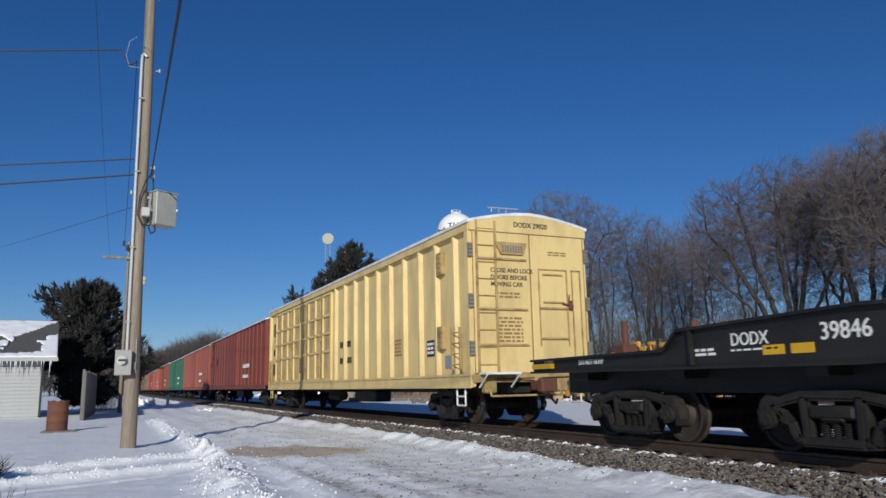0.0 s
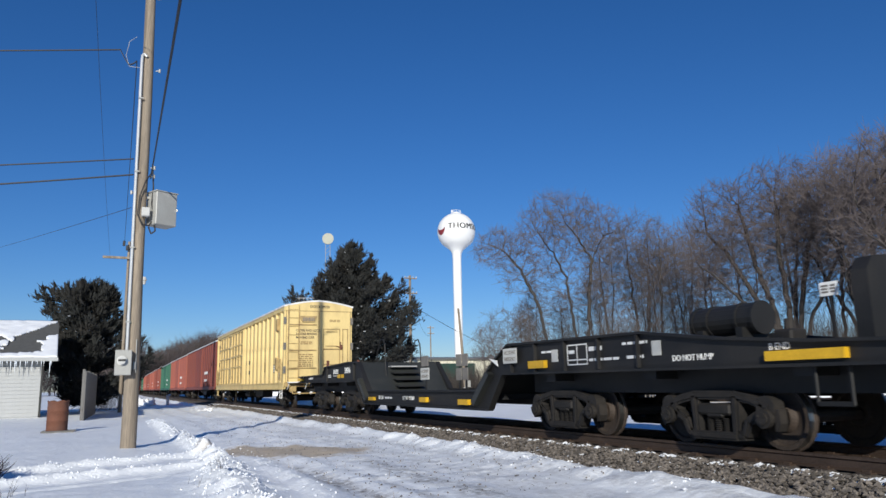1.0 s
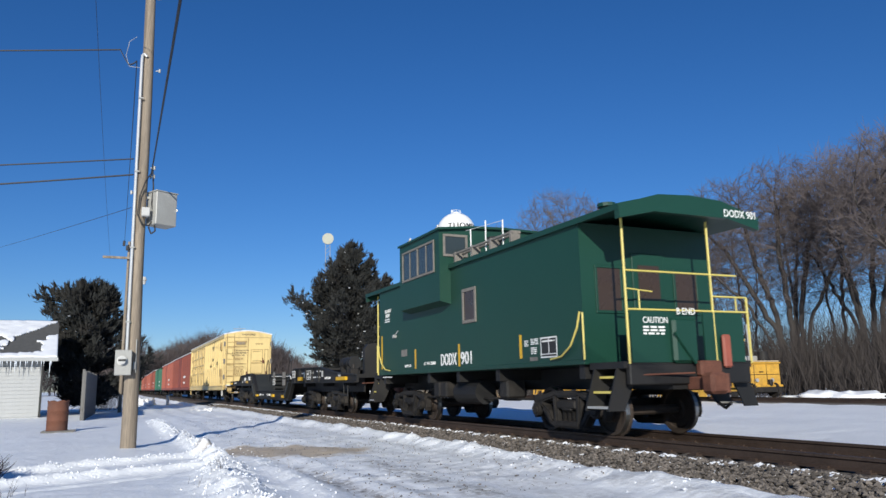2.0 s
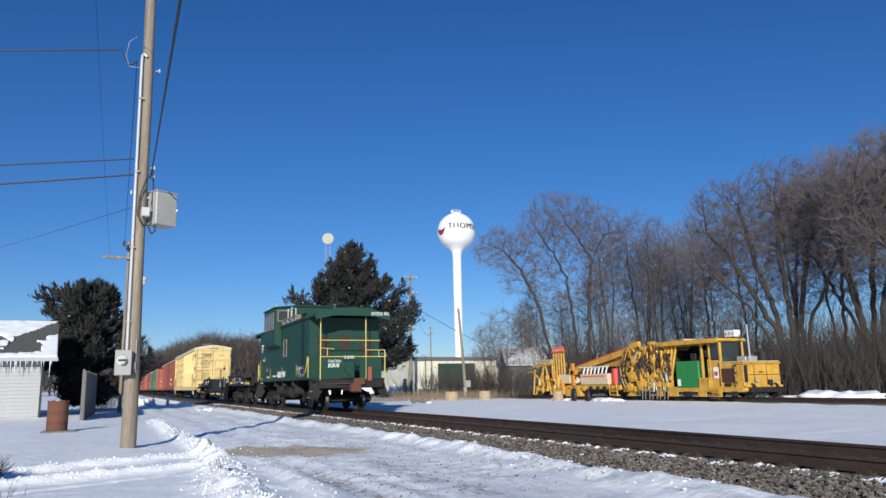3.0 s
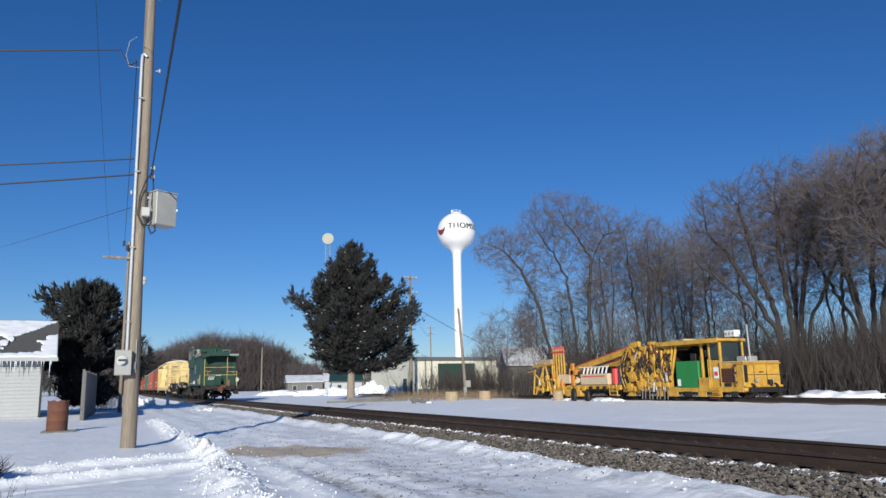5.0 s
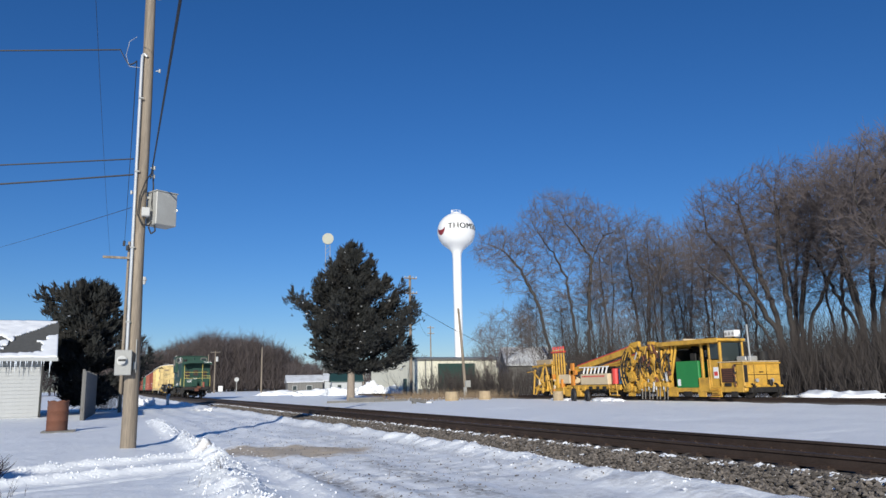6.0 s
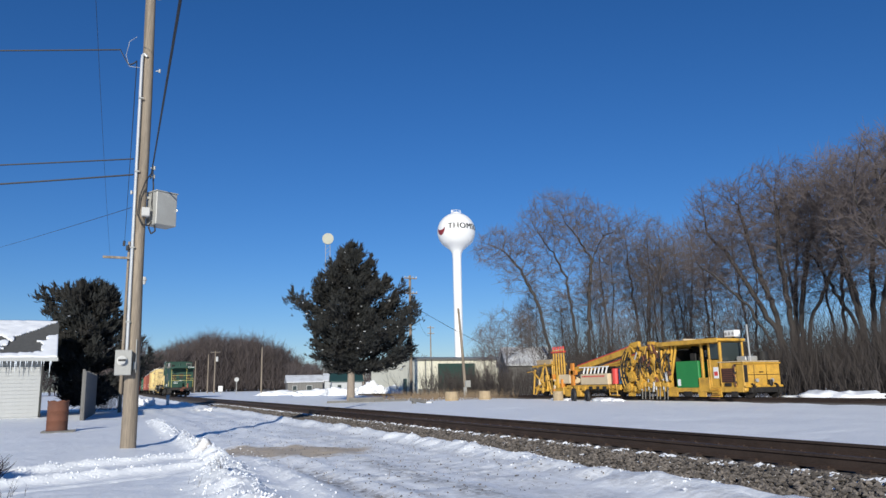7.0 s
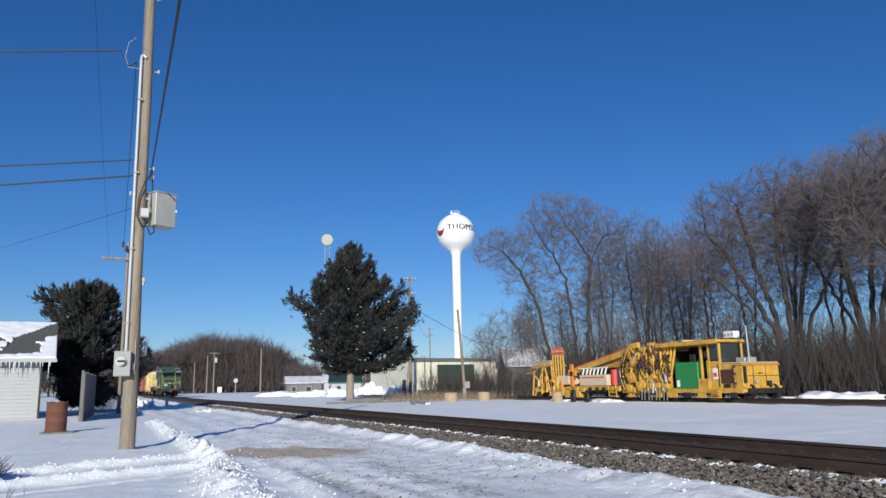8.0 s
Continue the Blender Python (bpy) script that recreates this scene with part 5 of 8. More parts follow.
def tubes(name, lines, sides, material, parent=None):
    """Many tapered branches in one mesh. Each line: list of (point, radius)."""
    verts, faces = [], []
    for line in lines:
        n = sides(line[0][1]) if callable(sides) else sides
        k = len(verts)
        d = (line[-1][0] - line[0][0]).normalized()
        u = d.orthogonal().normalized()
        v = d.cross(u)
        for p, r in line:
            for i in range(n):
                a = 2 * math.pi * i / n
                verts.append(tuple(p + (u * math.cos(a) + v * math.sin(a)) * r))
        for j in range(len(line) - 1):
            for i in range(n):
                faces.append((k + j * n + i, k + j * n + (i + 1) % n, k + (j + 1) * n + (i + 1) % n, k + (j + 1) * n + i))
    me = bpy.data.meshes.new(name)
    me.from_pydata(verts, [], faces)
    me.materials.append(material)
    for p in me.polygons:
        p.use_smooth = True
    ob = new(name, me)
    ob.parent = parent
    return ob


def colonise(seed, stems, crowns, n, step=0.45, kill=0.42):
    """Branches grow from the given stems towards points scattered in the crown, until each is reached."""
    rs = np.random.RandomState(seed)
    pos, parent = [], []
    for stem in stems:
        first = -1 if stem[0][2] < 0.5 or not pos else min(range(len(pos)), key=lambda i: (pos[i] - np.array(stem[0])) @ (pos[i] - np.array(stem[0])))
        last = first
        for a, b in zip(stem, stem[1:]):
            a, b = np.array(a, float), np.array(b, float)
            k = max(1, int(np.linalg.norm(b - a) / step))
            for i in range(k):
                pos.append(a + (b - a) * i / k + rs.normal(0, 0.05, 3))
                parent.append(last)
                last = len(pos) - 1
    n_stem = len(pos)
    total = sum(c[6] for c in crowns)
    goals = []
    for cx, cy, cz, rx, ry, rz, w in crowns:
        m = int(n * w / total)
        d = rs.normal(0, 1, (m, 3))
        d /= np.linalg.norm(d, axis=1)[:, None]
        r = rs.uniform(0, 1, m) ** 0.42
        goals.append(np.array((cx, cy, cz)) + d * r[:, None] * np.array((rx, ry, rz)))
    goals = np.vstack(goals)
    P = np.array(pos)
    grow_ok = P[:, 2] > 1.8
    near_d = np.full(len(goals), 1e9)
    near_i = np.zeros(len(goals), int)

    def meet(ids):
        ids = np.array(ids)
        d = np.linalg.norm(goals[:, None, :] - P[ids][None, :, :], axis=2)
        k = d.argmin(axis=1)
        best = d[np.arange(len(goals)), k]
        better = best < near_d
        near_d[better], near_i[better] = best[better], ids[k][better]

    meet([i for i in range(len(P)) if grow_ok[i]])
    kids = np.zeros(len(P), int)
    for _ in range(90):
        if not len(goals):
            break
        acc = np.zeros((len(P), 3))
        np.add.at(acc, near_i, (goals - P[near_i]) / np.maximum(near_d, 0.01)[:, None])
        pull = np.unique(near_i)
        pull = pull[kids[pull] < 3]
        if not len(pull):
            break
        d = acc[pull]
        d /= np.maximum(np.linalg.norm(d, axis=1), 0.01)[:, None]
        par = np.array(parent)[pull]
        old = P[pull] - P[np.maximum(par, 0)]
        old /= np.maximum(np.linalg.norm(old, axis=1), 0.01)[:, None]
        d = d + 0.55 * old + np.array((0, 0, 0.22)) + rs.normal(0, 0.22, d.shape)
        d /= np.linalg.norm(d, axis=1)[:, None]
        base = len(P)
        P = np.vstack((P, P[pull] + d * step))
        parent += list(pull)
        kids[pull] += 1
        kids = np.concatenate((kids, np.zeros(len(pull), int)))
        meet(list(range(base, len(P))))
        live = near_d > kill
        goals, near_d, near_i = goals[live], near_d[live], near_i[live]
    return P, parent, n_stem


def bare_tree(seed, stems, crowns, n, label, twig, girth=0.30, twigs=3, name="bare_tree"):
    """Trunk and limbs, branchwork and a haze of fine twigs; local x runs to the right as seen from the yard."""
    rng = random.Random(seed)
    P, parent, n_stem = colonise(seed, stems, crowns, n)
    e = empty(name, pose(0, 0, 0), label, "tree", "bare trees behind the side track")
    load = np.zeros(len(P))
    children = [[] for _ in parent]
    for i in range(len(P) - 1, -1, -1):
        load[i] += 1.0 if not children[i] else 0.0
        if parent[i] >= 0:
            load[parent[i]] += load[i]
            children[parent[i]].append(i)
    rad = np.maximum(0.010, girth * (load / load.max()) ** 0.60)
    V = [Vector(p) for p in P]
    big, mid, fine = [], [], []
    starts = [(i, None) for i in range(len(P)) if parent[i] < 0]
    while starts:
        i, frm = starts.pop()
        line = [] if frm is None else [(V[frm], rad[i])]
        while True:
            line.append((V[i], rad[i]))
            if not children[i]:
                break
            order = sorted(children[i], key=lambda c: -load[c])
            starts += [(c, i) for c in order[1:]]
            i = order[0]
        if len(line) > 1:
            (big if line[0][1] > 0.07 else mid).append(line)
    for i in range(n_stem, len(P)):
        if rad[i] > 0.035:
            continue
        d = (V[i] - V[parent[i]]).normalized()
        for _ in range(twigs + (2 if not children[i] else 0)):
            q = (d * 0.7 + Vector((rng.gauss(0, 0.55), rng.gauss(0, 0.55), rng.gauss(0.25, 0.4)))).normalized()
            a = V[parent[i]].lerp(V[i], rng.random())
            b = a + q * rng.uniform(0.45, 1.25)
            fine.append([(a, 0.011), (b, 0.006)])
    tubes("trunk", big, lambda r: 8 if r > 0.12 else 6, M_BARK, e)
    tubes("branchwork", mid, 3, twig, e)["kind"] = "stuff"
    tubes("crown", fine, 3, twig, e)["kind"] = "stuff"
    return e


def cedar(name, at, height, base, shape, label, seed, limbs, dots):
    """A shaggy evergreen: trunk, limbs and thousands of small upturned sprays."""
    rng = random.Random(seed)
    e = empty(name, pose(*at), label, "tree")
    shape_left, shape_right, way = shape
    trunk = []
    for i in range(9):
        f = i / 8
        trunk.append((Vector((0.12 * math.sin(3 * f), 0.1 * math.sin(2 * f), -0.3 + f * height * 0.95)), 0.33 * (height / 12) * (1 - 0.9 * f) + 0.02))
    tubes("trunk", [trunk], 10, M_BARK_PALE, e)
    limb_lines, verts, faces = [], [], []

    def outline(points, f):
        for (f0, r0), (f1, r1) in zip(points, points[1:]):
            if f0 <= f <= f1:
                return r0 + (r1 - r0) * (f - f0) / (f1 - f0)
        return 0.1

    def radius(f, a):
        w = 0.5 + 0.5 * math.cos(a - way)
        return outline(shape_left, f) * (1 - w) + outline(shape_right, f) * w

    def spray(p, d, s):
        u = d.orthogonal().normalized()
        v = d.cross(u)
        for _ in range(3):
            a = rng.uniform(0, 6.28)
            side = (u * math.cos(a) + v * math.sin(a)) * s * rng.uniform(0.07, 0.15)
            tip = p + (d + (u * rng.gauss(0, 0.4) + v * rng.gauss(0, 0.4))).normalized() * s * rng.uniform(0.7, 1.4)
            k = len(verts)
            mid = p.lerp(tip, 0.45)
            verts.extend((tuple(p - d * s * 0.2), tuple(mid + side), tuple(tip), tuple(mid - side)))
            faces.append((k, k + 1, k + 2))
            faces.append((k, k + 2, k + 3))

    snow_pts = []
    for i in range(limbs):
        f = 1 - (1 - (i + rng.random()) / limbs) ** 1.1
        z = base + (height - base) * f
        a = i * 2.399963 + rng.uniform(-0.4, 0.4)
        lump = 0.86 + 0.45 * noise.noise(Vector((math.cos(a) * 1.3, math.sin(a) * 1.3, z * 0.55 + seed)))
        R = max(0.30, (radius(f, a) - 0.15) * lump * rng.choice((0.5, 0.7, 0.9, 1.0, 1.12, 1.25)))
        rise = 0.06 + 0.38 * f * f
        p0 = Vector((0, 0, z - 0.10 * R))
        line = []
        m = 6
        for j in range(m + 1):
            g = j / m
            line.append((p0 + Vector((math.cos(a) * R * g, math.sin(a) * R * g, R * (rise * g + 0.18 * g * g) - 0.13 * R * math.sin(g * 3.1))), 0.05 * (1 - g) * (height / 12) + 0.008))
        limb_lines.append(line)
        count = int(dots * (0.35 + 0.65 * R / 4.0))
        for _ in range(count):
            g = rng.random() ** 0.45
            j = min(m - 1, int(g * m))
            p = line[j][0].lerp(line[j + 1][0], g * m - j)
            w = (0.10 + 0.052 * R) * (0.5 + 0.8 * (1 - abs(g - 0.6)))
            p = p + Vector((rng.gauss(0, w * 1.15), rng.gauss(0, w * 1.15), rng.gauss(0, w * 0.26)))
            d = Vector((math.cos(a) * 0.7 + rng.gauss(0, 0.45), math.sin(a) * 0.7 + rng.gauss(0, 0.45), 0.55 + 0.5 * f + rng.gauss(0, 0.3))).normalized()
            spray(p, d, rng.uniform(0.20, 0.42))
            if rng.random() < 0.008:
                snow_pts.append(p)
        # upturned tip
        lift = rng.uniform(0.25, 0.9) * (height / 12)
        for k in range(20):
            h = rng.random()
            spray(line[-1][0] + Vector((rng.gauss(0, 0.13 * (1.2 - h)), rng.gauss(0, 0.13 * (1.2 - h)), lift * h)), Vector((math.cos(a) * 0.45, math.sin(a) * 0.45, 1)).normalized(), rng.uniform(0.22, 0.48))
    for _ in range(40):
        spray(Vector((rng.gauss(0, 0.22), rng.gauss(0, 0.22), height - rng.random() * 1.2)), Vector((rng.gauss(0, 0.2), rng.gauss(0, 0.2), 1)).normalized(), rng.uniform(0.3, 0.6))
    tubes("branchwork", limb_lines, 4, M_BARK, e)["kind"] = "stuff"
    me = bpy.data.meshes.new("crown")
    me.from_pydata(verts, [], faces)
    me.materials.append(M_CEDAR)
    o = new("crown", me)
    o.parent = e
    bits_v, bits_f = [], []
    for p in snow_pts:
        k = len(bits_v)
        s = rng.uniform(0.05, 0.12)
        bits_v += [tuple(p + Vector(c) * s) for c in ((1, 0, 0), (0, 1, 0), (-1, 0.2, 0), (0, -1, 0), (0, 0, 0.6), (0, 0, -0.5))]
        bits_f += [(k + a, k + b, k + c) for a, b, c in ((0, 1, 4), (1, 2, 4), (2, 3, 4), (3, 0, 4), (1, 0, 5), (2, 1, 5), (3, 2, 5), (0, 3, 5))]
    me = bpy.data.meshes.new("snow_bits")
    me.from_pydata(bits_v, [], bits_f)
    me.materials.append(M_LUMP)
    o = new("snow_bits", me)
    o.parent = e
    o["kind"] = "stuff"
    return e


M_BARK_PALE = mat("pale_cedar_bark", (0.26, 0.215, 0.175), 0.9, 0, 0.3, 3, 0.6, 30, stretch=(2, 2, 0.3))
cedar("cedar_tree", (17.68, 55.9, -0.30), 11.75, 2.5,
      ([(0.0, 2.0), (0.09, 3.0), (0.20, 3.2), (0.39, 3.3), (0.50, 4.5), (0.60, 3.4), (0.70, 2.5), (0.89, 1.8), (0.95, 1.1), (1.0, 0.3)],
       [(0.0, 2.0), (0.09, 4.9), (0.25, 6.0), (0.39, 5.0), (0.50, 4.5), (0.60, 3.5), (0.70, 2.8), (0.80, 1.9), (0.89, 1.4), (0.95, 0.9), (1.0, 0.3)], radians(-17.5)),
      "tall dark shaggy cedar with a pale trunk and snow flecks", 3, 118, 330)
cedar("cedar_tree", (-0.9, 47.9, -0.3), 7.1, 0.5,
      ([(0.0, 1.6), (0.30, 1.9), (0.50, 2.2), (0.70, 2.7), (0.78, 2.6), (0.86, 2.0), (0.92, 1.4), (1.0, 0.3)],
       [(0.0, 1.5), (0.15, 2.6), (0.35, 3.2), (0.50, 3.0), (0.65, 2.2), (0.77, 1.8), (0.90, 1.4), (1.0, 0.4)], 0.0),
      "broad dark cedar behind the shed and fence", 8, 95, 190)


def bare_trees():
    fan = [[(0, 0, -0.4), (-0.5, 0.2, 2.5), (-0.9, 0.3, 4.5), (-2.4, 0.2, 7.7), (-3.8, 0.4, 10.5), (-5.1, 0.2, 12.1)],
           [(0.1, 0.3, -0.4), (-0.7, 0.6, 5.3), (-1.8, 0.9, 9.3), (-2.4, 1.0, 12.5), (-2.7, 0.9, 14.5)],
           [(0.3, -0.2, -0.4), (0.1, -0.5, 6.0), (-0.2, -0.9, 10.5), (0.0, -1.2, 13.7)],
           [(0.5, 0.1, -0.4), (0.9, 0.3, 6.0), (1.8, 0.2, 10.5), (2.7, 0.4, 13.7)],
           [(0.7, -0.3, -0.4), (1.3, -0.6, 4.8), (3.5, -1.0, 9.3), (4.6, -1.1, 11.5)],
           [(-0.4, -0.4, -0.4), (-1.0, -0.9, 3.2), (-2.6, -1.3, 6.3), (-4.6, -1.6, 8.6), (-5.8, -1.5, 9.6)],
           [(0.2, 0.6, -0.4), (0.4, 1.0, 5.0), (0.9, 1.6, 9.5), (1.3, 1.9, 13.0)]]
    tall = [[(-0.8, 0, -0.4), (-0.7, 0.1, 5.8), (-1.4, 0.2, 11.5), (-2.6, 0.2, 14.3), (-4.0, 0.0, 16.3)],
            [(0.4, 0, -0.4), (0.6, -0.1, 6.4), (1.0, -0.2, 11.5), (1.3, -0.2, 13.2), (0.0, -0.6, 15.5), (-1.4, -0.8, 17.5)],
            [(1.6, 0.5, -0.4), (1.9, 0.6, 5.0), (2.6, 0.8, 10.0), (3.1, 0.9, 13.0)],
            [(1.3, -0.2, 13.2), (2.0, 0.3, 14.8), (2.6, 0.6, 15.8), (4.3, 0.8, 16.5)]]
    leaning = [[(0, 0, -0.4), (-0.6, 0, 4.0), (-1.4, 0, 8.3), (-3.1, 0.1, 12.2), (-4.8, 0.2, 14.3), (-6.3, 0.2, 15.0)]]
    slender = [[(0, 0, -0.4), (0.1, 0, 6.0), (-0.4, 0.2, 11.0), (-0.7, 0.2, 15.5)], [(0.5, 0.1, -0.4), (0.9, 0.1, 6.0), (1.3, -0.2, 11.0), (1.5, 0.0, 14.5)]]
    small = [[(0, 0, -0.3), (-0.2, 0, 2.5), (-0.8, 0, 5.0), (-1.1, 0, 7.0)], [(0.2, 0, -0.3), (0.5, 0.1, 3.0), (0.8, 0.3, 6.5)]]
    protos = [
        bare_tree(21, tall, [(-1.6, 0, 16.8, 4.9, 3.6, 3.9, 5), (2.3, 0.4, 16.0, 2.9, 2.6, 3.0, 2), (-1.7, 0, 11.5, 4.3, 3.2, 3.6, 1.6), (1.6, 0, 11.0, 2.0, 2.0, 3.0, 0.5)], 1700,
                  "tall bare grey-brown tree with two winding stems", M_TWIG_GREY, 0.185, 4),
        bare_tree(22, leaning, [(-4.9, 0.2, 14.4, 3.0, 2.2, 2.1, 3), (-3.4, 0, 12.0, 2.6, 2.0, 2.6, 1.5)], 650, "bare tree leaning to one side with a drooping crown", M_TWIG_GREY, 0.155, 4),
        bare_tree(23, fan, [(-3.2, 0, 11.9, 3.5, 3.2, 3.9, 4), (0.2, 0, 13.0, 4.0, 3.4, 3.9, 4.5), (-4.9, 0, 9.3, 2.0, 2.0, 2.8, 1.3), (2.9, 0, 12.2, 3.2, 3.0, 3.6, 3), (0, 0, 8.5, 4.2, 3.0, 2.6, 1.3)], 3000,
                  "broad bare reddish-brown tree with many fanned stems", M_TWIG, 0.19, 4),
        bare_tree(24, slender, [(0.2, 0, 12.6, 3.0, 2.6, 5.6, 4), (0.3, 0, 8.0, 2.0, 1.8, 3.0, 0.7)], 1000, "slender bare grey tree with upright limbs", M_TWIG_GREY, 0.125, 4),
        bare_tree(25, small, [(0, 0, 5.6, 2.6, 2.0, 3.2, 1)], 240, "small thin bare tree", M_TWIG_GREY, 0.06, 3),
    ]
    # kind, heading from the yard, distance, turn, size
    spots = [(0, 35.5, 75.0, 0, 1.0), (1, 33.4, 72.5, 0, 1.0), (2, 50.0, 57.6, 0, 1.0), (2, 55.2, 56.0, 165, 0.96), (2, 59.3, 54.0, 40, 1.02),
             (3, 39.6, 80.0, 0, 1.06), (3, 41.4, 76.0, 130, 0.97), (3, 37.4, 86.0, 60, 1.05), (3, 43.4, 80.0, 220, 0.98), (3, 44.6, 70.0, 300, 0.88),
             (3, 47.2, 68.0, 20, 0.90), (3, 50.5, 72.0, 80, 1.08), (3, 53.5, 66.0, 170, 1.10), (3, 57.0, 66.0, 260, 1.15), (3, 34.0, 88.0, 100, 0.66),
             (4, 29.2, 70.0, 0, 0.95), (4, 28.2, 66.0, 120, 0.7), (4, 31.2, 74.0, 200, 0.9), (4, 38.5, 68.0, 60, 0.9), (4, 42.8, 66.0, 10, 0.95), (4, 45.8, 60.0, 160, 0.95),
             (3, 30.9, 76.0, 70, 0.52), (3, 31.9, 77.0, 140, 0.62), (3, 40.4, 84.0, 250, 0.9), (3, 36.3, 80.0, 330, 0.7), (3, 42.4, 85.0, 35, 0.92)]
    used = set()
    for k, head, dist, turn, size in spots:
        x, y = math.sin(radians(head)) * dist, math.cos(radians(head)) * dist
        m = pose(x, y, ground_z(x, y), 0, 0, turn - head)
        if k not in used:
            used.add(k)
            c = protos[k]
            c.matrix_basis = m
        else:
            c = copy_thing(protos[k], m)
        c.scale = (size, size, size)


bare_trees()


def thicket(name, label, n, place, h, r, material, seed, fork=2):
    """Undergrowth: thin forked stems, joined."""
    rng = random.Random(seed)
    lines = []
    for _ in range(n):
        x, y = place(rng)
        p = Vector((x, y, ground_z(x, y) - 0.05))
        hh = rng.uniform(*h)
        d = Vector((rng.gauss(0, 0.26), rng.gauss(0, 0.26), 1)).normalized()
        q = p + d * hh * 0.55
        e = q + (d + Vector((rng.gauss(0, 0.2), rng.gauss(0, 0.2), 0))).normalized() * hh * 0.45
        lines.append([(p, r), (q, r * 0.7), (e, r * 0.25)])
        for _ in range(fork):
            s = p.lerp(q, rng.uniform(0.4, 1.0))
            t = s + (d + Vector((rng.gauss(0, 0.45), rng.gauss(0, 0.45), 0))).normalized() * hh * rng.uniform(0.25, 0.5)
            lines.append([(s, r * 0.6), (t, r * 0.2)])
    ob = tubes(name, lines, 3, material)
    return tagged(ob, label, "brush", kind="stuff")


thicket("undergrowth", "tangle of bare brown brush under the trees", 3000, lambda g: (g.uniform(34, 56), g.uniform(16, 62)), (1.0, 4.6), 0.018, M_BRUSH, 31, 3)
thicket("undergrowth", "tall dense brush at the edge of the trees", 2300, lambda g: (g.uniform(38.5, 52), g.uniform(14, 36)), (2.0, 7.0), 0.016, M_BRUSH, 36, 6)
thicket("undergrowth", "thin saplings standing between the bare trees", 620, lambda g: (lambda a, d: (math.sin(a) * d, math.cos(a) * d))(radians(g.uniform(32.5, 52)), g.uniform(62, 84)), (3.0, 10.0), 0.026, M_BRUSH, 37, 6)
thicket("undergrowth", "bare brown brush beside the old shed", 900, lambda g: (g.gauss(31.5, 2.2), g.gauss(61, 4.5)), (0.8, 3.6), 0.020, M_BRUSH, 32, 3)
thicket("dry_weeds", "pale dry weeds standing in the snow beyond the track", 1300, lambda g: (g.uniform(20, 28.0), g.uniform(47.5, 60)), (0.2, 0.9), 0.010, M_DRYGRASS, 33, 2)
thicket("dry_weeds", "thin dry weeds in the yard snow", 16, lambda g: (g.uniform(-1.15, -0.7) if g.random() < 0.6 else g.uniform(0.9, 1.5), g.uniform(9.4, 10.4)), (0.12, 0.34), 0.003, M_BRUSH, 34, 3)
thicket("dry_weeds", "sparse dry stalks poking through the snow", 40, lambda g: (g.uniform(2.6, 6.6), g.uniform(7.5, 16)), (0.05, 0.16), 0.004, M_DRYGRASS, 35, 1)


def far_woods(name, label, spots, seed, material, spread=1.0):
    """Distant woods: trunks and upswept brushes of twigs, joined."""
    rng = random.Random(seed)
    verts, faces = [], []
    for x, y, h in spots:
        z0 = -0.6
        w = 0.10
        for _ in range(150):
            k = len(verts)
            bx, by = x + rng.gauss(0, 0.5), y + rng.gauss(0, 0.5)
            a = rng.uniform(0, 6.28)
            f = rng.uniform(0.05, 0.82)
            r0 = h * rng.uniform(0.0, 0.16) * (1.1 - f)
            st = Vector((bx + math.cos(a) * r0, by + math.sin(a) * r0, z0 + h * f))
            en = st + Vector((math.cos(a) * rng.uniform(0.1, 1.2) + rng.gauss(0, 0.38), math.sin(a) * rng.uniform(0.1, 1.2) + rng.gauss(0, 0.38), 1)).normalized() * h * rng.uniform(0.10, 0.26)
            en.z = min(en.z, z0 + h * rng.uniform(0.86, 1.0))
            ww = rng.uniform(0.04, 0.10)
            sd = Vector((rng.gauss(0, 1), rng.gauss(0, 1), 0)).normalized() * ww
            verts += [tuple(st - sd), tuple(st + sd), tuple(en + sd * 0.3), tuple(en - sd * 0.3)]
            faces.append((k, k + 1, k + 2, k + 3))
        for s in ((1, 0), (0, 1)):
            k = len(verts)
            verts += [(x - w * s[0], y - w * s[1], z0), (x + w * s[0], y + w * s[1], z0), (x + 0.05 * s[0], y + 0.05 * s[1], z0 + h * 0.7), (x - 0.05 * s[0], y - 0.05 * s[1], z0 + h * 0.7)]
            faces.append((k, k + 1, k + 2, k + 3))
    me = bpy.data.meshes.new(name)
    me.from_pydata(verts, [], faces)
    me.materials.append(material)
    return tagged(new(name, me), label, "woods", kind="stuff")


def woods_spots():
    g = random.Random(77)
    left, low = [], []
    for _ in range(1000):
        x = g.uniform(-5, 82)
        y = 270 + g.uniform(0, 60) + 0.15 * abs(x - 40)
        h = np.interp(x, (-5, 12, 20, 30, 38, 44, 53, 60, 68, 75, 85), (9.0, 10.0, 14.5, 18.0, 20.5, 17.5, 20.0, 17.0, 12.5, 8.5, 7.0))
        left.append((x, y, float(h) * g.uniform(0.86, 1.32) * (y / 300)))
    for _ in range(420):
        a = g.uniform(radians(13), radians(62))
        d = g.uniform(230, 330)
        low.append((math.sin(a) * d, math.cos(a) * d, g.uniform(8, 13.5)))
    for _ in range(120):
        a = g.uniform(radians(-12), radians(3))
        d = g.uniform(230, 300)
        low.append((math.sin(a) * d, math.cos(a) * d, g.uniform(10, 24)))
    return left, low


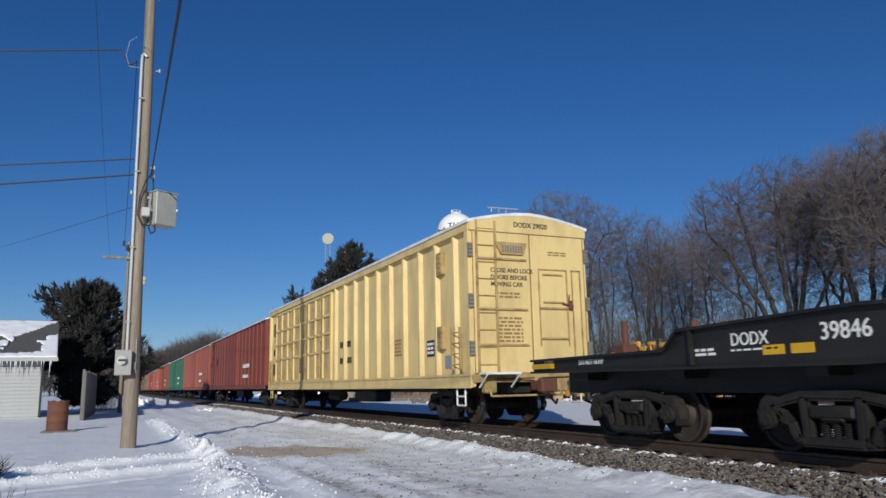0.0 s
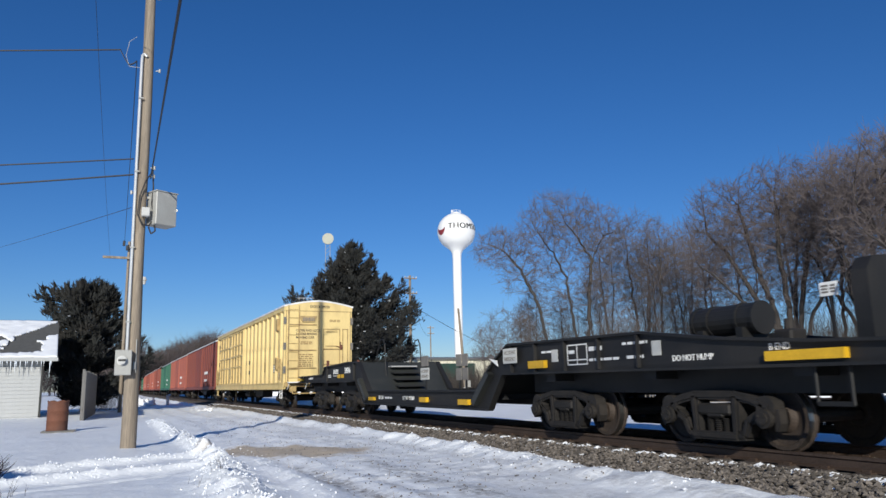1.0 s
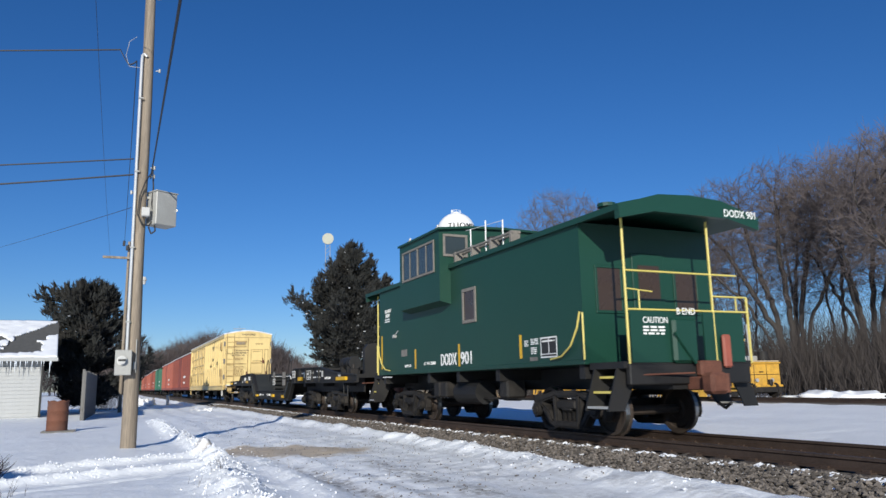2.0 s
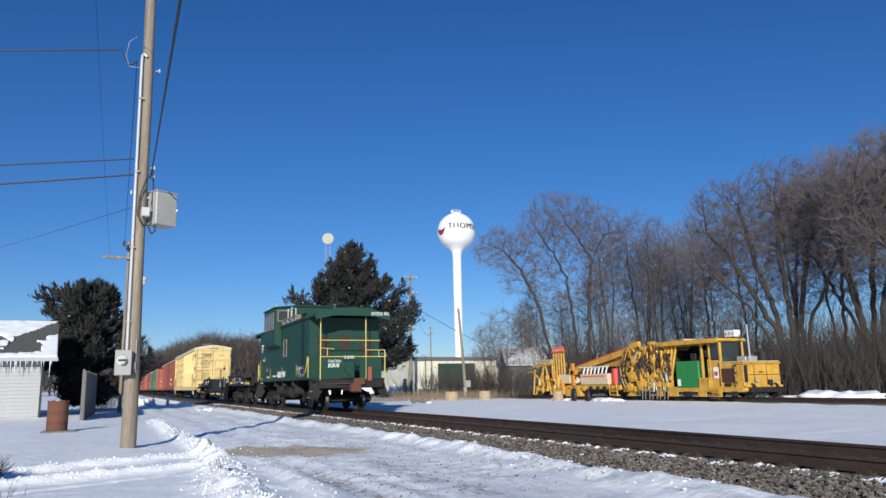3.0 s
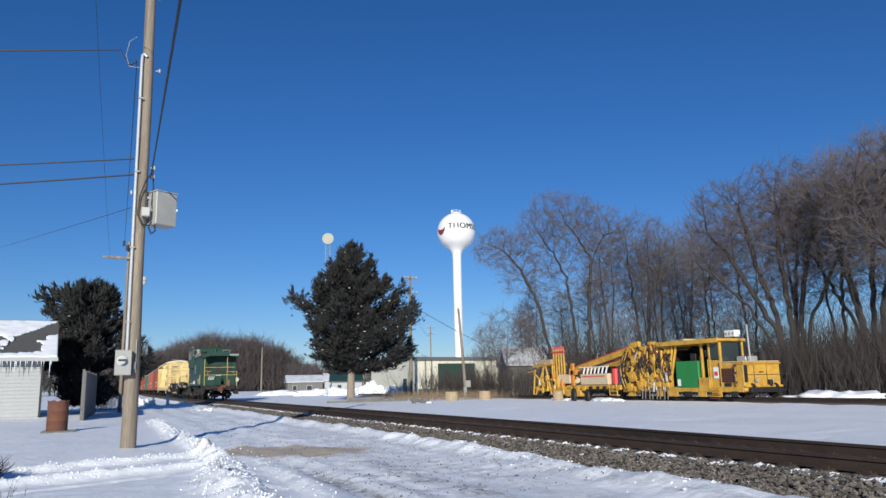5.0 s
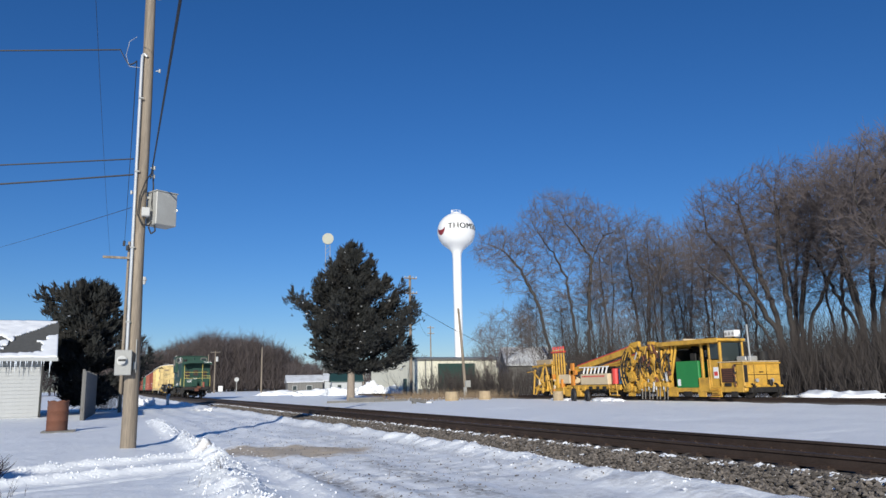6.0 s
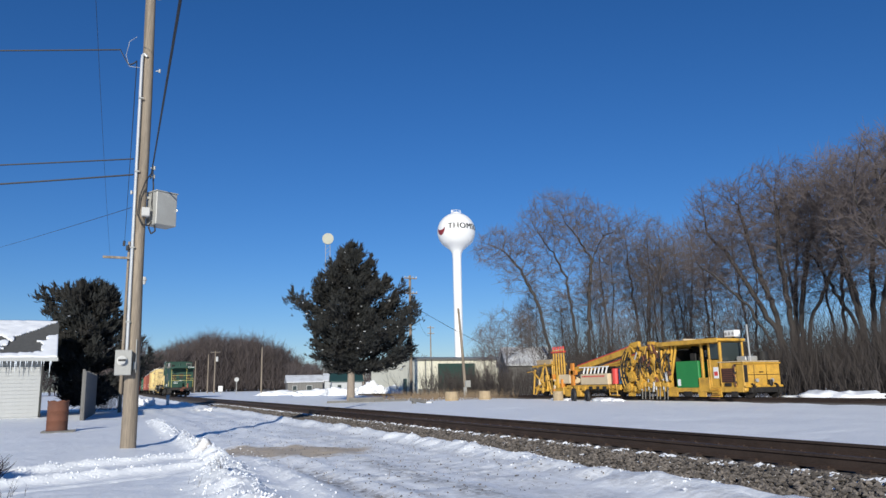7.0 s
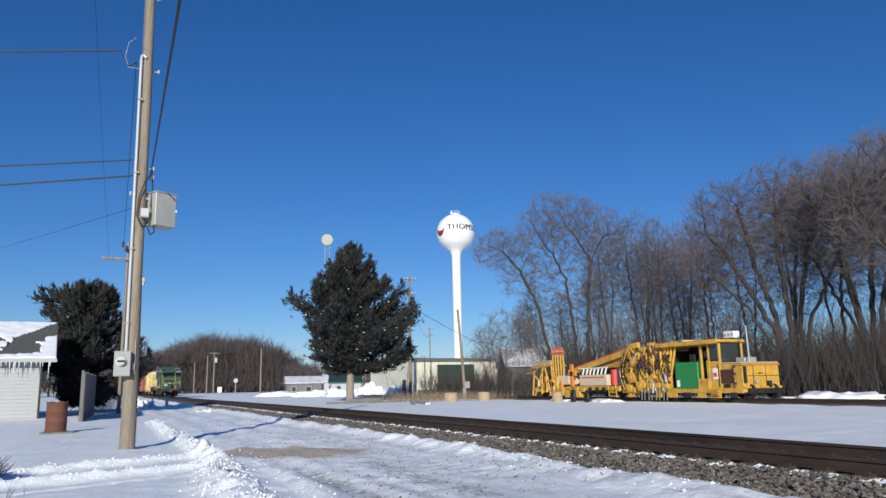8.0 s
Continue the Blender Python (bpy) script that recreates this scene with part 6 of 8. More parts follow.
M_FARWOOD = mat("distant_bare_branches", (0.086, 0.070, 0.068), 0.95, 0, 0.3, 0.2, 0.0, 4)
_left, _low = woods_spots()
far_woods("far_woods", "distant hill of bare brown winter woods", _left, 5, M_FARWOOD)
far_woods("far_woods", "low distant belt of bare trees", _low, 6, M_FARWOOD)


# ---- poles and cables ----
M_PAINTGREY = mat("grey_box_paint", (0.36, 0.36, 0.34), 0.5, 0.1, 0.08, 3, 0.05, 30, dirt=(0.22, 0.21, 0.19), dirt_amount=0.4)
M_CONDUIT = mat("light_metal_conduit", (0.62, 0.62, 0.60), 0.4, 0.5, 0.1, 3, 0.05, 20)
M_CABLE = mat("black_cable", (0.02, 0.02, 0.022), 0.6, 0, 0.1, 3, 0.0, 20)
M_PORCELAIN = mat("grey_porcelain", (0.5, 0.5, 0.48), 0.3)


def cable(name, pts, r, label, sag=0.0, n=16):
    """A hanging wire through pts."""
    line = []
    for a, b in zip(pts, pts[1:]):
        a, b = Vector(a), Vector(b)
        for i in range(n):
            f = i / n
            p = a.lerp(b, f)
            p.z -= sag * 4 * f * (1 - f)
            line.append((p, r))
    line.append((Vector(pts[-1]), r))
    verts, faces = [], []
    for p, rr in line:
        k = len(verts)
        for j in range(5):
            a = 2 * math.pi * j / 5
            verts.append((p.x + rr * math.cos(a) * 0.7, p.y + rr * math.cos(a) * 0.7, p.z + rr * math.sin(a)))
    for i in range(len(line) - 1):
        for j in range(5):
            faces.append((i * 5 + j, i * 5 + (j + 1) % 5, (i + 1) * 5 + (j + 1) % 5, (i + 1) * 5 + j))
    me = bpy.data.meshes.new(name)
    me.from_pydata(verts, [], faces)
    me.materials.append(M_CABLE)
    return tagged(new(name, me), label, "cable")


def near_pole():
    x, y = 0.57, 17.0
    e = empty("utility_pole", pose(x, y, -0.25), "weathered wooden utility pole with meter, conduit and grey boxes", "utility pole")
    line = [(Vector((0.012 * math.sin(i), -0.0 + 0.01 * math.cos(i * 1.7), -0.4 + i * 1.0)) + Vector((-0.004 * i, 0, 0)), 0.160 - 0.0048 * i) for i in range(13)]
    tubes("pole", [line], 18, M_WOOD, e)
    bm = B()
    rod(bm, (-0.13, -0.155, 1.95), (-0.165, -0.13, 8.55), 0.032, n=10)
    c = [(-0.165, -0.13, 8.55), (-0.16, -0.14, 8.64), (-0.12, -0.15, 8.68), (-0.06, -0.15, 8.62)]
    for a, b in zip(c, c[1:]):
        rod(bm, a, b, 0.032, n=8)
    part("conduit", bm, M_CONDUIT, e, "pale metal conduit")
    for z in (2.6, 4.2, 5.9, 7.6):
        bm = B()
        box(bm, -0.19, -0.09, -0.19, -0.14, z, z + 0.03)
        part("strap", bm, M_PAINTGREY, e)
    bm = B()
    box(bm, -0.35, -0.03, -0.34, -0.17, 1.50, 2.02, 0.012)
    meter = part("meter_box", bm, M_PAINTGREY, e, "light grey electric meter box")
    bm = B()
    rod(bm, (-0.22, -0.34, 1.80), (-0.22, -0.38, 1.80), 0.10, n=20)
    rod(bm, (-0.22, -0.38, 1.80), (-0.22, -0.43, 1.80), 0.075, n=20)
    part("meter_dial", bm, M_PORCELAIN, meter)
    bm = B()
    box(bm, -0.29, -0.15, -0.445, -0.43, 1.785, 1.825)
    part("dial_window", bm, M_LETTER_BLACK, meter)
    bm = B()
    rod(bm, (0.06, -0.16, 1.55), (0.05, -0.16, 2.25), 0.012, n=6)
    box(bm, 0.0, 0.06, -0.2, -0.14, 1.62, 1.78, 0.01)
    part("ground_wire", bm, M_PAINTGREY, e)
    bm = B()
    m = Matrix.Translation((0.42, 0.02, 5.12)) @ Matrix.Rotation(radians(28), 4, "Z")
    box(bm, -0.25, 0.25, -0.20, 0.20, -0.37, 0.37, 0.012, m)
    tb = part("equipment_box", bm, M_PAINTGREY, e, "grey steel equipment box on a bracket")
    bm = B()
    box(bm, -0.27, 0.27, -0.215, 0.22, 0.37, 0.395, 0.005, m)
    part("lid", bm, M_PAINTGREY, tb)
    bm = B()
    box(bm, 0.235, 0.26, -0.23, -0.20, -0.02, 0.03, 0.004, m)
    part("latch", bm, M_CONDUIT, tb)
    for z in (4.9, 5.35):
        bm = B()
        box(bm, 0.10, 0.25, -0.03, 0.05, z, z + 0.05)
        part("bracket", bm, M_PAINTGREY, e)
    bm = B()
    box(bm, 0.0, 0.17, -0.29, -0.16, 4.90, 5.10, 0.015)
    part("junction_box", bm, M_PORCELAIN, e)
    bm = B()
    pts = [(0.16, -0.16, 5.9), (0.05, -0.2, 5.7), (-0.05, -0.2, 5.35), (-0.08, -0.2, 4.95), (0.02, -0.2, 4.72), (0.16, -0.16, 4.72), (0.24, -0.12, 4.85), (0.26, -0.12, 5.15)]
    for a, b in zip(pts, pts[1:]):
        rod(bm, a, b, 0.014, n=6)
    pts = [(0.18, -0.1, 6.1), (0.22, -0.1, 5.6), (0.2, -0.14, 5.2), (0.26, -0.1, 4.9), (0.3, -0.1, 4.62), (0.22, -0.1, 4.55), (0.16, -0.1, 4.7)]
    for a, b in zip(pts, pts[1:]):
        rod(bm, a, b, 0.016, n=6)
    part("service_cable", bm, M_CABLE, e)
    for z, s in ((8.35, 1), (5.85, 1), (5.45, -1), (6.05, 1)):
        bm = rod(B(), (s * 0.14, -0.05, z), (s * 0.24, -0.08, z), 0.012, n=6)
        rod(bm, (s * 0.22, -0.08, z - 0.04), (s * 0.22, -0.08, z + 0.04), 0.024, n=10)
        part("insulator", bm, M_PAINTGREY, e)
    bm = B()
    pts = [(-0.15, -0.12, 8.35), (-0.42, -0.1, 8.35), (-0.50, -0.1, 8.6), (-0.44, -0.1, 8.95), (-0.3, -0.1, 9.08)]
    for a, b in zip(pts, pts[1:]):
        rod(bm, a, b, 0.006, n=6)
    part("drip_loop", bm, M_PAINTGREY, e)
    bm = B()
    rod(bm, (0.1, 0, 10.15), (0.75, 0.0, 10.45), 0.03, n=8)
    part("arm", bm, M_PAINTGREY, e)


def far_pole(name, at, h, r, arms, label, lean=(0, 0)):
    e = empty(name, pose(*at), label, "utility pole")
    tubes("pole", [[(Vector((0, 0, -0.4)), r), (Vector((lean[0] * 0.5, lean[1] * 0.5, h / 2)), r * 0.85), (Vector((lean[0], lean[1], h)), r * 0.65)]], 10, M_WOOD, e)
    for z, w, a in arms:
        bm = B()
        d = Vector((math.cos(a), math.sin(a), 0)) * w / 2
        m = Matrix.Translation((lean[0] * z / h, lean[1] * z / h - r, z)) @ Matrix.Rotation(a, 4, "Z")
        box(bm, -w / 2, w / 2, -0.06, 0.06, -0.06, 0.06, 0.0, m)
        arm = part("crossarm", bm, M_WOOD, e)
        for k in (-0.46, -0.2, 0.2, 0.46):
            bm = rod(B(), Vector((lean[0] * z / h, lean[1] * z / h - r, z + 0.06)) + d * 2 * k, Vector((lean[0] * z / h, lean[1] * z / h - r, z + 0.24)) + d * 2 * k, 0.045, n=6)
            part("insulator", bm, M_PORCELAIN, arm)
    return e


near_pole()
p2 = far_pole("utility_pole", (0.98, 45.0, -0.25), 9.6, 0.105, [], "grey utility pole with a one-sided crossarm")
bm = B()
box(bm, -1.35, 0.05, -0.25, -0.13, 8.55, 8.68)
part("crossarm", bm, M_WOOD, p2)
bm = B()
for x, z in ((-0.28, 9.3), (0.12, 9.35), (-0.1, 9.05)):
    box(bm, x - 0.07, x + 0.07, -0.25, -0.12, z, z + 0.3, 0.02)
part("insulator", bm, M_CABLE, p2)
bm = B()
rod(bm, (0.1, -0.1, 7.45), (0.85, -0.3, 7.5), 0.025, n=6)
arm = part("lamp_arm", bm, M_PAINTGREY, p2)
bm = B()
rod(bm, (0.88, -0.3, 7.55), (0.88, -0.3, 7.35), 0.09, 0.16, n=10)
rod(bm, (0.88, -0.3, 7.35), (0.88, -0.3, 7.12), 0.13, 0.07, n=10)
part("lamp_head", bm, M_PORCELAIN, arm)
far_pole("utility_pole", (30.22, 74.1, -0.4), 13.2, 0.19, [(12.85, 1.5, 0.1), (11.2, 1.6, 0.1)], "tall grey utility pole with two crossarms beside the metal building")
far_pole("utility_pole", (60.4, 137.3, -0.5), 13.2, 0.17, [(12.8, 1.6, 0.2), (11.6, 1.6, 0.2)], "distant utility pole with crossarms")
pc = far_pole("utility_pole", (27.7, 55.7, -0.35), 7.6, 0.14, [], "stubby weathered pole leaning over the weeds", (-0.55, 0.1))
bm = B()
box(bm, -0.25, 0.2, -0.42, -0.2, 1.0, 1.55, 0.02)
box(bm, -0.4, -0.15, -0.4, -0.2, 0.1, 1.0, 0.02)
part("meter_box", bm, M_PAINTGREY, pc)
for x, y, h, r, arms, lab in ((26.3, 198.3, 11.0, 0.2, [(10.6, 2.4, 0.1)], "distant utility pole with a crossarm and transformer"), (25.9, 208.4, 10.5, 0.2, [], "distant plain utility pole"),
                              (32.2, 166.9, 10.3, 0.2, [], "distant plain utility pole by the crossing"), (25.9, 238.6, 9.9, 0.2, [], "distant plain utility pole"), (50.3, 150.0, 9.0, 0.15, [], "distant plain utility pole")):
    p = far_pole("utility_pole", (x, y, -0.45), h, r, arms, lab)
    if arms:
        bm = B()
        rod(bm, (0.45, -0.2, 8.3), (0.45, -0.2, 9.5), 0.3, n=12)
        part("transformer", bm, M_PORCELAIN, p)
# wires: service drops to the west, the long cable overhead, the run between the two poles
W0 = Vector((0.57, 17.0, -0.25))
cable("overhead_wire", [(-9.0, 17.0, 6.85), (-0.05, 16.98, 8.50), (0.14, 16.9, 8.14), (0.30, 16.9, 8.25)], 0.017, "black insulated wire running to the pole", 0.02)
cable("overhead_wire", [(-9.0, 17.0, 4.55), (0.35, 16.9, 5.96)], 0.016, "black insulated wire running to the pole", 0.04)
cable("overhead_wire", [(-9.0, 17.0, 4.05), (0.36, 16.9, 5.60)], 0.019, "thick black wire running to the pole", 0.05)
cable("overhead_wire", [(-8.0, 54.0, 9.6), (0.37, 17.0, 4.88)], 0.007, "thin wire slanting up to the pole", 0.05)
cable("overhead_wire", [(0.72, 16.9, 5.55), (0.62, 9.0, 5.72), (0.4, -8.0, 7.2)], 0.022, "thick black cable passing overhead", 0.0)
cable("overhead_wire", [(0.74, 16.9, 5.75), (0.62, 9.1, 5.86), (0.35, -8.0, 7.4)], 0.016, "black cable passing overhead", 0.0)
cable("overhead_wire", [(0.30, 16.9, 8.25), (0.72, 44.9, 9.35)], 0.016, "black wire between two poles", 0.35)
cable("overhead_wire", [(0.0, 44.9, 8.55), (-0.6, 17.0, 9.4), (-0.9, 0.0, 10.6)], 0.008, "thin wire running to the far crossarm", 0.2)
cable("overhead_wire", [(30.3, 74.0, 10.3), (60.4, 137.2, 10.9)], 0.03, "distant wire between poles", 1.6)
cable("overhead_wire", [(30.3, 74.0, 9.5), (47.0, 79.5, 3.6)], 0.03, "service wire to the metal building", 0.3)


# ---- water tower and round sign ----
M_TANKWHITE = mat("white_tank_paint", (0.80, 0.80, 0.79), 0.45, 0, 0.03, 0.3, 0.0, 6, dirt=(0.70, 0.70, 0.68), dirt_amount=0.3, dirt_scale=0.2)


def water_tower():
    e = empty("water_tower", pose(66.5, 136.7, -0.8), "white single-pedestal water tower with black lettering", "water tower")
    R, zc = 4.02, 33.45
    prof = [(0.0, zc + R)]
    for i in range(1, 15):
        a = math.pi * i / 19
        prof.append((R * math.sin(a), zc + R * math.cos(a)))
    prof += [(2.25, zc - 3.25), (1.35, zc - 4.0), (0.98, zc - 4.75), (0.90, zc - 6.0)]
    n = 48

    def lathe(prof, name, mtl):
        bm = B()
        rings = []
        for r, z in prof:
            rings.append([bm.verts.new((r * math.cos(2 * math.pi * k / n), r * math.sin(2 * math.pi * k / n), z)) for k in range(n)] if r > 0 else [bm.verts.new((0, 0, z))])
        for a, b in zip(rings, rings[1:]):
            for k in range(n):
                if len(a) == 1:
                    bm.faces.new((a[0], b[k], b[(k + 1) % n]))
                else:
                    bm.faces.new((a[k], b[k], b[(k + 1) % n], a[(k + 1) % n]))
        bmesh.ops.recalc_face_normals(bm, faces=bm.faces)
        return part(name, bm, mtl, e, smooth=True)

    lathe(prof, "tank", M_TANKWHITE)
    lathe([(0.90, zc - 6.0), (0.88, 4.0), (1.0, 3.0), (1.9, 0.0), (1.9, -0.5)], "pedestal", M_TANKWHITE)
    bm = B()
    rod(bm, (0, 0, zc + R - 0.05), (0, 0, zc + R + 0.15), 0.7, n=16)
    for k in range(10):
        a = 2 * math.pi * k / 10
        b = 2 * math.pi * (k + 1) / 10
        rod(bm, (1.0 * math.cos(a), math.sin(a), zc + R - 0.15), (1.0 * math.cos(a), math.sin(a), zc + R + 0.55), 0.03, n=5)
        rod(bm, (1.0 * math.cos(a), math.sin(a), zc + R + 0.55), (1.0 * math.cos(b), math.sin(b), zc + R + 0.55), 0.03, n=5)
    rod(bm, (-0.9, 0, zc + R + 0.1), (-0.9, 0, zc + R + 0.7), 0.12, n=8)
    part("roof_hatch", bm, M_TANKWHITE, e)
    # letters bent round the tank; they start left of the middle as seen from the track
    cu = bpy.data.curves.new("letters", "FONT")
    cu.body, cu.size, cu.resolution_u, cu.offset, cu.space_character = "THOMSON", 1.0, 3, 0.0, 1.08
    ob = bpy.data.objects.new("letters", cu)
    scene.collection.objects.link(ob)
    me = bpy.data.meshes.new_from_object(ob.evaluated_get(bpy.context.evaluated_depsgraph_get()))
    bpy.data.objects.remove(ob)
    bm = B()
    for k in range(3):
        bm.from_mesh(me)
        for v in bm.verts[-len(me.vertices):] if bm.verts.ensure_lookup_table() is None else ():
            v.co.x += 0.03 * k
            v.co.z += 0.008 * k
    bmesh.ops.subdivide_edges(bm, edges=[ed for ed in bm.edges if ed.calc_length() > 0.25], cuts=3)
    bmesh.ops.triangulate(bm, faces=bm.faces)
    face_to = math.atan2(-136.7, -66.5)
    for v in bm.verts:
        a = face_to + (-1.85 + v.co.x * 1.75) / R
        z = zc + 0.02 + v.co.y * 1.70
        r = math.sqrt(max(0.1, R * R - (z - zc) ** 2)) + 0.03 + v.co.z
        v.co = Vector((r * math.cos(a), r * math.sin(a), z))
    part("lettering", bm, M_LETTER_BLACK, e)
    bm = B()
    ring = []
    for k in range(17):
        t = math.pi * k / 16
        u, w = -3.75 - 1.25 * math.cos(t), 0.45 - 1.55 * math.sin(t)
        ring.append((u, w))
    vs = []
    for u, w in ring:
        a = face_to + u / R
        z = zc + w
        r = math.sqrt(R * R - (z - zc) ** 2) + 0.035
        vs.append(bm.verts.new((r * math.cos(a), r * math.sin(a), z)))
    a = face_to - 3.75 / R
    mid = bm.verts.new(((R + 0.03) * math.cos(a), (R + 0.03) * math.sin(a), zc - 0.1))
    for p, q in zip(vs, vs[1:]):
        bm.faces.new((mid, p, q))
    bm.faces.new((mid, vs[-1], vs[0]))
    part("emblem", bm, mat("dark_red_paint", (0.22, 0.025, 0.03), 0.5), e, "dark red half-round emblem")


water_tower()


def round_sign():
    e = empty("round_sign", pose(38.0, 134.7, -0.6), "pale yellow round sign high on a thin lattice mast", "sign")
    bm = B()
    m = Matrix.Translation((0, 0, 29.5)) @ Matrix.Rotation(radians(-16), 4, "Z") @ Matrix.Rotation(radians(90), 4, "X")
    bmesh.ops.create_cone(bm, cap_ends=True, segments=32, radius1=1.08, radius2=1.08, depth=0.4, matrix=m)
    part("disc", bm, mat("sun_bleached_yellow", (0.36, 0.36, 0.29), 0.6, 0, 0.1, 0.8, 0.0, 6), e)
    bm = B()
    for x in (-0.45, 0.45):
        rod(bm, (x * 1.3, 0, -0.3), (x, 0, 28.4), 0.05, n=6)
    for k in range(36):
        rod(bm, (-0.5, 0, k * 0.78), (0.5, 0, k * 0.78 + 0.78), 0.03, n=4)
    part("mast", bm, M_PAINTGREY, e)


round_sign()


# ---- white shed, barrel and fence in the yard ----
M_SIDING = mat("white_clapboard", (0.39, 0.40, 0.40), 0.6, 0, 0.06, 2, 0.1, 20, dirt=(0.34, 0.35, 0.35), dirt_amount=0.6, dirt_scale=0.7)
M_SHINGLE = mat("dark_shingles", (0.085, 0.085, 0.082), 0.9, 0, 0.3, 5, 0.5, 30)
M_ICE = glass("ice", (0.75, 0.80, 0.85), 0.12)
M_RUST = mat("rusty_drum_steel", (0.135, 0.052, 0.03), 0.85, 0, 0.25, 5, 0.4, 40, dirt=(0.09, 0.05, 0.04), dirt_amount=0.8, dirt_scale=2.5)
M_OLDBOARD = mat("old_grey_boards", (0.16, 0.155, 0.145), 0.9, 0, 0.3, 2, 0.4, 30, stretch=(2, 2, 0.3))
M_CREAM = mat("cream_metal_cladding", (0.66, 0.64, 0.53), 0.55, 0, 0.05, 1, 0.1, 20, dirt=(0.5, 0.48, 0.4), dirt_amount=0.3)
M_DARKGREEN = mat("dark_green_door", (0.02, 0.055, 0.045), 0.5, 0, 0.15, 1, 0.05, 20)
M_GREYROOF = mat("grey_sheet_roof", (0.16, 0.16, 0.155), 0.6, 0.1, 0.2, 1, 0.1, 20)


def snow_sheet(bm, pts_fn, nu, nv, thick, keep, rng):
    """A lumpy blanket of snow on a slope, with ragged holes."""
    vs = {}
    for i in range(nu + 1):
        for j in range(nv + 1):
            p = pts_fn(i / nu, j / nv)
            vs[i, j] = bm.verts.new(p + Vector((0, 0, thick * (0.6 + 0.8 * abs(noise.noise(p * 1.3))))))
    for i in range(nu):
        for j in range(nv):
            if keep((i + 0.5) / nu, (j + 0.5) / nv):
                bm.faces.new((vs[i, j], vs[i + 1, j], vs[i + 1, j + 1], vs[i, j + 1]))
    for v in [v for v in bm.verts if not v.link_faces]:
        bm.verts.remove(v)
    r = bmesh.ops.extrude_face_region(bm, geom=bm.faces[:])
    for v in [g for g in r["geom"] if isinstance(g, bmesh.types.BMVert)]:
        v.co.z -= thick * 0.9
    bmesh.ops.recalc_face_normals(bm, faces=bm.faces)


def shed():
    e = empty("shed", pose(-2.70, 40.85, -0.25, 0, 0, 3.6), "small white clapboard shed with snow and icicles on its roof", "shed")
    D, L, H = 8.6, 9.0, 2.96
    bm = B()
    poly_prism(bm, [(0, -0.2), (0, H), (D / 2, H + 1.85), (D, H), (D, -0.2)], "x", -L, 0)
    part("wall", bm, M_SIDING, e)
    board = None
    for k in range(17):
        bm = B() if board is None else None
        if board is None:
            poly_prism(bm, [(-0.035, 0.0), (-0.012, 0.17), (0.0, 0.17), (0.0, 0.0)], "x", -L, 0)
            board = part("clapboard", bm, M_SIDING, e)
            o = board
        else:
            o = new("clapboard", board.data)
            o.parent = e
        o.location = (0, 0, 0.05 + k * 0.175)
    # black strip paints the shade on the end wall, seen nearly edge-on
    bm = B()
    box(bm, 0.0, 0.10, -0.05, 0.10, -0.1, H, 0.01)
    part("corner_board", bm, M_LETTER_BLACK, e, "black strip for the shaded edge of the end wall")
    bm = B()
    ov = 0.62
    s = 1.85 / (D / 2)
    for sg in (0, 1):
        a = [(-ov, H - ov * s), (D / 2, H + 1.85), (D / 2, H + 1.97), (-ov, H - ov * s + 0.12)]
        if sg:
            a = [(D - q, z) for q, z in a]
        poly_prism(bm, a, "x", -L - 0.3, 0.66)
    roof = part("roof", bm, M_SHINGLE, e, "dark shingle roof partly bare")
    bm = B()
    box(bm, -L - 0.3, 0.68, -ov - 0.03, -ov + 0.02, H - ov * s - 0.04, H - ov * s + 0.13)
    part("fascia", bm, M_SIDING, roof)
    bm = B()
    rng = random.Random(3)

    def at(u, v):
        return Vector((-L - 0.3 + (L + 0.94) * u, -ov + (D / 2 + ov) * v, H - ov * s + 0.13 + (D / 2 + ov) * s * v))

    def keep(u, v):
        n1 = noise.noise(Vector((u * 9, v * 4, 1.5))) + 0.45 * noise.noise(Vector((u * 34, v * 15, 4.5)))
        bare = 0.81 + 0.03 * n1 < u < 0.905 + 0.15 * v + 0.02 * n1 and 0.10 + 0.08 * n1 < v < 0.98 - (1 - u) * 2.2 + 0.06 * n1
        bare2 = 0.62 < u < 0.83 and 0.08 < v < 0.56 + 0.25 * n1 and n1 > -0.16
        return not (bare or bare2) or (n1 > 0.38 and v < 0.6)

    snow_sheet(bm, at, 220, 70, 0.09, keep, rng)
    part("roof_snow", bm, M_LUMP, e, "melting snow on the roof", smooth=True)
    for k in range(64):
        x = -L + 0.2 + (L + 0.3) * (k + rng.random()) / 64
        h = rng.uniform(0.1, 0.55) * (1.7 if rng.random() < 0.12 else 1)
        part("icicle", rod(B(), (x, -ov, H - ov * s + 0.02), (x + rng.gauss(0, 0.01), -ov, H - ov * s - h), 0.028, 0.003, n=6), M_ICE, roof)


shed()


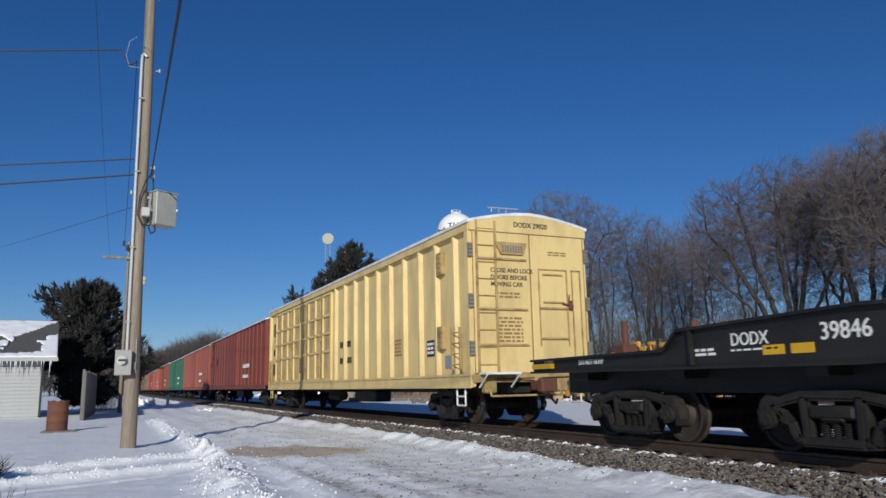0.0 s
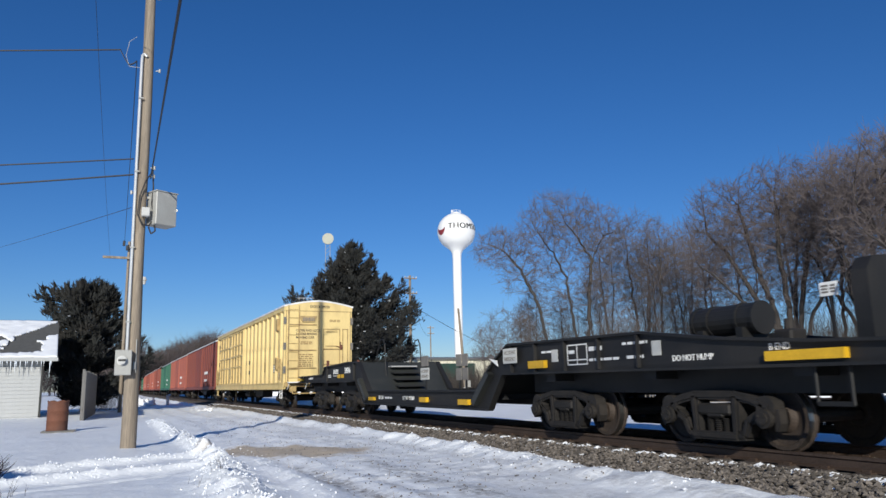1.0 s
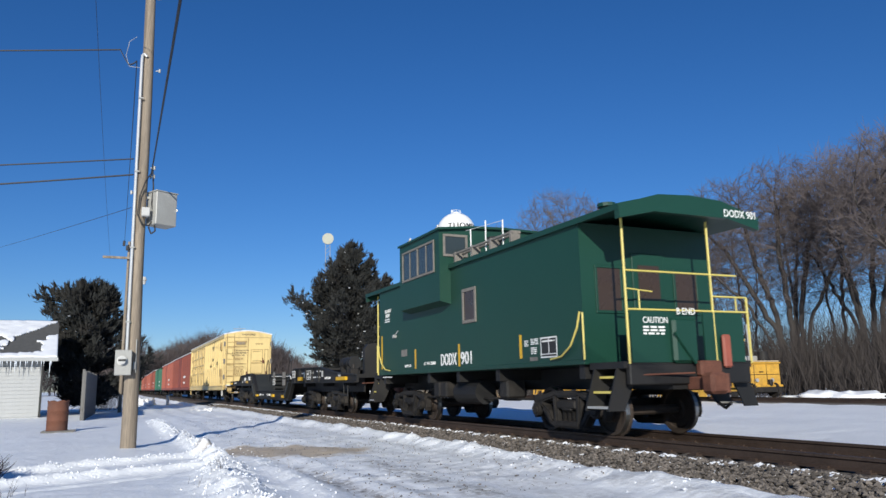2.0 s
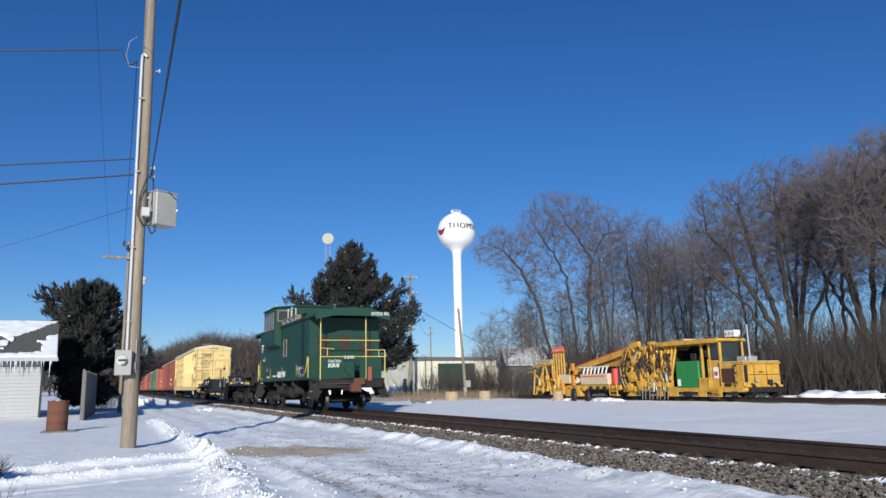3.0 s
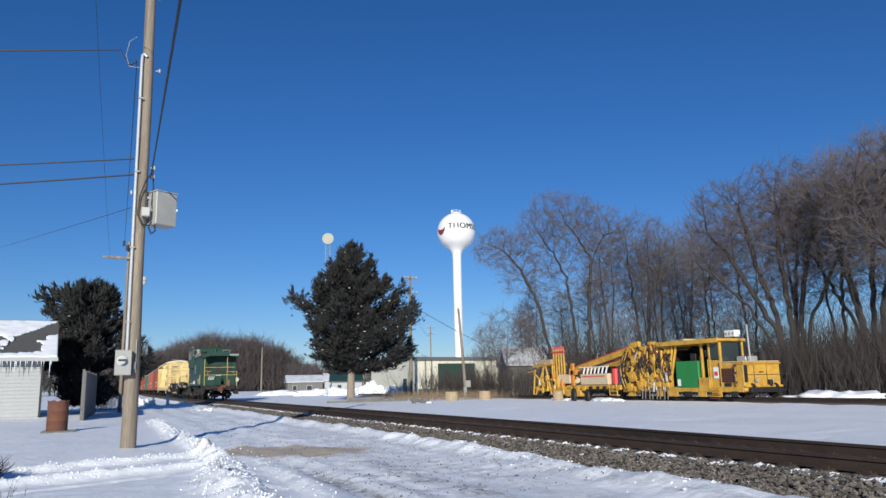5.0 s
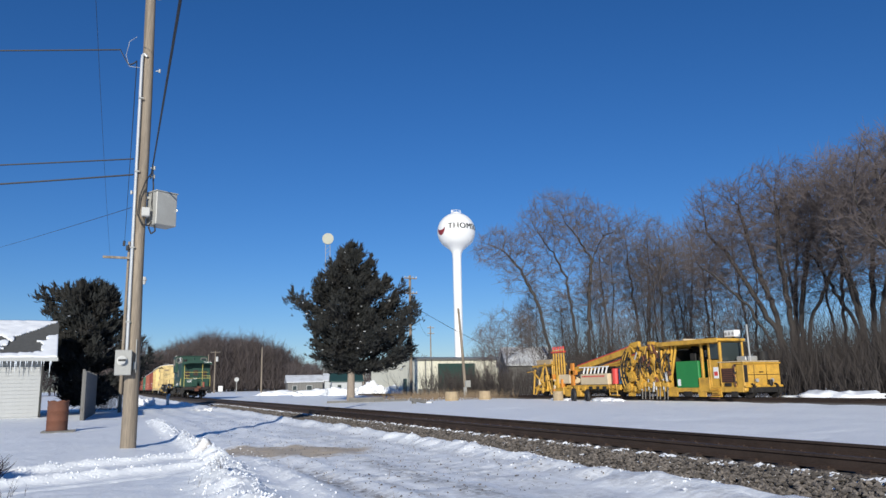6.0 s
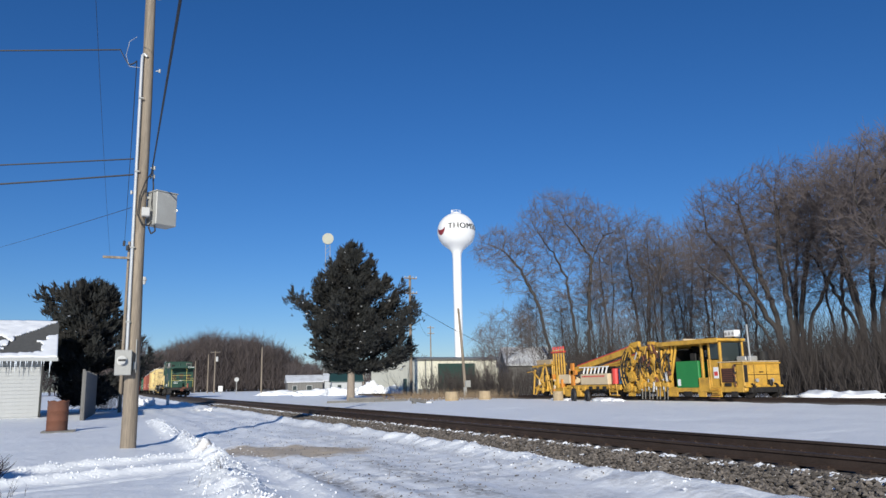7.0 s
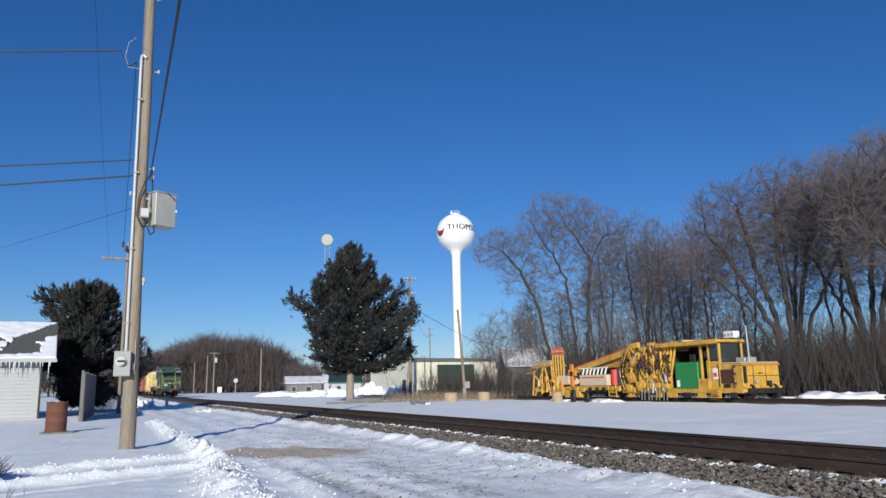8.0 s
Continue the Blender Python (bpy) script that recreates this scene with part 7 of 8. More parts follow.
def barrel():
    e = empty("steel_drum", pose(-1.15, 25.4, -0.25), "rusty brown steel drum standing on scrap boards", "barrel")
    R = 0.29
    prof = [(0.0, 0.04), (R, 0.04), (R + 0.012, 0.06), (R, 0.08), (R, 0.31), (R + 0.014, 0.33), (R, 0.35), (R, 0.60), (R + 0.014, 0.62), (R, 0.64), (R, 0.88), (R + 0.012, 0.90), (R, 0.92), (R - 0.02, 0.92), (R - 0.02, 0.10), (0.0, 0.10)]
    bm = B()
    n = 32
    rings = []
    for r, z in prof:
        rings.append([bm.verts.new((r * math.cos(2 * math.pi * k / n), r * math.sin(2 * math.pi * k / n), z + (0.02 * math.sin(k * 1.3) if 0.7 < z else 0))) for k in range(n)])
    for a, b in zip(rings, rings[1:]):
        for k in range(n):
            bm.faces.new((a[k], a[(k + 1) % n], b[(k + 1) % n], b[k]))
    bmesh.ops.recalc_face_normals(bm, faces=bm.faces)
    part("drum", bm, M_RUST, e, smooth=True)
    bm = B()
    box(bm, -0.45, 0.42, -0.42, -0.22, -0.04, 0.05, 0.01, Matrix.Rotation(0.15, 4, "Z"))
    box(bm, -0.40, 0.50, 0.05, 0.25, -0.04, 0.05, 0.01, Matrix.Rotation(-0.1, 4, "Z"))
    part("board", bm, M_OLDBOARD, e)


barrel()


def fence_panel():
    a, b = Vector((-0.62, 34.6, -0.25)), Vector((-0.25, 44.5, -0.25))
    e = empty("board_fence", pose(*a, 0, 0, math.degrees(math.atan2(b.y - a.y, b.x - a.x))), "old grey board fence section seen end-on", "fence")
    L = (b - a).length
    board = None
    n = 52
    for i in range(n):
        if board is None:
            board = part("board", box(B(), 0, L / n - 0.012, -0.02, 0.02, -0.05, 2.02, 0.006), M_OLDBOARD, e)
            o = board
        else:
            o = new("board", board.data)
            o.parent = e
        o.location = (i * L / n, 0, 0.03 * math.sin(i * 2.1))
    for z in (0.4, 1.6):
        part("rail", box(B(), 0, L, 0.02, 0.07, z, z + 0.09), M_OLDBOARD, e)
    for k in (0.0, 0.33, 0.66, 0.97):
        part("post", box(B(), k * L, k * L + 0.1, 0.02, 0.13, -0.3, 2.1, 0.01), M_OLDBOARD, e)


fence_panel()


def tuft(name, at, n, h, label, material, seed, spread=0.2):
    rng = random.Random(seed)
    lines = []
    for _ in range(n):
        p = Vector((rng.gauss(0, spread), rng.gauss(0, spread), -0.05))
        d = Vector((rng.gauss(0, 0.5), rng.gauss(0, 0.5), 1)).normalized()
        q = p + d * h * rng.uniform(0.4, 0.7)
        r = q + (d + Vector((rng.gauss(0, 0.6), rng.gauss(0, 0.6), rng.gauss(0, 0.3)))).normalized() * h * rng.uniform(0.2, 0.5)
        lines.append([(p, 0.007), (q, 0.006), (r, 0.003)])
    o = tubes(name, lines, 4, material)
    o.location = at
    return tagged(o, label, "shrub")


tuft("shrub", (-1.62, 12.1, -0.25), 1900, 0.44, "dense dark leafless shrub in the snow", mat("dark_purple_twigs", (0.03, 0.024, 0.03), 0.9), 5, 0.13)
tuft("shrub", (0.3, 52.0, -0.3), 200, 1.6, "leafless hedge bush beyond the fence", M_TWIG, 6, 0.7)


def heap(name, at, size, label, seed):
    """A lumpy pile of ploughed snow."""
    bm = B()
    bmesh.ops.create_icosphere(bm, subdivisions=4, radius=1)
    for v in bm.verts:
        n = 1 + 0.48 * noise.fractal(v.co * 2.4 + Vector((seed, 0, 0)), 1.0, 2.0, 4)
        v.co = Vector((v.co.x * size[0] * n, v.co.y * size[1] * n, max(-0.1, v.co.z) * size[2] * 0.82 * n))
    o = part(name, bm, M_LUMP, None, smooth=True)
    o.location = at
    return tagged(o, label, "snow pile", "snow piles")


for i, (x, y, sx, sy, sz) in enumerate(((2.9, 62.0, 1.0, 2.2, 0.75), (33.0, 84.5, 2.6, 1.5, 1.35), (30.0, 86.0, 2.0, 1.3, 1.7), (27.6, 90.0, 2.4, 1.4, 1.2), (25.5, 95.0, 2.6, 1.4, 1.0),
                                        (36.0, 84.0, 2.2, 1.2, 0.9), (24.0, 110.0, 3.5, 1.6, 0.8), (31.8, 24.5, 1.6, 2.2, 0.55), (32.0, 20.5, 1.2, 1.6, 0.16), (31.6, 17.0, 1.0, 1.3, 0.12), (26.7, 35.5, 0.7, 1.3, 0.22), (26.3, 39.5, 0.5, 1.0, 0.2), (5.6, 45.0, 0.7, 2.6, 0.25))):
    heap("snow_pile", (x, y, ground_z(x, y) - 0.03), (sx, sy, sz), "lumpy heap of ploughed white snow", 10 + i)


# ---- buildings beyond the tracks ----
def metal_building():
    ang = math.atan2(78.9 - 78.4, 50.5 - 32.85)
    e = empty("metal_building", pose(32.85, 78.4, -0.45, 0, 0, math.degrees(ang)), "low cream metal building with a dark green roll-up door", "building")
    L, D, H = 18.5, 15.0, 4.25
    bm = B()
    poly_prism(bm, [(0, -0.2), (0, H), (D / 2, H + 0.4), (D, H), (D, -0.2)], "x", 0, L)
    part("wall", bm, M_CREAM, e)
    bm = B()
    for sg in (0, 1):
        pr = [(-0.35, H - 0.06), (D / 2, H + 0.42), (D / 2, H + 0.54), (-0.35, H + 0.08)]
        if sg:
            pr = [(D - q, z) for q, z in pr]
        poly_prism(bm, pr, "x", -0.3, L + 0.3)
    part("roof", bm, M_GREYROOF, e)
    rib = None
    for i in range(46):
        x = 0.2 + i * 0.4
        if 2.3 < x < 7.6:
            continue
        if rib is None:
            rib = part("cladding_rib", box(B(), -0.03, 0.03, -0.03, 0.0, 0.9, H - 0.1), M_CREAM, e)
            o = rib
        else:
            o = new("cladding_rib", rib.data)
            o.parent = e
        o.location = (x, 0, 0)
    bm = B()
    box(bm, -0.02, L, -0.04, 0.0, -0.2, 0.9)
    part("plinth", bm, M_GREYROOF, e)
    bm = B()
    box(bm, 2.5, 7.4, -0.06, -0.01, -0.1, 3.75)
    for k in range(7):
        box(bm, 2.5, 7.4, -0.08, -0.06, 0.2 + k * 0.52, 0.24 + k * 0.52)
    d = part("roll_up_door", bm, M_DARKGREEN, e)
    bm = B()
    for x0, x1, z0, z1 in ((2.35, 2.5, -0.1, 3.9), (7.4, 7.55, -0.1, 3.9), (2.5, 7.4, 3.75, 3.9)):
        box(bm, x0, x1, -0.1, 0.0, z0, z1)
    part("door_frame", bm, M_CREAM, d)
    for x in (0.9, 1.7):
        part("downpipe", rod(B(), (x, -0.1, 0), (x, -0.1, H), 0.07, n=8), M_GREYROOF, e)
    bm = B()
    box(bm, -0.05, 0.0, 3.2, 4.2, -0.1, 2.1)
    part("side_door", bm, M_DARKGREEN, e)


metal_building()


def small_house(name, at, rz, w, d, h, rise, wall, roof, label, windows):
    e = empty(name, pose(*at, 0, 0, rz), label, "building")
    bm = B()
    poly_prism(bm, [(0, -0.3), (0, h), (d / 2, h + rise), (d, h), (d, -0.3)], "x", 0, w)
    part("wall", bm, wall, e)
    bm = B()
    for sg in (0, 1):
        pr = [(-0.3, h - 0.3 * rise / (d / 2)), (d / 2, h + rise), (d / 2, h + rise + 0.12), (-0.3, h - 0.3 * rise / (d / 2) + 0.12)]
        if sg:
            pr = [(d - q, z) for q, z in pr]
        poly_prism(bm, pr, "x", -0.25, w + 0.25)
    part("roof", bm, roof, e)
    for x0, x1, z0, z1 in windows:
        bm = B()
        frame_bm(bm, 0.0, x0, x1, z0, z1, 0.08, 0.04, "end")
        win = part("window", bm, M_SIDING, e)
        part("pane", box(B(), x0 + 0.07, x1 - 0.07, -0.015, 0.0, z0 + 0.07, z1 - 0.07), M_GLASS, win)
    return e


M_SNOWROOF = mat("snow_on_roof", (0.66, 0.68, 0.71), 0.7, 0, 0.1, 1, 0.3, 10, dirt=(0.35, 0.34, 0.33), dirt_amount=0.6, dirt_scale=0.8)
small_house("shed", (32.0, 110.5, -0.5), -14, 4.6, 6, 2.2, 1.2, M_SIDING, M_DARKGREEN, "distant white shed with a dark green roof", [(0.8, 1.5, 0.8, 1.7)])
small_house("house", (35.2, 126.0, -0.5), -14, 2.6, 6, 2.5, 1.1, M_SIDING, M_SNOWROOF, "distant small white house with a snowy roof", [(0.8, 1.6, 0.9, 1.8)])
small_house("house", (29.2, 128.0, -0.5), -10, 6.0, 7, 2.3, 1.1, M_OLDBOARD, M_SNOWROOF, "distant grey house with a snowy roof and dark windows", [(0.8, 1.6, 0.8, 1.7), (3.2, 4.2, 0.8, 1.7)])
small_house("shed", (35.8, 62.8, -0.5), -20, 4.4, 6.0, 3.2, 1.7, M_OLDBOARD, M_SNOWROOF, "old grey shed with a snow-covered roof behind the brush", [])
small_house("house", (48.5, 34.5, -0.6), -50, 7.0, 6.0, 2.4, 1.5, M_SIDING, M_SNOWROOF, "white house half hidden behind the trees", [(1.0, 1.9, 0.9, 1.9), (4.0, 4.9, 0.9, 1.9)])


# ---- crossing sign, bench, posts and scrap by the track ----
e = empty("crossing_sign", pose(23.8, 148.1, -0.45), "small round warning sign on a thin post far along the track", "sign")
part("post", rod(B(), (0, 0, -0.2), (0, 0, 3.0), 0.06, n=8), M_PAINTGREY, e)
bm = B()
bmesh.ops.create_cone(bm, cap_ends=True, segments=24, radius1=0.42, radius2=0.42, depth=0.05, matrix=Matrix.Translation((0, -0.08, 3.05)) @ Matrix.Rotation(radians(90), 4, "X"))
part("disc", bm, M_PORCELAIN, e)
e = empty("signal_box", pose(26.0, 185.0, -0.45), "white equipment cabinet on a post far along the track", "cabinet")
part("cabinet", box(B(), -0.5, 0.5, -0.3, 0.3, 0.7, 2.0, 0.03), M_WHITE, e)
part("post", rod(B(), (0, 0, -0.2), (0, 0, 0.8), 0.1, n=8), M_PAINTGREY, e)
e = empty("guard_rail", pose(25.0, 128.0, -0.45), "low dark timber guard rail in the snow", "barrier")
for x in (0.0, 1.8, 3.6, 5.2):
    part("post", box(B(), x, x + 0.2, -0.1, 0.1, -0.2, 0.9), M_OLDBOARD, e)
part("rail", box(B(), -0.2, 5.6, -0.16, -0.1, 0.45, 0.75, 0.01), M_OLDBOARD, e)
e = empty("marker_post", pose(4.75, 61.8, -0.25), "short white marker post beside the track", "post")
part("post", box(B(), -0.11, 0.11, -0.11, 0.11, -0.2, 0.72, 0.02), M_SIGN, e)
part("cap", box(B(), -0.13, 0.13, -0.13, 0.13, 0.72, 0.78, 0.02), M_SIGN, e)
M_STUMP = mat("cut_wood", (0.38, 0.29, 0.18), 0.85, 0, 0.25, 4, 0.4, 30)
for x, y, r, h in ((22.1, 46.7, 0.48, 0.62), (24.1, 45.6, 0.42, 0.58), (25.4, 38.5, 0.33, 0.55)):
    bm = rod(B(), (0, 0, -0.1), (0, 0, h), r, r * 0.92, n=14)
    for v in bm.verts:
        v.co.x *= 1 + 0.08 * math.sin(7 * v.co.y)
    o = part("wood_stump", bm, M_STUMP, None)
    o.location = (x, y, ground_z(x, y))
    tagged(o, "short sawn wooden stump standing in the snow", "stump", "stumps beyond the track")
e = empty("tie_pile", pose(16.6, 49.5, -0.26, 0, 0, -12), "low stack of old dark ties below the cedar", "timber")
for i, (x, y, z, a) in enumerate(((0, 0, 0.0, 0), (0.1, 0.3, 0.0, 3), (-1.3, 0.2, 0.0, -6), (0.2, 0.1, 0.2, -3), (1.9, -0.1, 0.0, 12))):
    part("tie", box(B(), -1.2, 1.2, -0.11, 0.11, 0, 0.2, 0.01, pose(x, y, z, 0, 0, a)), M_OLDBOARD, e)
e = empty("scrap_timber", pose(17.9, 42.3, -0.26, 0, 0, 20), "broken dark timber with snow on it", "timber")
part("timber", box(B(), -0.9, 0.9, -0.1, 0.1, 0.10, 0.28, 0.02, pose(0, 0, 0, 0, 8, 0)), M_OLDBOARD, e)
part("leg", box(B(), -0.7, -0.5, -0.12, 0.12, -0.1, 0.3, 0.02), M_OLDBOARD, e)
part("snow_cap", box(B(), 0.35, 0.8, -0.16, 0.16, 0.0, 0.16, 0.05), M_LUMP, e)
for x, y, r in ((25.5, 37.0, 0.35), (25.9, 36.2, 0.3)):
    bm = B()
    n, k = 24, 10
    vs = [[bm.verts.new(((r + 0.1 * math.cos(b * 6.283 / k)) * math.cos(a * 6.283 / n), 0.1 * math.sin(b * 6.283 / k), r * 0.9 + (r + 0.1 * math.cos(b * 6.283 / k)) * math.sin(a * 6.283 / n))) for b in range(k)] for a in range(n)]
    for a in range(n):
        for b in range(k):
            bm.faces.new((vs[a][b], vs[(a + 1) % n][b], vs[(a + 1) % n][(b + 1) % k], vs[a][(b + 1) % k]))
    o = part("old_tyre", bm, M_CABLE, None, smooth=True)
    o.location = (x, y, ground_z(x, y))
    o.rotation_euler = (0, 0, 1.2)
    tagged(o, "worn black tyre standing in the snow", "tyre", "tyres by the side track")


# ---- yellow track machine on the side track ----
M_MACHINE = mat("machine_yellow", (0.58, 0.325, 0.045), 0.6, 0, 0.22, 2, 0.15, 25, dirt=(0.20, 0.11, 0.035), dirt_amount=0.6, dirt_scale=3.0)
M_MGREEN = mat("bright_green_cover", (0.02, 0.20, 0.05), 0.5, 0, 0.1, 2, 0.05, 25)
M_ORANGE = mat("orange_paint", (0.58, 0.22, 0.035), 0.5, 0, 0.1, 3, 0.05, 25)
M_CREAMPAINT = mat("cream_panel_paint", (0.62, 0.50, 0.33), 0.55, 0, 0.15, 3, 0.05, 25)
M_BLUE = mat("blue_drum_paint", (0.06, 0.22, 0.38), 0.5)


def track_machine():
    """y grows away from the engine end; the near side is at x = -1.2."""
    e = empty("track_tamper", pose(28.8, 0, 0), "yellow railway tamping machine with green cover and open cab", "track machine")
    X0, X1 = -1.2, 1.2

    def P(name, bm, m, label="", parent=None):
        if name not in ("wheel", "axle"):
            for v in bm.verts:
                if v.co.y < 30.5:
                    v.co.y += (30.5 - v.co.y) * 0.117
        return part(name, bm, m, parent or e, label)

    def bx(x0, x1, y0, y1, z0, z1, bv=0.02):
        return box(B(), x0, x1, y0, y1, z0, z1, bv)

    hood = P("engine_hood", bx(X0, X1, 25.38, 25.95, 0.30, 1.62, 0.06), M_MACHINE)
    P("hood_lip", bx(X0 - 0.03, X1 + 0.03, 25.33, 26.0, 1.60, 1.68), M_MACHINE, "", hood)
    P("bumper", bx(X0 + 0.2, X1 - 0.2, 25.15, 25.4, 0.25, 0.5), M_STEEL, "", hood)
    # flat dark plate imitates the shade in a hollow of the hood
    P("recess", bx(X0 + 0.02, X0 + 0.22, 25.366, 25.40, 0.75, 1.55, 0), M_STEEL, "", hood)
    P("end_panel", bx(X0 + 0.35, X1 - 0.15, 25.36, 25.40, 1.2, 1.5, 0.01), M_MACHINE, "", hood)
    P("hook", bx(0.3, 0.5, 25.2, 25.4, 0.55, 0.85, 0.03), M_STEEL, "", hood)
    body = P("radiator_body", bx(X0 + 0.02, X1, 25.96, 27.2, 0.35, 1.72, 0.04), M_MACHINE)
    P("grille", bx(X0 - 0.01, X0 + 0.03, 26.05, 26.95, 0.75, 1.42, 0), M_RUSTBROWN, "rust-brown radiator grille", body)
    for k in range(7):
        P("slat", bx(X0 - 0.025, X0 - 0.008, 26.05, 26.95, 0.79 + k * 0.09, 0.82 + k * 0.09, 0), M_STEEL, "", body)
    P("deck_top", bx(X0 - 0.02, X1, 25.4, 27.2, 1.70, 1.75), M_CREAMPAINT, "", body)
    # cab
    for y in (26.95, 27.75, 28.35):
        P("cab_post", bx(X0, X0 + 0.12, y, y + 0.14, 0.4, 2.75), M_MACHINE)
        P("cab_post", bx(0.28, 0.40, y, y + 0.14, 0.4, 2.75), M_MACHINE)
    door = P("cab_door", bx(X0 + 0.02, X0 + 0.08, 27.08, 27.76, 0.45, 1.85), M_MACHINE)
    P("notice", bx(X0 - 0.005, X0 + 0.02, 27.2, 27.55, 0.95, 1.5, 0), M_WHITE, "", door)
    P("cab_window", bx(X0 + 0.03, X0 + 0.06, 27.1, 27.74, 1.9, 2.66, 0), M_GLASS)
    P("cab_window", bx(X0 + 0.14, 0.28, 27.0, 27.03, 1.8, 2.7, 0), M_GLASS)
    P("seat", bx(-0.6, 0.2, 28.4, 29.0, 1.5, 2.2, 0.08), M_STEEL)
    P("control_desk", bx(-0.9, 0.9, 29.2, 29.7, 1.2, 2.3, 0.05), M_STEEL)
    P("screen", bx(-0.75, -0.3, 28.6, 28.65, 2.05, 2.4, 0.02), M_GALV)
    P("back_wall", bx(0.40, 0.46, 28.5, 31.2, 0.6, 2.7, 0), M_STEEL)
    P("canopy", bx(X0 - 0.25, 0.45, 26.8, 31.6, 2.76, 2.90, 0.04), M_MACHINE)
    P("canopy_edge", bx(X0 - 0.28, X0 - 0.22, 26.8, 31.6, 2.70, 2.92, 0.01), M_MACHINE)
    lampbox = P("lamp_bar", bx(X0 + 0.9, X0 + 1.3, 26.75, 27.55, 2.98, 3.32, 0.03), M_WHITE, "white work-lamp housing")
    for k in range(3):
        P("lamp", rod(B(), (X0 + 0.88, 26.88 + k * 0.26, 3.15), (X0 + 0.92, 26.88 + k * 0.26, 3.15), 0.08, n=12), M_GALV, "", lampbox)
    P("lamp_stay", rod(B(), (X0 + 1.1, 27.1, 2.88), (X0 + 1.1, 27.1, 3.0), 0.05), M_STEEL, "", lampbox)
    P("mast", rod(B(), (X0 + 0.7, 25.6, 1.6), (X0 + 0.7, 25.65, 3.5), 0.045), M_GALV)
    P("exhaust", rod(B(), (0.5, 25.75, 1.6), (0.5, 25.75, 2.2), 0.25, n=14), M_STEEL)
    P("air_filter", bx(-0.4, 0.4, 26.0, 26.7, 1.75, 2.0, 0.05), M_GALV)
    cover = P("green_cover", bx(X0 - 0.05, X0 + 0.9, 28.65, 30.5, 0.50, 1.86, 0.03), M_MGREEN, "bright green sheet-metal cover")
    P("paper", bx(X0 - 0.057, X0 - 0.05, 30.15, 30.4, 0.6, 0.95, 0), M_WHITE, "", cover)
    P("side_box", bx(X0 - 0.05, X0 + 0.4, 27.85, 28.75, 0.3, 1.0), M_MACHINE)
    P("step", bx(X0 - 0.15, X0 + 0.1, 27.1, 27.8, 0.05, 0.1), M_MACHINE)
    P("step", bx(X0 - 0.15, X0 + 0.1, 27.1, 27.8, 0.35, 0.4), M_MACHINE)
    for x in (X0 - 0.02, X1 - 0.18):
        P("frame_beam", bx(x, x + 0.2, 25.5, 35.0, 0.28, 0.55, 0.02), M_MACHINE)
    # tamping heads: columns, cylinders and hoses
    rng = random.Random(9)
    for y in (31.1, 31.7, 32.3, 32.9):
        col = P("tamping_head", bx(X0 - 0.05, X0 + 0.35, y, y + 0.24, 0.45, 2.65 + 0.1 * rng.random(), 0.03), M_MACHINE)
        P("cylinder", rod(B(), (X0 - 0.12, y + 0.34, 1.0), (X0 - 0.12, y + 0.34, 2.5), 0.07, n=10), M_MACHINE, "", col)
        P("piston", rod(B(), (X0 - 0.12, y + 0.34, 0.4), (X0 - 0.12, y + 0.34, 1.0), 0.04, n=8), M_CONDUIT, "", col)
        P("arm", bx(X0 - 0.16, X0, y - 0.05, y + 0.45, 0.55, 0.85, 0.04), M_MACHINE, "", col)
        for t in (0.05, 0.3):
            P("tine", rod(B(), (X0 - 0.1, y + t, 0.55), (X0 - 0.1, y + t + 0.05, -0.1), 0.03, n=6), M_TRIM, "", col)
    for k in range(26):
        y0 = rng.uniform(30.8, 34.4)
        z0 = rng.uniform(1.9, 2.75)
        dy, dz = rng.gauss(0, 0.3), rng.uniform(0.5, 1.5)
        bow = rng.gauss(0, 0.22)
        line = []
        for i in range(9):
            f = i / 8
            line.append((Vector((X0 - 0.12 - 0.1 * math.sin(f * 3.14), y0 + dy * f + bow * math.sin(f * 3.14), z0 - dz * f)), 0.026))
        tubes("hose", [line], 6, M_CABLE, e)
    for k in range(9):
        y0 = 31.0 + k * 0.42
        P("bracket", bx(X0 - 0.08, X0 + 0.2, y0, y0 + rng.uniform(0.12, 0.3), 0.7 + rng.random() * 1.4, 1.0 + rng.random() * 1.6 + 0.35, 0.03), M_MACHINE)
        P("valve", rod(B(), (X0 - 0.14, y0 + 0.2, 0.9 + rng.random()), (X0 + 0.1, y0 + 0.2, 0.9 + rng.random()), 0.09, n=10), M_STEEL if k % 2 else M_MACHINE)
    for k in range(8):
        y0 = 25.9 + k * 1.15
        P("skirt_plate", bx(X0 - 0.03, X0 + 0.02, y0, y0 + rng.uniform(0.4, 0.9), 0.05, 0.32, 0.01), M_MACHINE if k % 3 else M_STEEL)
    P("cross_beam", bx(X0, X1, 31.0, 33.4, 2.6, 2.8, 0.03), M_MACHINE)
    # goose-neck and lifting unit
    neck = [(33.5, 2.95), (34.1, 2.9), (34.5, 2.4), (34.6, 1.5), (34.3, 0.7), (34.1, 0.3)]
    for x in (X0, X1 - 0.2):
        bm = B()
        for (y0, z0), (y1, z1) in zip(neck, neck[1:]):
            d = Vector((0, y1 - y0, z1 - z0))
            box(bm, -0.1, 0.1, -d.length / 2 - 0.06, d.length / 2 + 0.06, -0.16, 0.16, 0.02, Matrix.Translation((x + 0.1, (y0 + y1) / 2, (z0 + z1) / 2)) @ Matrix.Rotation(math.atan2(d.z, d.y), 4, "X"))
        P("goose_neck", bm, M_MACHINE)
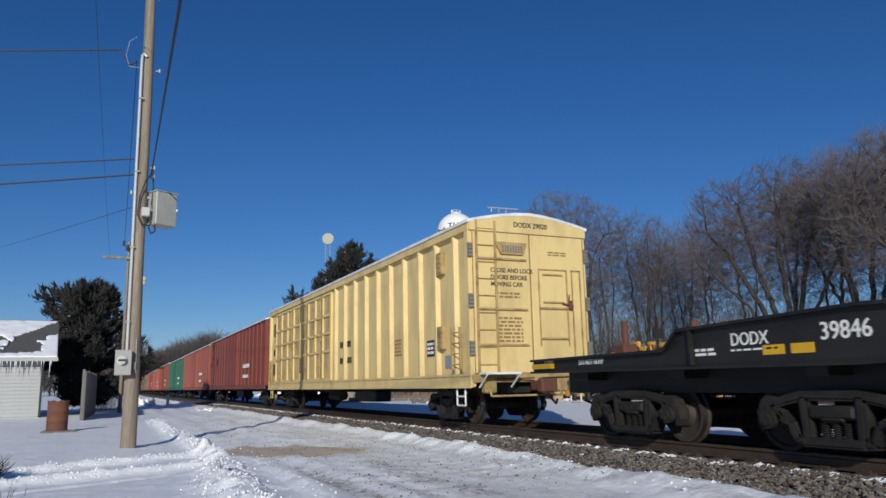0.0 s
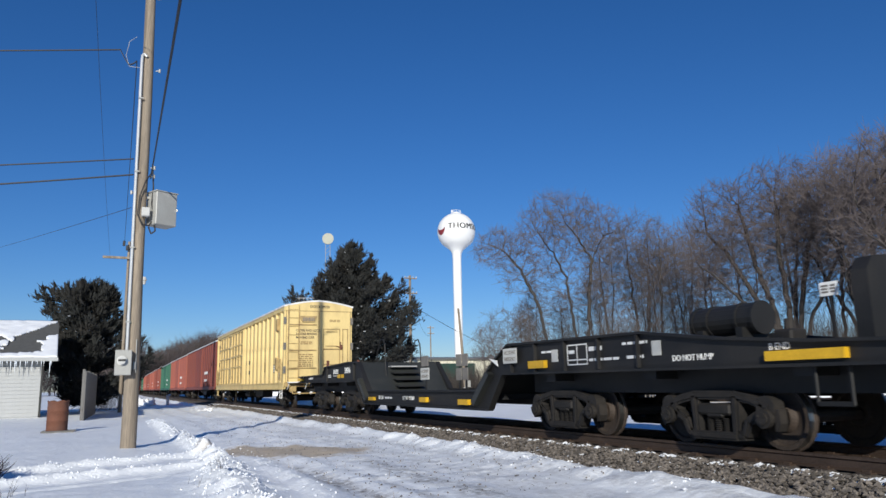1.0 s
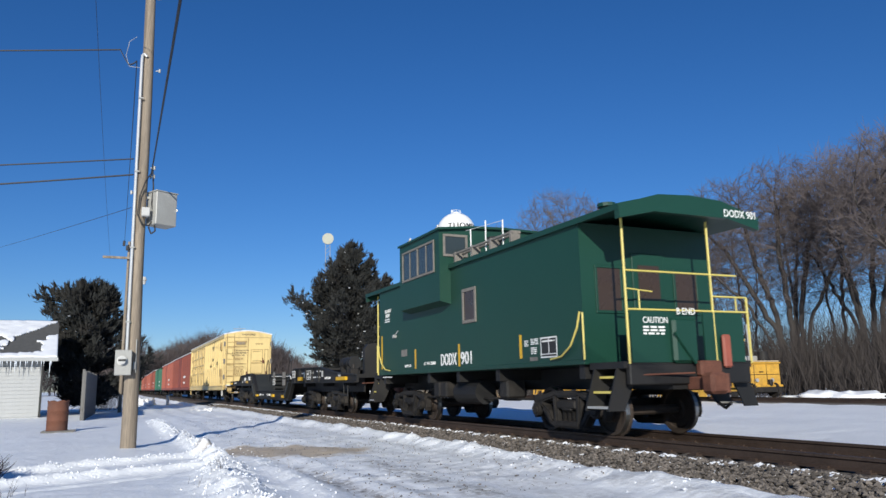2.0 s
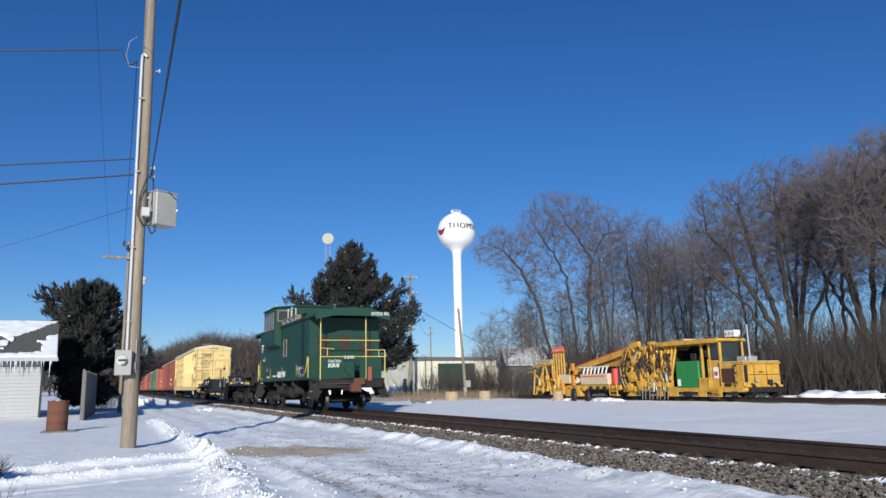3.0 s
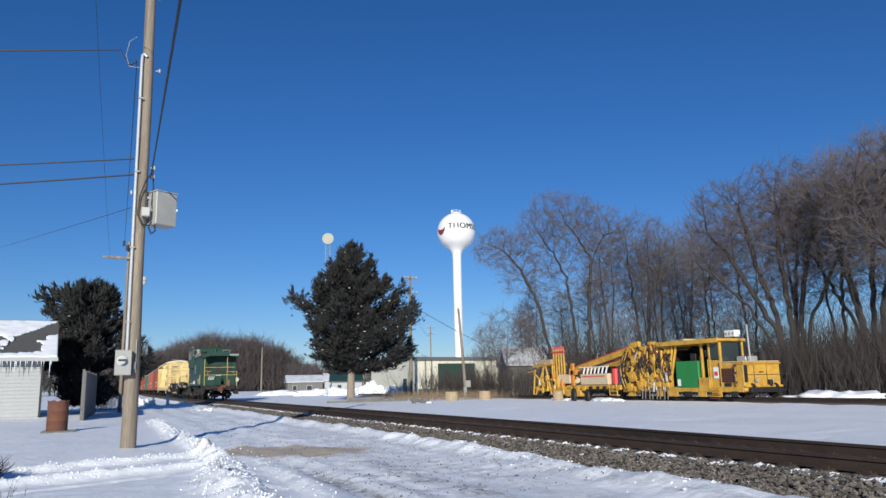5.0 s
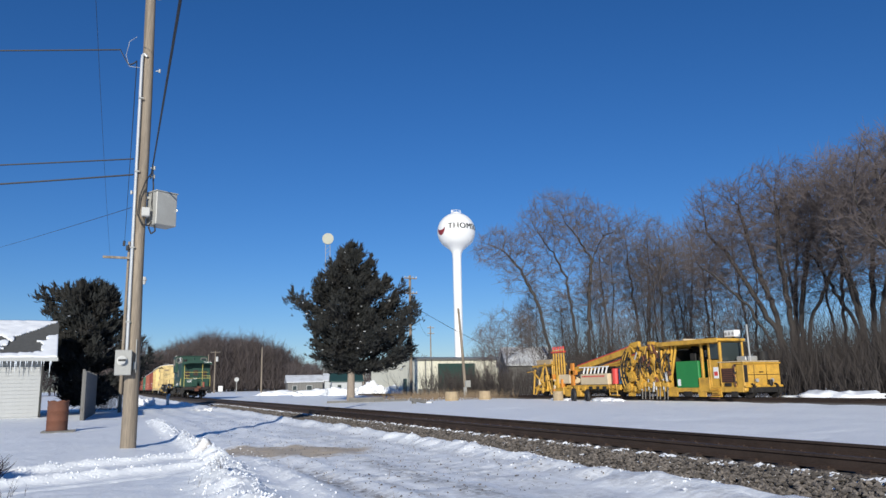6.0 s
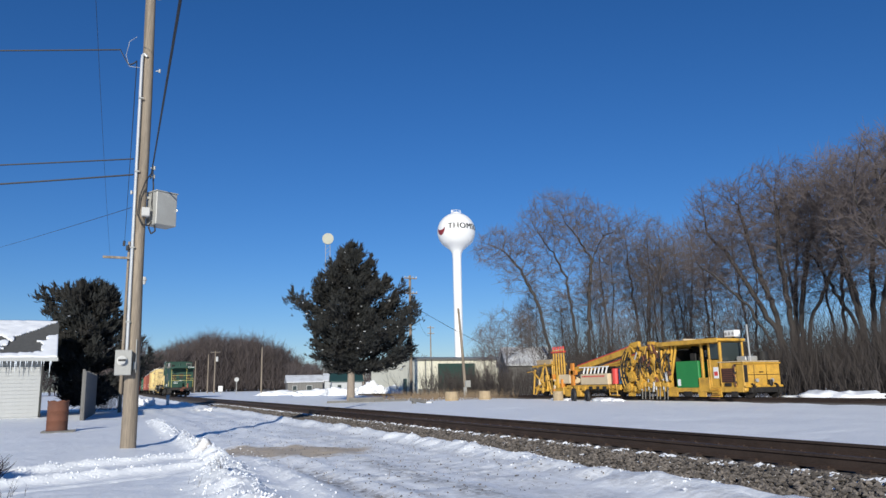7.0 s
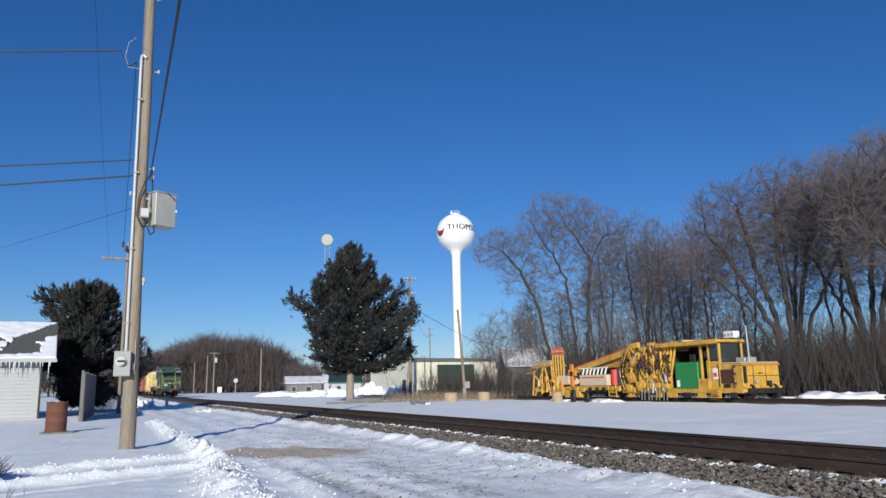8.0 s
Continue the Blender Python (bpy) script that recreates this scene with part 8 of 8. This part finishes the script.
    P("lifting_unit", bx(X0 + 0.1, X1 - 0.1, 33.2, 34.0, 0.2, 0.75, 0.05), M_MACHINE)
    P("drive_motor", rod(B(), (X0 - 0.05, 33.55, 1.3), (X0 + 0.5, 33.55, 1.3), 0.36, n=16), M_MACHINE)
    P("drive_motor", rod(B(), (X0 - 0.1, 34.05, 1.85), (X0 + 0.5, 34.05, 1.85), 0.22, n=14), M_MACHINE)
    # added dark block, darkens the interior behind the lifting gear
    P("dark_housing", bx(-0.9, 0.9, 33.0, 34.0, 0.8, 2.6, 0.03), M_STEEL)
    # long boom sloping down to the front wagon
    d = Vector((0, 40.2 - 33.8, 1.62 - 2.78))
    for x in (X0 + 0.1, X1 - 0.3):
        m = Matrix.Translation((x + 0.1, (33.8 + 40.2) / 2, (1.62 + 2.78) / 2)) @ Matrix.Rotation(math.atan2(d.z, d.y), 4, "X")
        boom = P("boom", box(B(), -0.1, 0.1, -d.length / 2, d.length / 2, -0.17, 0.17, 0.02, m), M_MACHINE)
        P("stripe", box(B(), -0.11, 0.11, -d.length / 2 + 0.6, d.length / 2 - 0.6, 0.17, 0.215, 0, m), M_REDPLATE, "red stripe on the boom", boom)
    P("boom_stay", bx(X0, X0 + 0.15, 40.0, 40.3, 0.3, 2.1, 0.02), M_ORANGE)
    P("boom_stay", bx(X0, X0 + 0.15, 39.7, 40.5, 1.35, 1.65, 0.02), M_ORANGE)
    # front wagon
    P("wagon_frame", bx(X0, X1, 35.2, 40.8, 0.45, 0.70, 0.02), M_MACHINE)
    P("tool_box", bx(X0 - 0.02, X0 + 0.9, 36.4, 39.2, 0.72, 1.38, 0.03), M_CREAMPAINT, "cream tool box with faded lettering")
    bars(e, X0 - 0.022, -39.0, -36.7, 1.15, 1.3, 1, M_REDPLATE, seed=61)
    for k in range(7):
        P("roller", rod(B(), (X0, 36.6 + k * 0.38, 1.40), (X0 + 0.02, 36.45 + k * 0.38, 1.78), 0.05, n=8), M_WHITE)
    P("rack_rail", bx(X0 - 0.03, X0 + 0.05, 36.3, 39.3, 1.76, 1.82, 0.01), M_WHITE)
    P("rack_back", bx(X0 + 0.5, X0 + 0.6, 36.3, 39.3, 1.38, 1.8, 0.01), M_STEEL)
    P("tank", rod(B(), (X0 + 0.3, 36.0, 0.75), (X0 + 0.3, 36.0, 1.65), 0.24, n=14), M_REDPLATE, "red gas bottle")
    P("tank", rod(B(), (X0 + 0.3, 35.35, 0.75), (X0 + 0.3, 35.35, 1.6), 0.24, n=14), M_BLUE, "blue drum")
    P("step", bx(X0 - 0.1, X0 + 0.15, 35.5, 36.2, 0.05, 0.1), M_MACHINE)
    for k in (35.5, 36.2):
        P("step_side", rod(B(), (X0 - 0.05, k, 0.05), (X0 - 0.05, k + 0.1, 0.75), 0.035, n=6), M_MACHINE)
    P("step", bx(X0 - 0.1, X0 + 0.15, 35.5, 36.2, 0.35, 0.4), M_MACHINE)
    P("ballast_plate", bx(X0 - 0.05, X0 + 0.5, 39.2, 41.0, -0.02, 0.42, 0.06), M_MACHINE)
    P("ballast_plate", bx(X0 - 0.05, X0 + 0.5, 41.1, 42.2, 0.1, 0.62, 0.06), M_MACHINE)
    P("front_box", bx(X0, X0 + 1.0, 40.4, 41.8, 0.8, 1.4, 0.05), M_CREAMPAINT)
    P("front_deck", bx(X0, X1, 40.5, 44.6, 0.35, 0.55, 0.02), M_MACHINE)
    for k in range(5):
        rd = P("measuring_rod", rod(B(), (X0 + 0.1, 41.1 + k * 0.3, 0.9), (X0 + 0.1, 41.15 + k * 0.3, 3.05), 0.055, n=8), M_MACHINE)
        P("rod_tip", rod(B(), (X0 + 0.1, 41.15 + k * 0.3, 3.05), (X0 + 0.1, 41.155 + k * 0.3, 3.25), 0.06, n=8), M_REDPLATE, "", rd)
    P("rod_clamp", bx(X0, X0 + 0.2, 41.0, 42.5, 2.85, 2.95, 0.01), M_REDPLATE)
    for y0, z0, y1, z1 in ((42.6, 0.1, 43.3, 2.2), (43.3, 2.2, 44.6, 0.1), (43.0, 0.4, 44.8, 1.6), (42.2, 2.1, 44.9, 2.0), (44.9, 0.1, 44.6, 1.8), (42.4, 0.4, 42.4, 2.3), (43.7, 0.2, 43.6, 1.9), (42.3, 1.2, 44.8, 0.5)):
        for x in (X0, X0 + 1.0):
            P("lattice_bar", rod(B(), (x, y0, z0), (x, y1, z1), 0.06, n=6), M_MACHINE)
    P("wood_block", bx(X0, X0 + 0.8, 42.6, 44.4, 2.1, 2.45, 0.04), M_STUMP)
    P("gearbox", bx(-0.6, 0.6, 42.6, 44.2, 0.6, 1.5, 0.1), M_STEEL)
    for y in (26.1, 28.0, 32.0, 35.6, 39.0, 44.0):
        for sg in (-1, 1):
            P("wheel", rod(B(), (sg * 0.70, y, 0.36), (sg * 0.83, y, 0.36), 0.36, n=20), M_STEEL)
        P("axle", rod(B(), (-0.7, y, 0.36), (0.7, y, 0.36), 0.07, n=8), M_STEEL)
    P("underbody", bx(-0.9, 0.9, 25.6, 40.5, 0.2, 0.5, 0.02), M_STEEL)
    machine_fittings(e, P, bx, X0, X1, hood, body, door)
    return e


def machine_fittings(e, P, bx, X0, X1, hood, body, door):
    """Seams, latches, pipes, levers and grime-covered gear of the tamping machine."""
    rng = random.Random(41)
    # engine end: seams, latch, shaded hollow, bolts, lower lip
    for x in (X0 + 0.62, X0 + 1.45):
        P("seam", bx(x, x + 0.025, 25.355, 25.372, 0.55, 1.55, 0), M_STEEL, "", hood)
    P("seam", bx(X0 + 0.25, X1 - 0.05, 25.355, 25.372, 1.08, 1.105, 0), M_STEEL, "", hood)
    P("lower_lip", bx(X0 - 0.02, X1 + 0.02, 25.28, 25.42, 0.50, 0.60, 0.02), M_MACHINE, "", hood)
    P("handle", rod(B(), (X0 + 0.95, 25.32, 1.22), (X0 + 1.2, 25.32, 1.22), 0.02, n=6), M_STEEL, "", hood)
    for x in (X0 + 0.75, X0 + 1.75):
        P("head_lamp", rod(B(), (x, 25.28, 0.82), (x, 25.37, 0.82), 0.09, n=12), M_GALV, "", hood)
    for k in range(6):
        P("bolt", rod(B(), (X0 + 0.3 + 0.33 * k, 25.27, 0.55), (X0 + 0.3 + 0.33 * k, 25.30, 0.55), 0.025, n=6), M_STEEL, "", hood)
    for z in (0.7, 1.15, 1.5):
        P("hinge", bx(X0 - 0.03, X0 + 0.01, 25.9, 26.0, z, z + 0.09, 0.01), M_STEEL, "", hood)
    for k in range(5):
        z = 0.55 + 0.2 * k
        P("pipe", rod(B(), (X0 - 0.04, 25.97 + 0.02 * (k % 2), z), (X0 - 0.04, 26.02 + 0.02 * (k % 3), z + 0.22), 0.035, n=6), M_STEEL if k % 2 else M_RUSTBROWN, "", body)
    P("filler_box", bx(X0 - 0.06, X0 + 0.02, 26.3, 26.75, 0.56, 0.72, 0.02), M_STEEL, "", body)
    P("handrail", rod(rod(B(), (X0 - 0.06, 26.98, 0.7), (X0 - 0.06, 26.98, 1.7), 0.02, n=6), (X0 - 0.06, 27.86, 0.7), (X0 - 0.06, 27.86, 1.9), 0.02, n=6), M_MACHINE)
    P("warning_plate", bx(X0 - 0.012, X0 - 0.004, 27.24, 27.50, 1.08, 1.28, 0), M_REDPLATE, "", door)
    for k in range(4):
        P("rung", rod(B(), (X0 - 0.14, 27.1, -0.02 + 0.16 * k), (X0 - 0.14, 27.8, -0.02 + 0.16 * k), 0.022, n=6), M_RUSTBROWN if k < 2 else M_MACHINE)
    # canopy: lip, beams, bits on its roof
    for k in range(5):
        P("canopy_beam", bx(X0 - 0.2, 0.4, 27.3 + 0.95 * k, 27.38 + 0.95 * k, 2.66, 2.76, 0.01), M_MACHINE)
    for k in range(16):
        y0, w = rng.uniform(26.9, 34.2), rng.uniform(0.06, 0.35)
        P("roof_fitting", bx(X0 + rng.uniform(-0.1, 0.5), X0 + rng.uniform(0.55, 0.8), y0, y0 + w, 2.86, 2.94 + rng.uniform(0.0, 0.14), 0.01), rng.choice((M_MACHINE, M_MACHINE, M_CREAMPAINT, M_STEEL, M_TRIM)))
    for y0, y1 in ((30.7, 31.0), (30.4, 30.9), (30.95, 31.25)):
        P("canopy_stay", rod(B(), (X0, y0, 2.7), (X0 - 0.05, y1, 0.9), 0.07, n=8), M_MACHINE)
    # dark block added for the shaded interior behind the tamping heads, and the gear that crowds them
    P("dark_housing", bx(X0 + 0.38, 0.9, 30.9, 34.2, 0.5, 2.5, 0.03), M_STEEL)
    for k in range(46):
        y0, z0 = rng.uniform(30.7, 34.5), rng.uniform(0.45, 2.6)
        d = Vector((rng.gauss(0, 0.08), rng.gauss(0, 0.22), rng.gauss(0, 0.45)))
        a = Vector((X0 - rng.uniform(0.02, 0.22), y0, z0))
        b = a + d
        b.z = min(2.85, max(0.3, b.z))
        P("lever", rod(B(), a, b, rng.uniform(0.025, 0.075), n=7), rng.choice((M_MACHINE, M_MACHINE, M_MACHINE, M_STEEL, M_RUSTBROWN, M_CONDUIT)))
    for k in range(30):
        y0, z0 = rng.uniform(30.7, 34.4), rng.uniform(0.4, 2.5)
        w, h = rng.uniform(0.08, 0.3), rng.uniform(0.08, 0.34)
        m = Matrix.Translation((X0 - 0.08, y0, z0)) @ Matrix.Rotation(rng.gauss(0, 0.5), 4, "X")
        P("casting", box(B(), -0.12, 0.12, -w / 2, w / 2, -h / 2, h / 2, 0.025, m), rng.choice((M_MACHINE, M_MACHINE, M_STEEL, M_MACHINE, M_RUSTBROWN)))
    for y0, z0, r in ((33.75, 1.95, 0.20), (33.95, 1.15, 0.30), (34.25, 0.55, 0.24), (33.3, 0.62, 0.2)):
        bm = rod(B(), (X0 - 0.22, y0, z0), (X0 + 0.2, y0, z0), r, n=16)
        rod(bm, (X0 - 0.28, y0, z0), (X0 - 0.2, y0, z0), r * 0.45, n=12)
        P("hub", bm, M_MACHINE)
    for k in range(4):
        line = [(Vector((X0 - 0.1, 34.25 + 0.12 * k + 0.42 * math.sin(f * 0.52), 2.55 - f * 0.36)), 0.04) for f in range(7)]
        tubes("bent_pipe", [line], 8, M_MACHINE if k % 2 else M_STEEL, e)
    # wagon and measuring gear
    for k in range(8):
        y0 = 35.2 + 0.7 * k
        P("frame_fitting", bx(X0 - 0.08, X0 + 0.05, y0, y0 + rng.uniform(0.15, 0.4), 0.30 + rng.random() * 0.1, 0.62, 0.015), rng.choice((M_MACHINE, M_STEEL, M_MACHINE)))
    for k in range(3):
        P("rung", rod(B(), (X0 - 0.1, 35.52, 0.1 + 0.2 * k), (X0 - 0.1, 36.2, 0.1 + 0.2 * k), 0.025, n=6), M_MACHINE)
    P("boom_brace", rod(B(), (X0 + 0.1, 34.6, 2.1), (X0 + 0.1, 38.6, 1.6), 0.07, n=8), M_MACHINE)
    P("boom_brace", rod(B(), (X0 + 0.1, 39.2, 0.7), (X0 + 0.1, 38.2, 1.9), 0.05, n=8), M_MACHINE)
    for k in range(34):
        y0, z0 = rng.uniform(41.2, 45.0), rng.uniform(0.15, 2.2)
        a = Vector((X0 + rng.uniform(-0.15, 0.9), y0, z0))
        b = a + Vector((rng.gauss(0, 0.25), rng.gauss(0, 0.45), rng.gauss(0, 0.55)))
        b.z = min(2.4, max(0.1, b.z))
        P("measuring_bar", rod(B(), a, b, rng.uniform(0.02, 0.05), n=6), rng.choice((M_MACHINE, M_MACHINE, M_CREAMPAINT, M_STEEL, M_RUSTBROWN)))
    for k in range(9):
        y0 = rng.uniform(40.3, 44.8)
        P("bracket", bx(X0 - 0.1, X0 + 0.15, y0, y0 + rng.uniform(0.12, 0.4), rng.uniform(0.2, 0.9), rng.uniform(1.0, 1.5), 0.03), rng.choice((M_MACHINE, M_ORANGE, M_MACHINE, M_CREAMPAINT)))


track_machine()


# ---- the train's cars in order, from the front ----
def roll_rows(y0):
    """Rows for a car whose middle stands at y0 at the start."""
    rows = []
    for i in range(33):
        t = i * 0.25
        y = y0 + SPEED * t
        x, h = track_at(y)
        rows.append((t, pose(x, y, 0, 0, 0, -math.degrees(h))))
    return rows


TRAIN = []
car, ln = yellow_boxcar()
TRAIN.append((car, 14.45 + ln / 2))
TRAIN.append((flatcar(), -1.19))
TRAIN.append((caboose(), -21.6))
reds = [freight_boxcar(M_DARKRED, "dark red boxcar with frost on the roof", 21.4, 18, 4.40), freight_boxcar(M_BRIGHTRED, "faded red boxcar with frost on the roof", 20.8, 16, 4.35),
        freight_boxcar(M_CARGREEN, "green boxcar with frost on the roof", 20.6, 16, 4.30)]
yy = 37.4
protos = [r[0] for r in reds]
lens = [r[1] for r in reds]
order = (0, 1, 2, 0, 1, 0, 1, 2, 0)
seen = set()
for k in order:
    c = protos[k] if k not in seen else copy_thing(protos[k], pose(0, 0, 0))
    seen.add(k)
    TRAIN.append((c, yy + lens[k] / 2))
    yy += lens[k] + 1.35


# ---- ties, laid last ----
main_ties(track_bed)


def motions():
    for c, y0 in TRAIN:
        walk(c, roll_rows(y0))
    # every wheelset rolls without slipping
    for c, _ in TRAIN:
        for w in [o for o in c.children_recursive if o.name.startswith("wheel_set")]:
            y, r = w.location.y, w.location.z
            turn = -math.degrees(SPEED / FPS / r)
            walk(w, [(i / FPS, pose(0, y, r, i * turn, 0, 0)) for i in range(241)])


motions()
